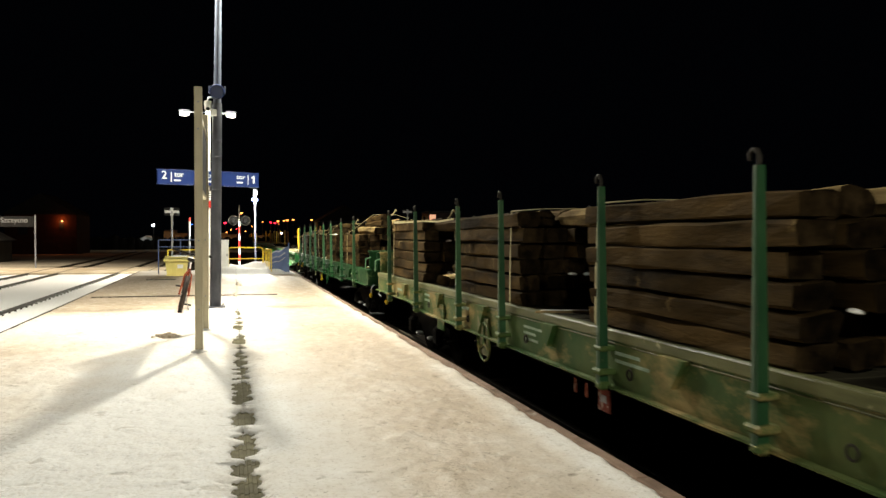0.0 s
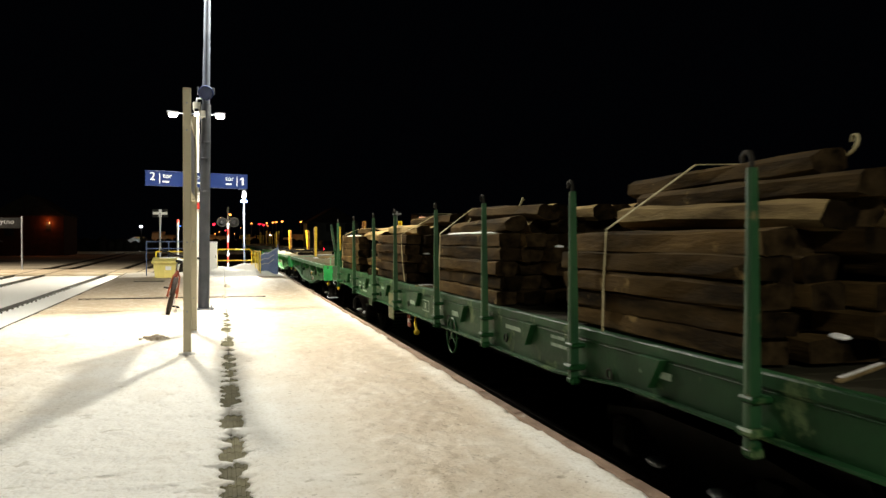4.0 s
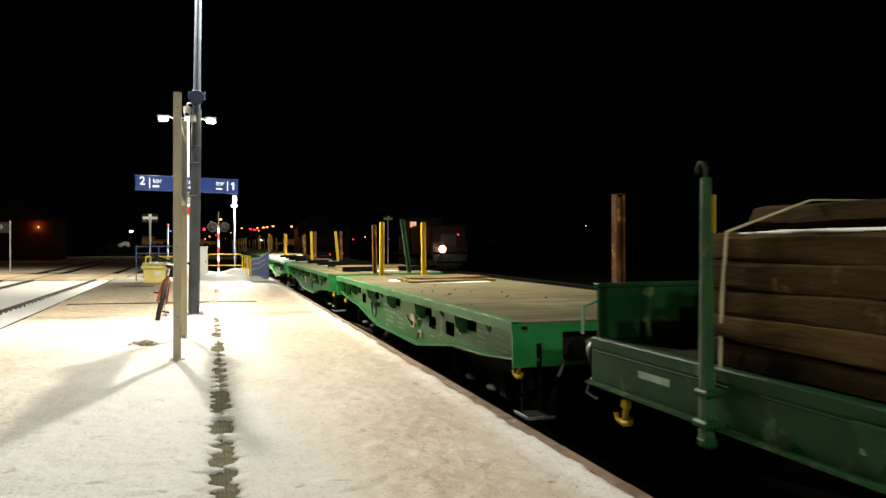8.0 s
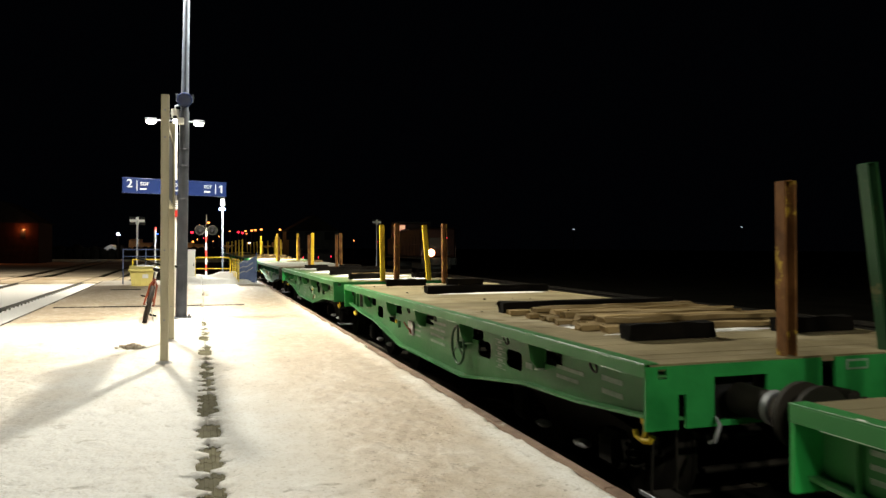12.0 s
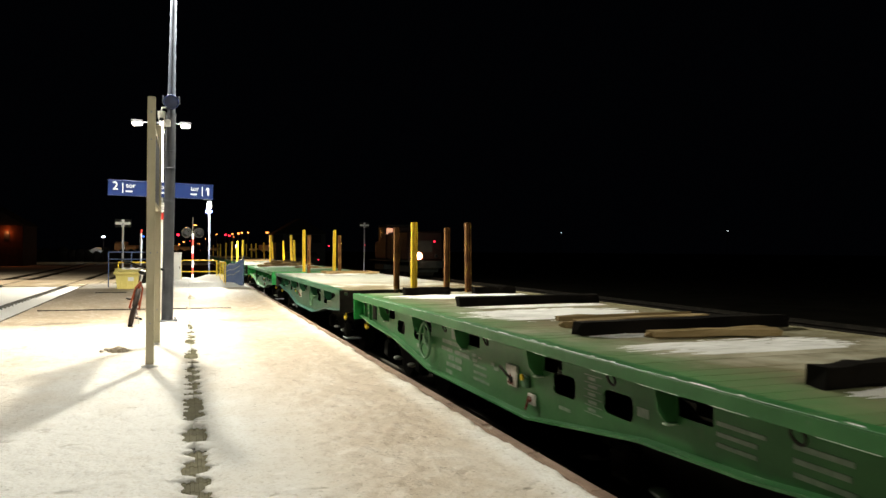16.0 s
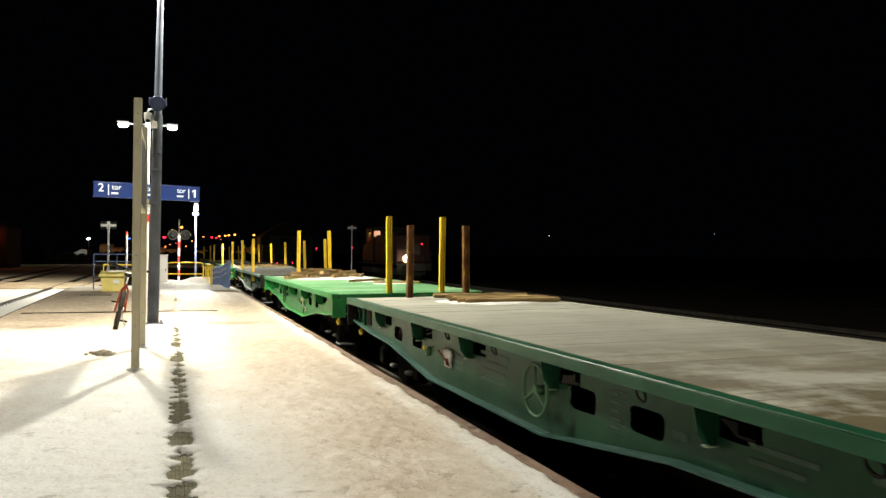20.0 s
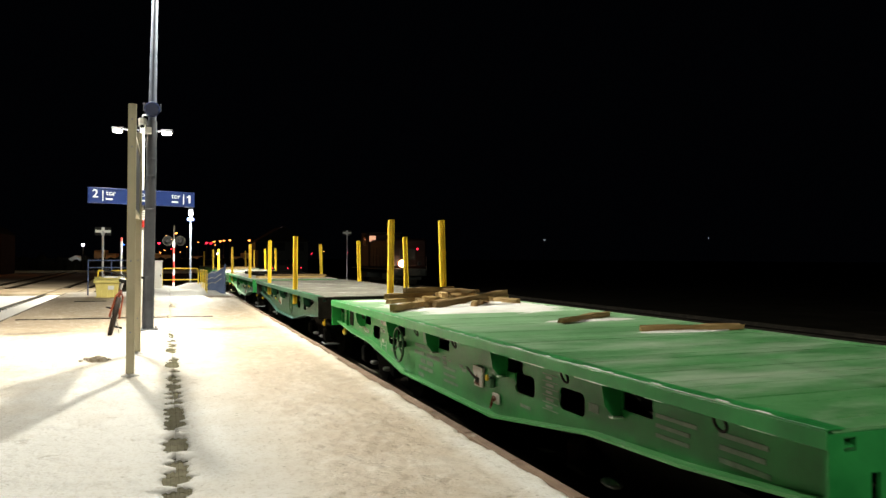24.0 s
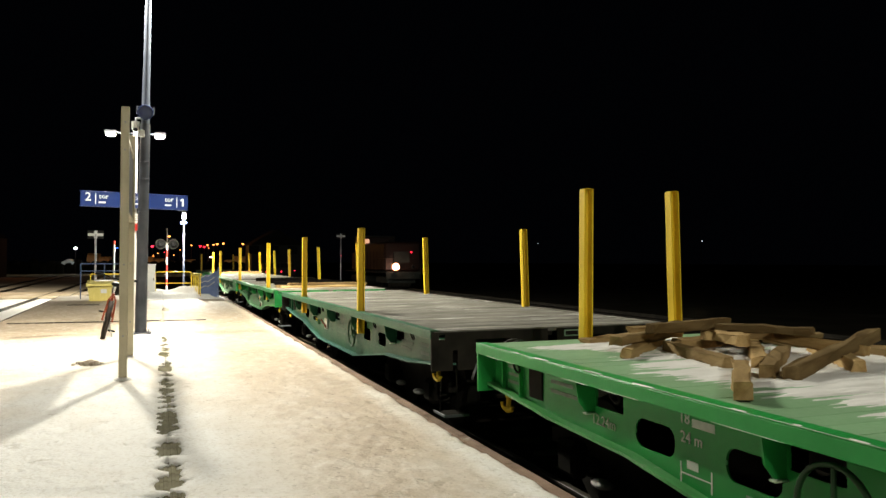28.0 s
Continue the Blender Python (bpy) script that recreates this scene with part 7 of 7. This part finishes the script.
def build_distance():
    build_locomotive()
    # lights round the level crossing and the street
    Y = 150.0
    k = Y / 1378.0
    for px, up, m, r in ((62, 25, LAMP_RED, 0.35), (69, 24, LAMP_RED, 0.35), (74, 27, LAMP_ORANGE, 0.28), (84, 28, LAMP_ORANGE, 0.3), (90, 29, LAMP_ORANGE, 0.3),
                         (100, 30, LAMP_ORANGE, 0.34), (132, 30, LAMP_ORANGE, 0.34), (13, 41, LAMP_ORANGE, 0.36), (8, 30, LAMP_ORANGE, 0.2), (-14, 24, LAMP_RED, 0.42),
                         (-34, 21, LAMP_RED, 0.3), (-68, 21, LAMP_BLUE, 0.3), (48, 26, LAMP_ORANGE, 0.18), (-2, 36, LAMP_ORANGE, 0.22), (240, 8, LAMP_RED, 0.25),
                         (262, 12, LAMP_ORANGE, 0.2), (305, 10, LAMP_RED, 0.2), (80, 7, LAMP_HEAD, 0.28), (76, 22, LAMP_ORANGE, 0.15), (30, 18, LAMP_ORANGE, 0.15),
                         (5, 14, LAMP_RED, 0.15), (-5, 12, LAMP_ORANGE, 0.16), (-12, 8, LAMP_ORANGE, 0.2), (20, 9, LAMP_ORANGE, 0.14), (214, 6, LAMP_ORANGE, 0.14)):
        street_lamp(px * k, Y, 1.55 + up * k, m, 0.62 * r, "distant lamp glowing over the road")
    # road with lit orange kerb
    sh = Shape().prism([(118.0, -0.40), (150.0, -0.40), (150.0, -0.8), (118.0, -0.8)], -40, 12, 0)
    tagged(part("road", sh, CROSSING), "distant lit road across the tracks", "", "", "structure")
    point_lamp("street_light", 3.0, 128, 5.5, 360, (1.0, 0.42, 0.10), 0.3)
    point_lamp("street_light", 9.0, 132, 5.5, 200, (1.0, 0.42, 0.10), 0.3)
    point_lamp("street_light", -7.0, 128, 5.0, 260, (1.0, 0.42, 0.10), 0.3)
    for i in range(16):
        if wave(i * 0.9, 4.4) > -0.2:
            top = 2.0 + 1.6 * wave(i * 1.7, 2.2)
            sh = Shape().prism([(136.0, -0.7), (138.5, top - 0.3), (140.0, top), (146.0, top), (146.0, -0.7)], -13 + 1.7 * i, -11.4 + 1.7 * i, 0)
            tagged(part("embankment", sh, CROSSING), "low bank lit orange by the street lamps", "", "", "structure")
    # added to cover the bank's lit foot, so that it stays black
    sh = Shape()
    for i in range(40):
        sh.ball((-32 + 1.15 * i, 124, 0.2), 1.0, 0.7, 1.35 + 0.5 * wave(i * 0.8, 9.0), 9, 6)
    tagged(part("hedge", sh, GROUND), "dark low mass added in front of the lit bank", "hedge", "", "stuff")
    # brick house with an orange lamp on its wall
    house("brick_house", -22.6, 104, 8, 9, 5.0, BRICK_WALL, "brick house lit by an orange wall lamp", [(2.3, 3.75, 0.40, 1.0, None), (-2.0, 3.2, 0.9, 1.2, None)])
    point_lamp("wall_light", -20.25, 103.62, 3.45, 95, (1.0, 0.25, 0.06), 0.05)
    # white yard light over a snowy roof
    street_lamp(-11.45, 122, 3.3, LAMP_COLD, 0.2, "distant white yard lamp")
    h = house("shed", -12.6, 124, 2.4, 5, 1.6, PLASTER, "low shed with a snowy roof under a white lamp", [])
    part("roof_snow", Shape().prism([(-1.5, 1.66), (1.5, 1.66), (0, 1.72 + 2.4 * 0.32)], -0.4, 5.4, 1), SNOW_CLEAN, h)
    point_lamp("yard_light", -11.45, 121.5, 3.3, 22, (0.85, 0.93, 1.0), 0.2)
    h = house("shed", -20.1, 72, 2.5, 4, 1.9, PLASTER, "pale low shed with a snowy roof beside the tracks", [(-0.2, 1.0, 0.6, 1.4, None)])
    part("roof_snow", Shape().prism([(-1.58, 1.96), (1.58, 1.96), (0, 2.02 + 2.5 * 0.32)], -0.4, 4.4, 1), ROOF_SNOW, h)
    # building, van and car behind the train
    house("station_house", 15.5, 112, 7, 9, 4.6, LOCO_DARK, "dim plastered house behind the railway yard", [(-3.2, 3.9, 1.2, 1.0, None), (-0.5, 3.9, 1.2, 1.0, None), (2.2, 3.9, 1.2, 1.0, None)])
    for x, y, lab in ((11.3, 84.0, "parked dark van with its tail lamps lit"), (14.0, 92.0, "dark car with its lamps lit")):
        thing = empty("van", x, y, -0.72)
        tagged(thing, lab, "van")
        part("body", Shape().box((0, 2.3, 1.05), (1.9, 4.6, 1.1), None, 0.15), LOCO_DARK, thing)
        top = part("cabin", Shape().box((0, 2.6, 1.75), (1.75, 3.4, 0.7), None, 0.18), LOCO_DARK, thing)
        part("rear_window", Shape().box((0, 0.88, 1.78), (1.4, 0.03, 0.42), None, 0.01), GLASS, top)
        for s in (-0.8, 0.8):
            part("tail_lamp", Shape().box((s, -0.01, 1.15), (0.10, 0.05, 0.12), None, 0.02), LAMP_RED, thing)
            for yy in (0.8, 3.8):
                wh = part("wheel", Shape().rod((s - 0.1, yy, 0.34), (s + 0.1, yy, 0.34), 0.34, n=18), BLACK, thing)
                part("rim", Shape().rod((s - 0.11, yy, 0.34), (s + 0.11, yy, 0.34), 0.19, n=14), CHROME, wh)
    # far lamps to the right
    street_lamp(76.0, 150, 5.6, LAMP_FAINT, 0.09, "tiny distant cold lamp")
    street_lamp(158.0, 200, 8.3, LAMP_FAINT, 0.12, "tiny distant cold lamp")


build_distance()


# ---- what moves ----
def train_at(t):
    k = max(0.0, min(t * 2, len(TRAIN_WAY) - 1.0))
    i = min(int(k), len(TRAIN_WAY) - 2)
    return TRAIN_WAY[i] + (TRAIN_WAY[i + 1] - TRAIN_WAY[i]) * (k - i)


def motions():
    """The train rolls towards the camera and slows down; its wheels turn."""
    for thing, lead, offset in MOVING:
        rows = [(0.5 * i, pose(TRACK_TRAIN, lead - s, RAIL_Z, 0, -0.6, 0) @ offset) for i, s in enumerate(TRAIN_WAY)]
        walk(thing, rows)
    for wheels, u in ROLLING:
        walk(wheels, [(0.16 * i, pose(0, u, 0.46, math.degrees(train_at(0.16 * i) / 0.46), 0, 0)) for i in range(176)])


motions()
